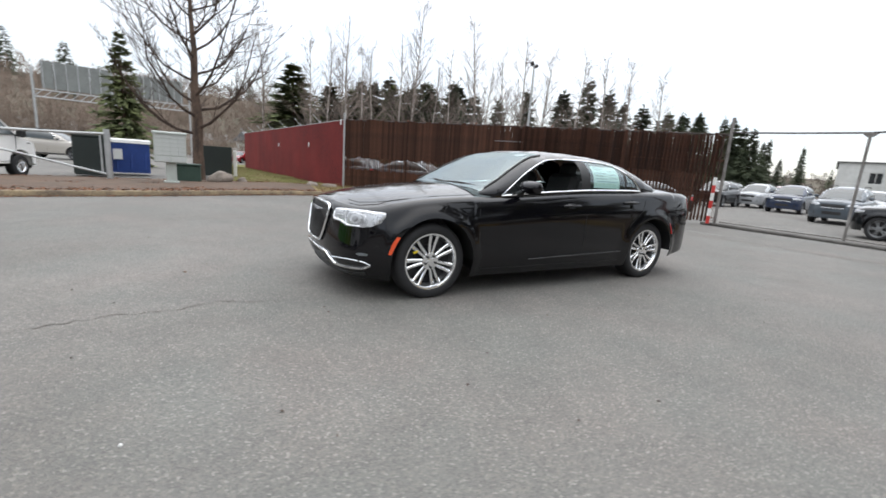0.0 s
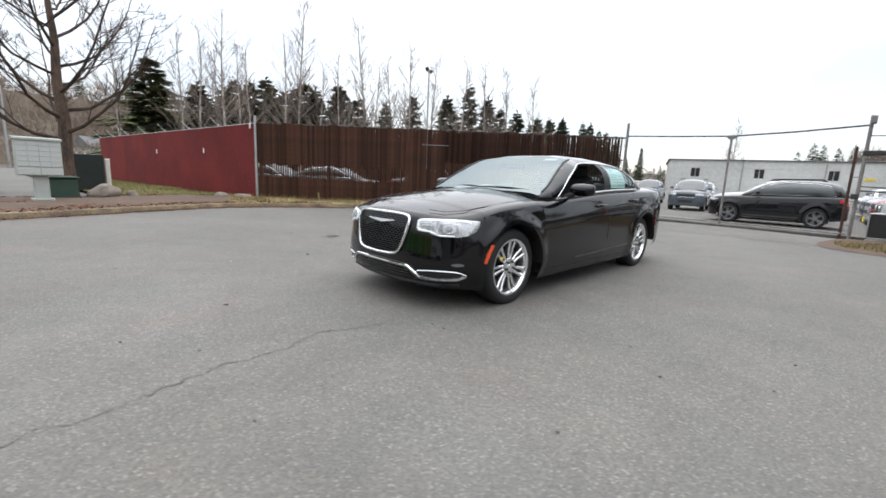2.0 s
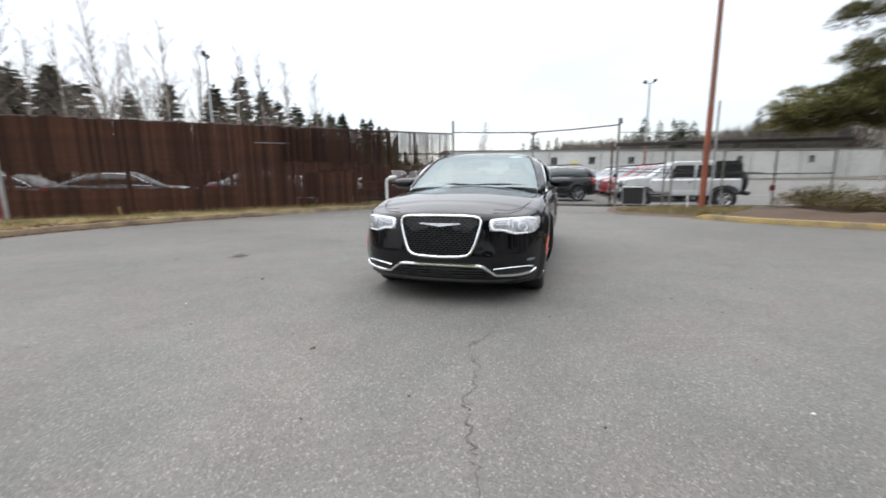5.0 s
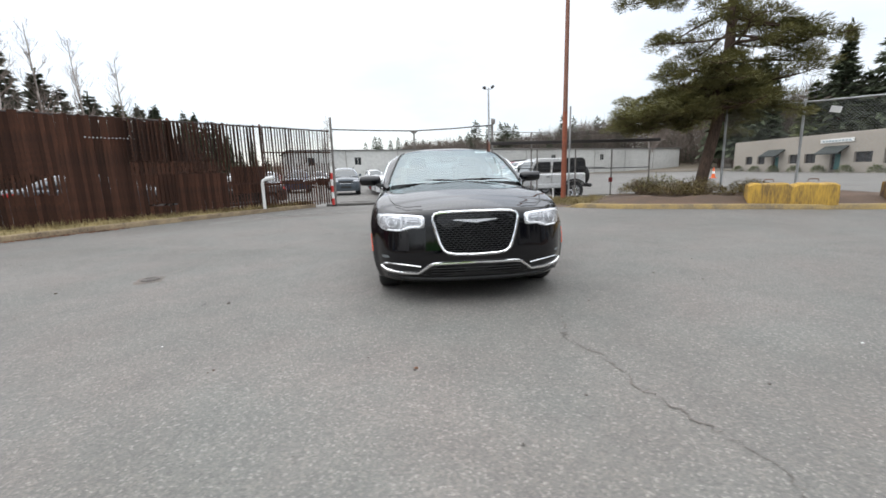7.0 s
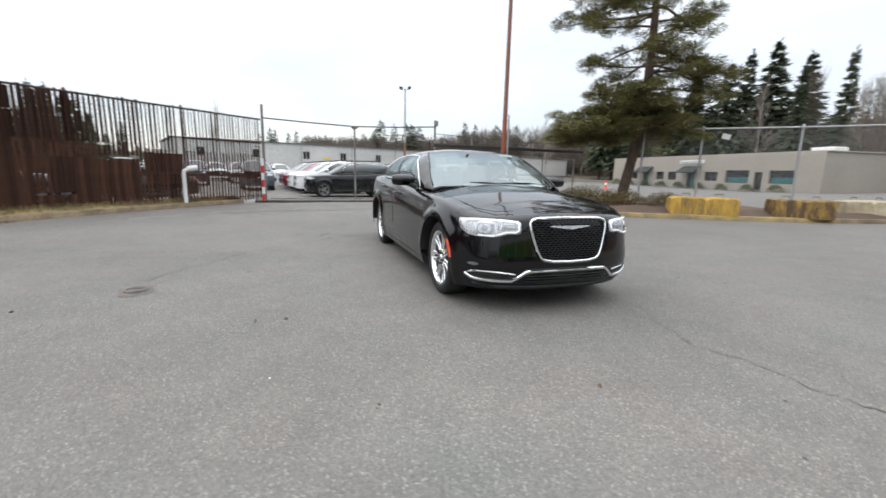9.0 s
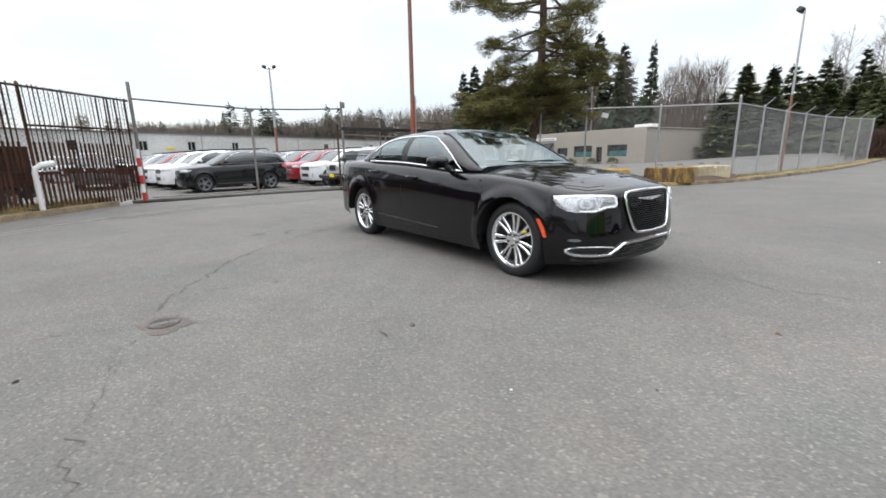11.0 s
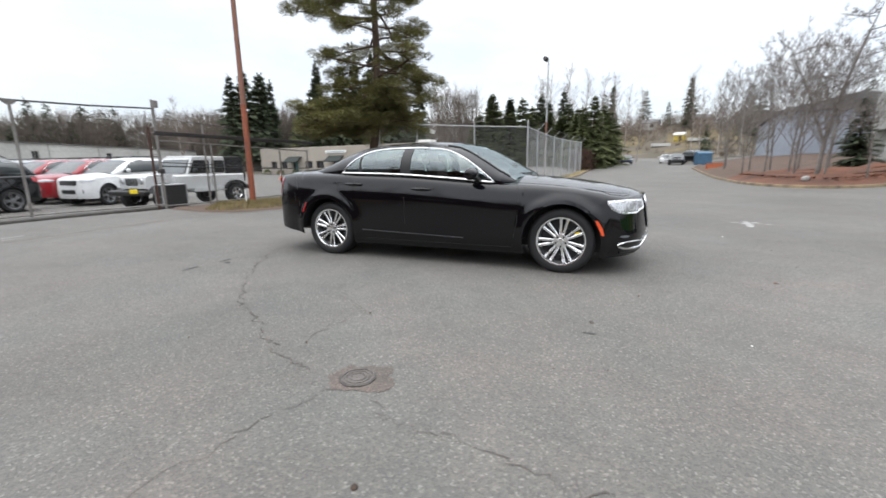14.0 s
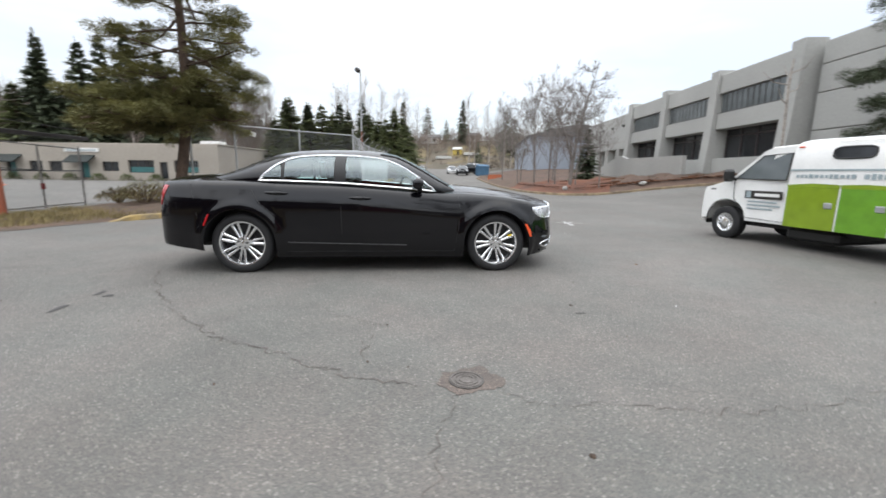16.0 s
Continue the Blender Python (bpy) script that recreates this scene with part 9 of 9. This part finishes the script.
part("ramp_wall", Geo().prism([(4.6, -1.2), (4.6, 1.48), (2 * PITCH, 1.55), (2 * PITCH + 1.2, 1.80), (3 * PITCH - 4.5, 1.80), (3 * PITCH + 1.6, 0.4), (3 * PITCH + 1.6, -1.2)], 3.0, 3.25), M["pale_concrete"], office, "low sloping ramp wall", fix=True)
for k in range(8):
    part("step", Geo().box((0.9 + 0.05 * k + 1.6, 1.2 + 0.3 * (7 - k) + 0.5, -0.95 + 0.17 * k), (2.2, 0.32, 0.17), 0.01), M["concrete"], office, "concrete step")
part("roof_cap", Geo().box((12.5, -6.8, 6.25), (48.4, 12.6, 0.12), 0.02), M["grey_roof"], office)
for s in ((W0 + 3, 5.2), (W0 + 6, 5.2), (W0 + 9, 5.2)):
    part("wall_lamp", Geo().box((s[0], 0.08, s[1]), (0.3, 0.2, 0.2), 0.03), M["dark_steel"], office)
mp = thing("pale_mast", "slim pale sapling trunk with broken branches before the office", "tree", pose(17.3, 12.2, 0.7))
part("trunk", Geo().tube([(0, 0, -0.2), (0.05, 0, 2.2), (-0.05, 0, 4.6), (0.02, 0, 5.6)], [0.07, 0.06, 0.05, 0.03], 7), M["birch"], mp)
g = Geo()
for k, (z, a, ln) in enumerate(((4.2, 0.3, 0.9), (4.5, 2.8, 1.1), (3.7, 3.5, 0.8), (5.0, 5.5, 0.7), (4.9, 1.2, 0.8))):
    g.tube([(0, 0, z), (math.cos(a) * ln * 0.6, math.sin(a) * ln * 0.6, z + 0.15), (math.cos(a) * ln, math.sin(a) * ln, z + 0.6)], [0.03, 0.022, 0.01], 5)
part("crown", g, M["birch"], mp)

# ---- warehouse behind the parked cars ----
wa, wb = Vector((-63.5, -18.5, 0)), Vector((-92.8, 66.8, 0))
wd = (wb - wa).normalized()
wlen = (wb - wa).length
wh = thing("warehouse", "long low pale warehouse with a few small dark windows", "building", pose(wa.x, wa.y, 0, 0, 0, math.degrees(math.atan2(wd.y, wd.x))))
WIN_U = [3.4, 11.0, 18.9, 25.5, 32.5, 52.0, 65.3]
# wall parts above, below and between the windows
part("lower_wall", Geo().box((wlen / 2, 9.0, 1.2), (wlen, 18.0, 3.0), 0.02), M["warehouse"], wh)
part("upper_wall", Geo().box((wlen / 2, 9.0, 4.55), (wlen, 18.0, 1.1), 0.02), M["warehouse"], wh)
edges = [0.0] + [e for u in WIN_U for e in (u - 0.55, u + 0.55)] + [wlen]
for u0, u1 in zip(edges[::2], edges[1::2]):
    part("wall_panel", Geo().box(((u0 + u1) / 2, 9.0, 3.35), (u1 - u0, 18.0, 1.3)), M["warehouse"], wh)
for u in WIN_U:
    w = part("window", Geo().box((u, 0.25, 3.35), (1.1, 0.06, 1.3)), M["window_dark"], wh, "small dark window")
    part("frame", Geo().box((u, 0.12, 2.72), (1.14, 0.12, 0.06)).box((u, 0.12, 3.98), (1.14, 0.12, 0.06)).box((u, 0.14, 3.35), (0.06, 0.1, 1.3)), M["warehouse"], w)
part("roof", Geo().box((wlen / 2, 9.0, 5.15), (wlen + 0.5, 18.4, 0.14), 0.02), M["grey_roof"], wh, "thin dark roof edge")
part("notice", Geo().box((22.4, -0.04, 3.0), (1.1, 0.06, 0.28), 0.01), M["yellow"], wh, "small yellow notice")
for k in range(1, 10):
    part("downpipe", Geo().tube([(wlen * k / 10, -0.06, 0), (wlen * k / 10, -0.06, 5.0)], 0.06, 6), M["concrete"], wh)

# ---- tan block building with awnings ----
ta, tb = Vector((-54.6, 49.6, 0)), Vector((-21.6, 45.98, 0))
td = (tb - ta).normalized()
tlen = (tb - ta).length
tan = thing("tan_building", "long low tan block building with dark windows and awnings", "building", pose(ta.x, ta.y, 0, 0, 0, math.degrees(math.atan2(td.y, td.x))))
part("wall", Geo().box((tlen / 2, 9.6, 1.75), (tlen, 18.4, 4.5), 0.02), M["tan_wall"], tan)
# along the front: middle, width, foot and head of each opening
TW = [(3.2, 1.4, 0.9, 2.0), (5.6, 1.4, 0.9, 2.0), (8.2, 1.2, 0.1, 2.1), (11.2, 1.6, 0.9, 2.0), (13.6, 1.6, 0.9, 2.0), (17.0, 1.3, 0.1, 2.1), (20.2, 2.0, 0.9, 2.0), (23.9, 3.1, 0.75, 2.2), (26.6, 0.95, 0.1, 2.0), (29.3, 2.9, 0.8, 2.2)]
pos = [0.0] + [e for u, w, _, _ in TW for e in (u - w / 2, u + w / 2)] + [tlen]
part("front_band", Geo().box((tlen / 2, 0.2, 3.12), (tlen, 0.4, 1.84), 0.01), M["tan_wall"], tan)
for u0, u1 in zip(pos[::2], pos[1::2]):
    part("pier", Geo().box(((u0 + u1) / 2, 0.2, 0.85), (u1 - u0, 0.4, 2.7)), M["tan_wall"], tan)
for i, (u, w, z0, z1) in enumerate(TW):
    if z0 > 0.5:
        part("plinth", Geo().box((u, 0.2, (z0 - 0.5) / 2), (w, 0.4, z0 + 0.5)), M["tan_wall"], tan)
    if z1 < 2.2:
        part("lintel", Geo().box((u, 0.2, (z1 + 2.2) / 2), (w, 0.4, 2.2 - z1)), M["tan_wall"], tan)
    win = part("window" if z0 > 0.5 else "door", Geo().box((u, 0.3, (z0 + z1) / 2), (w, 0.08, z1 - z0)), M["window_dark"], tan, "dark shop window" if z0 > 0.5 else "dark glazed door")
    n_bar = max(1, round(w / 0.9))
    for j in range(n_bar + 1):
        part("frame_bar", Geo().box((u - w / 2 + 0.03 + (w - 0.06) * j / n_bar, 0.24, (z0 + z1) / 2), (0.06, 0.06, z1 - z0)), M["bronze"], win)
    if i in (7, 9):
        part("window_display", Geo().box((u, 0.22, z0 + 0.36), (w * 0.9, 0.04, 0.6), 0.01), M["teal"], win, "teal panel in the window")
    if z0 < 0.5 and w > 1.0:
        part("awning", Geo().prism([(0, 2.75), (-1.2, 1.95), (-1.2, 1.82), (0, 2.6)], u - 1.5, u + 1.5, "x"), M["dark_screen"], tan, "sloping dark awning over the door", fix=True)
        part("door_leaf", Geo().box((u + 0.1, 0.22, 1.0), (0.7, 0.05, 1.7), 0.01), M["teal"], win, "teal door leaf")
part("sign_board", Geo().box((17.0, -0.06, 3.3), (4.1, 0.1, 0.42), 0.02), M["white_paint"], tan, "long white sign board")
for k in range(9):
    part("sign_bar", Geo().box((15.4 + 0.4 * k, -0.12, 3.3), (0.26, 0.03, 0.2)), M["bar_grey"], tan, sharp=0)
part("roof", Geo().box((tlen / 2, 9.5, 4.08), (tlen + 0.3, 18.8, 0.12), 0.02), M["tan_wall"], tan)
part("roof_unit", Geo().box((30.2, 4.5, 4.4), (2.4, 1.8, 0.6), 0.05), M["white_paint"], tan, "white rooftop unit")
r = random.Random(77)
for k in range(9):
    x_, y_ = ta.x + td.x * (2 + 3.4 * k) + 0.2, ta.y + td.y * (2 + 3.4 * k) - 0.9
    shrub_ = thing("shrub", "clipped dark green bush before the tan building", "shrub", pose(x_, y_, height(x_, y_)))
    sg_ = Geo()
    for _ in range(260):
        v = Vector((r.gauss(0, 1), r.gauss(0, 1), abs(r.gauss(0, 1)))).normalized()
        kite(sg_, Vector((v.x * 0.8, v.y * 0.5, v.z * 0.75 + 0.05)) * r.uniform(0.6, 1.0), v + Vector((r.gauss(0, 0.4), r.gauss(0, 0.4), 0.2)), Vector((0, 0, 1)), r.uniform(0.15, 0.3), 0.1)
    part("foliage", sg_, M["cedar"], shrub_, sharp=0)

# ---- other distant buildings ----


def shed(name, x, y, rz, size, mat, label, gable=True, pitch=0.28):
    t = thing(name, label, "building", pose(x, y, height(x, y), 0, 0, rz))
    lx, ly, hz = size
    part("wall_shell", Geo().box((0, 0, hz / 2 - 0.5), (lx, ly, hz + 1.0), 0.02), M[mat], t)
    if gable:
        g = Geo().prism([(-ly / 2 - 0.3, hz - 0.05), (ly / 2 + 0.3, hz - 0.05), (ly / 2 + 0.3, hz + 0.08), (0, hz + ly * pitch), (-ly / 2 - 0.3, hz + 0.08)], -lx / 2 - 0.3, lx / 2 + 0.3, "x")
    else:
        g = Geo().box((0, 0, hz + 0.08), (lx + 0.3, ly + 0.3, 0.16), 0.02)
    part("roof", g, M["grey_roof"], t, fix=True)
    for s in (-1, 1):
        for k in range(max(1, int(lx / 3.5))):
            u = -lx / 2 + (k + 0.5) * lx / max(1, int(lx / 3.5))
            part("window", Geo().box((u, s * (ly / 2 + 0.01), hz * 0.55), (1.4, 0.06, 1.2), 0.01), M["window_dark"], t, "dark window")
    return t


shed("metal_shed", 27, 66, 80, (26, 14, 4.5), "blue_wall", "pale blue-grey metal building with a grey roof behind bare trees", True, 0.12)
shed("house", 27.1, 172.3, 10, (6, 5, 2.2), "tan_wall", "tan house high on the far hill")
shed("house", 10.2, 174, -15, (7.5, 5, 2.2), "warehouse", "pale house high on the far hill")
shed("house", 42, 168, 25, (9, 6, 2.4), "tan_wall", "brown house high on the far hill")
shed("house", -6, -86, 20, (9, 6, 2.4), "warehouse", "low pale building below the wooded hill")
ys = thing("yellow_shed", "small yellow shed with a pale roof on the far slope", "shed", pose(17.4, 139, height(17.4, 139), 0, 0, -24) @ Matrix.Diagonal((0.75, 0.75, 0.75, 1)))
part("wall_shell", Geo().box((0, 0, 1.1), (3.6, 2.6, 2.6), 0.03), M["yellow_wall"], ys)
part("roof", Geo().prism([(-1.6, 2.35), (1.6, 2.35), (1.6, 2.5), (0, 3.5), (-1.6, 2.5)], -2.1, 2.1, "x"), M["warehouse"], ys, fix=True)
part("door", Geo().box((0.6, -1.31, 0.95), (0.9, 0.05, 1.9), 0.01), M["dark_steel"], ys)
for x, y, rz in ((12.2, 133.5, 4), (21.5, 134.5, -5)):
    tl = thing("cargo_trailer", "long low white trailer parked on the slope", "trailer", pose(x, y, height(x, y), 0, 0, rz) @ Matrix.Diagonal((0.8, 0.8, 0.7, 1)))
    part("trailer_body", Geo().box((0, 0, 1.0), (6.2, 2.0, 1.2), 0.06), M["warehouse"], tl)
    part("chassis", Geo().box((0.2, 0, 0.36), (6.8, 1.2, 0.14), 0.02), M["dark_steel"], tl)
    for x_ in (-1.6, -0.8):
        for s_ in (1, -1):
            part("wheel", Geo().lathe([(0.001, 0.1), (0.26, 0.1), (0.34, 0.06), (0.34, -0.06), (0.26, -0.1), (0.001, -0.1)], 14, pose(x_, s_ * 0.8, 0.34, 0, 0, 0)), M["rubber"], tl)

bb = thing("storage_bin", "bright blue covered storage bin beside the road", "bin", pose(11.3, 55.4, height(11.3, 55.4), 0, 0, 12))
part("bin_body", Geo().box((0, 0, 0.65), (1.6, 1.3, 1.3), 0.05), M["bin_blue"], bb)
part("lid", Geo().prism([(-0.7, 1.3), (0.7, 1.3), (0.7, 1.36), (0, 1.62), (-0.7, 1.36)], -0.85, 0.85, "x"), M["bin_blue"], bb, fix=True)
for x, y in ((9.9, 41.0), (10.6, 41.6)):
    ob = thing("plastic_barrier", "low orange plastic barrier on the verge", "barrier", pose(x, y, height(x, y) + 0.12, 0, 0, 20))
    part("barrier_body", Geo().prism([(-0.22, 0), (0.22, 0), (0.1, 0.25), (0.08, 0.6), (-0.08, 0.6), (-0.1, 0.25)], -0.5, 0.5, "x"), M["amber_plastic"], ob, fix=True)

# highway sign backs on a gantry
for i, (x0, y0, x1, y1, z0, z1) in enumerate(((21.8, -68.4, 14.8, -69.8, 7.5, 10.8), (12.9, -73.1, 7.0, -73.7, 8.0, 11.1))):
    c = Vector(((x0 + x1) / 2, (y0 + y1) / 2, 0))
    d = Vector((x1 - x0, y1 - y0, 0))
    hw = thing("highway_sign", "large blank metal back of a highway sign on a gantry", "sign", pose(c.x, c.y, 0, 0, 0, math.degrees(math.atan2(d.y, d.x)) + 180))
    w = d.length
    for k in range(6):
        part("panel", Geo().box((-w / 2 + (k + 0.5) * w / 6, 0, (z0 + z1) / 2), (w / 6 - 0.03, 0.08, z1 - z0), 0.01), M["sign_back"], hw)
    g = Geo()
    for k in range(7):
        g.box((-w / 2 + 0.2 + k * (w - 0.4) / 6, 0.12, (z0 + z1) / 2), (0.1, 0.14, z1 - z0 + 0.3))
    part("back_frame", g, M["galv"], hw)
    g = Geo()
    for z in (z0 - 0.25, z0 - 1.1):
        g.tube([(-w / 2 - 0.8, 0.4, z), (w / 2 + 0.8, 0.4, z)], 0.08, 6)
    for k in range(10):
        x = -w / 2 - 0.8 + k * (w + 1.6) / 10
        g.tube([(x, 0.4, z0 - 0.25), (x + (w + 1.6) / 10, 0.4, z0 - 1.1)], 0.05, 4)
    part("truss", g, M["galv"], hw)
    part("column", Geo().tube([(-w / 2 - 0.8, 0.4, -0.5), (-w / 2 - 0.8, 0.4, z1 - 1)], 0.13, 10), M["galv"], hw)
    part("column", Geo().tube([(w / 2 + 0.8, 0.4, -0.5), (w / 2 + 0.8, 0.4, z1 - 1)], 0.13, 10), M["galv"], hw)

# ---- things on the leafy verge ----
mb = thing("mailbox_unit", "grey cluster mailbox unit on a square pedestal", "mailbox", pose(4.45, -11.75, 0.14, 0, 0, 4) @ Matrix.Diagonal((0.86, 0.9, 0.97, 1)))
part("pedestal", Geo().box((0, 0, 0.32), (0.34, 0.24, 0.66), 0.02).box((0, 0, 0.03), (0.5, 0.4, 0.06), 0.01), M["box_grey"], mb)
part("cabinet", Geo().box((0, 0, 1.11), (1.0, 0.48, 0.92), 0.02), M["box_grey"], mb)
part("hood", Geo().prism([(-0.27, 1.55), (0.29, 1.55), (0.29, 1.60), (-0.27, 1.64)], -0.53, 0.53, "x"), M["box_grey"], mb, fix=True)
me = to_mesh("mail_door", Geo().box((0, 0, 0), (0.228, 0.014, 0.118), 0.004), M["door_grey"])
for j in range(5):
    for i in range(4):
        piece("mail_door", me, mb, pose(-0.36 + 0.24 * i, 0.248, 1.47 - 0.132 * j))
part("parcel_door", Geo().box((-0.24, 0.248, 0.76), (0.46, 0.014, 0.17), 0.004), M["door_grey"], mb)
part("parcel_door", Geo().box((0.24, 0.248, 0.76), (0.46, 0.014, 0.17), 0.004), M["door_grey"], mb)
tb_ = thing("utility_box", "low dark green electrical box on the verge", "utility box", pose(4.1, -13.1, 0.12, 0, 0, 10))
part("cabinet", Geo().box((0, 0, 0.28), (0.8, 0.6, 0.56), 0.03), M["box_green"], tb_)
part("lid", Geo().box((0, 0.01, 0.585), (0.86, 0.66, 0.06), 0.02), M["box_green"], tb_)
ds = thing("screened_bin", "dark green screened bin enclosure", "bin", pose(3.2, -18.8, 0.05, 0, 0, 5))
for x, y, sx, sy in ((0, 0.55, 1.3, 0.05), (0, -0.55, 1.3, 0.05), (0.65, 0, 0.05, 1.1), (-0.65, 0, 0.05, 1.1)):
    part("screen", Geo().box((x, y, 0.72), (sx, sy, 1.35), 0.01), M["dark_screen"], ds)
wp = new("white_post", to_mesh("white_post", Geo().box((0, 0, 0.62), (0.16, 0.16, 1.3), 0.02), M["white_paint"]))
wp.matrix_basis = pose(2.35, -18.6, 0.05)
tagged(wp, "short white square post beside the bin enclosure", "post")
du = thing("dumpster", "blue steel dumpster with a pale lid", "dumpster", pose(6.5, -17.6, 0, 0, 0, 8))
part("bin", Geo().prism([(-0.55, 0.12), (0.55, 0.12), (0.75, 1.3), (-0.75, 1.3)], -0.85, 0.85, "x"), M["dumpster_blue"], du, fix=True)
part("lid", Geo().prism([(-0.8, 1.3), (0.8, 1.3), (0.78, 1.42), (-0.78, 1.48)], -0.9, 0.9, "x"), M["white_paint"], du, "pale plastic lid", fix=True)
g = Geo()
for k in range(4):
    g.box((-0.7 + 0.47 * k, 0.66, 0.75), (0.06, 0.06, 1.0), 0.01, None)
part("side_frame", g, M["dumpster_blue"], du)
part("notice", Geo().box((0.2, 0.74, 0.85), (0.3, 0.02, 0.4)), M["white_paint"], du, "white notice")
db = thing("dumpster", "dark green steel dumpster beside the pipe gate", "dumpster", pose(7.25, -15.9, 0, 0, 0, 8))
part("bin", Geo().box((0, 0, 0.75), (0.95, 1.1, 1.35), 0.04), M["dark_screen"], db)
part("lid", Geo().box((0, 0, 1.46), (1.0, 1.15, 0.08), 0.03), M["dark_screen"], db)
pg = thing("pipe_gate", "galvanised pipe barrier gate on a thick post", "gate", pose(0, 0, 0))
part("post", Geo().tube([(6.15, -12.5, -0.1), (6.15, -12.5, 1.66)], 0.085, 12), M["galv"], pg)
part("upper_rail", Geo().tube([(6.15, -12.5, 1.52), (7.0, -12.45, 1.48), (10.4, -12.2, 1.40)], 0.04, 8), M["galv"], pg)
part("lower_rail", Geo().tube([(6.2, -12.5, 0.28), (7.0, -12.45, 0.48), (7.9, -12.4, 0.72), (10.4, -12.2, 1.36)], 0.032, 8), M["galv"], pg)
part("upright", Geo().tube([(6.32, -12.5, 0.28), (6.32, -12.5, 1.5)], 0.028, 8), M["galv"], pg)

# bin by the gate post, cone in the yard
bn = thing("steel_bin", "black bin in a pale metal frame behind the gate post", "bin", pose(-11.25, 3.62, height(-11.25, 3.62), 0, 0, -12))
part("box", Geo().box((0, 0, 0.36), (0.52, 0.72, 0.62), 0.03), M["black_plastic"], bn)
part("lid", Geo().box((0, 0, 0.695), (0.56, 0.76, 0.045), 0.015), M["galv"], bn, "pale metal rim")
part("end_plate", Geo().box((0, 0.385, 0.34), (0.46, 0.03, 0.58), 0.01), M["galv"], bn, "pale grey end plate")
for x_, y_ in ((0.26, 0.36), (0.26, -0.36), (-0.26, 0.36), (-0.26, -0.36)):
    part("corner_post", Geo().box((x_, y_, 0.34), (0.035, 0.035, 0.68), 0.005), M["galv"], bn)
for x, y in ((-27.0, 25.0),):
    cn = thing("traffic_cone", "orange traffic cone with a pale band", "cone", pose(x, y, 0))
    part("cone", Geo().lathe([(0.16, 0.03), (0.10, 0.4), (0.04, 0.85), (0.001, 0.86)], 14, pose(0, 0, 0, 90)), M["orange"], cn)
    part("foot", Geo().box((0, 0, 0.02), (0.42, 0.42, 0.04), 0.01), M["orange"], cn)
    part("band", Geo().lathe([(0.112, 0.36), (0.085, 0.56)], 14, pose(0, 0, 0, 90)), M["white_paint"], cn, "pale band")
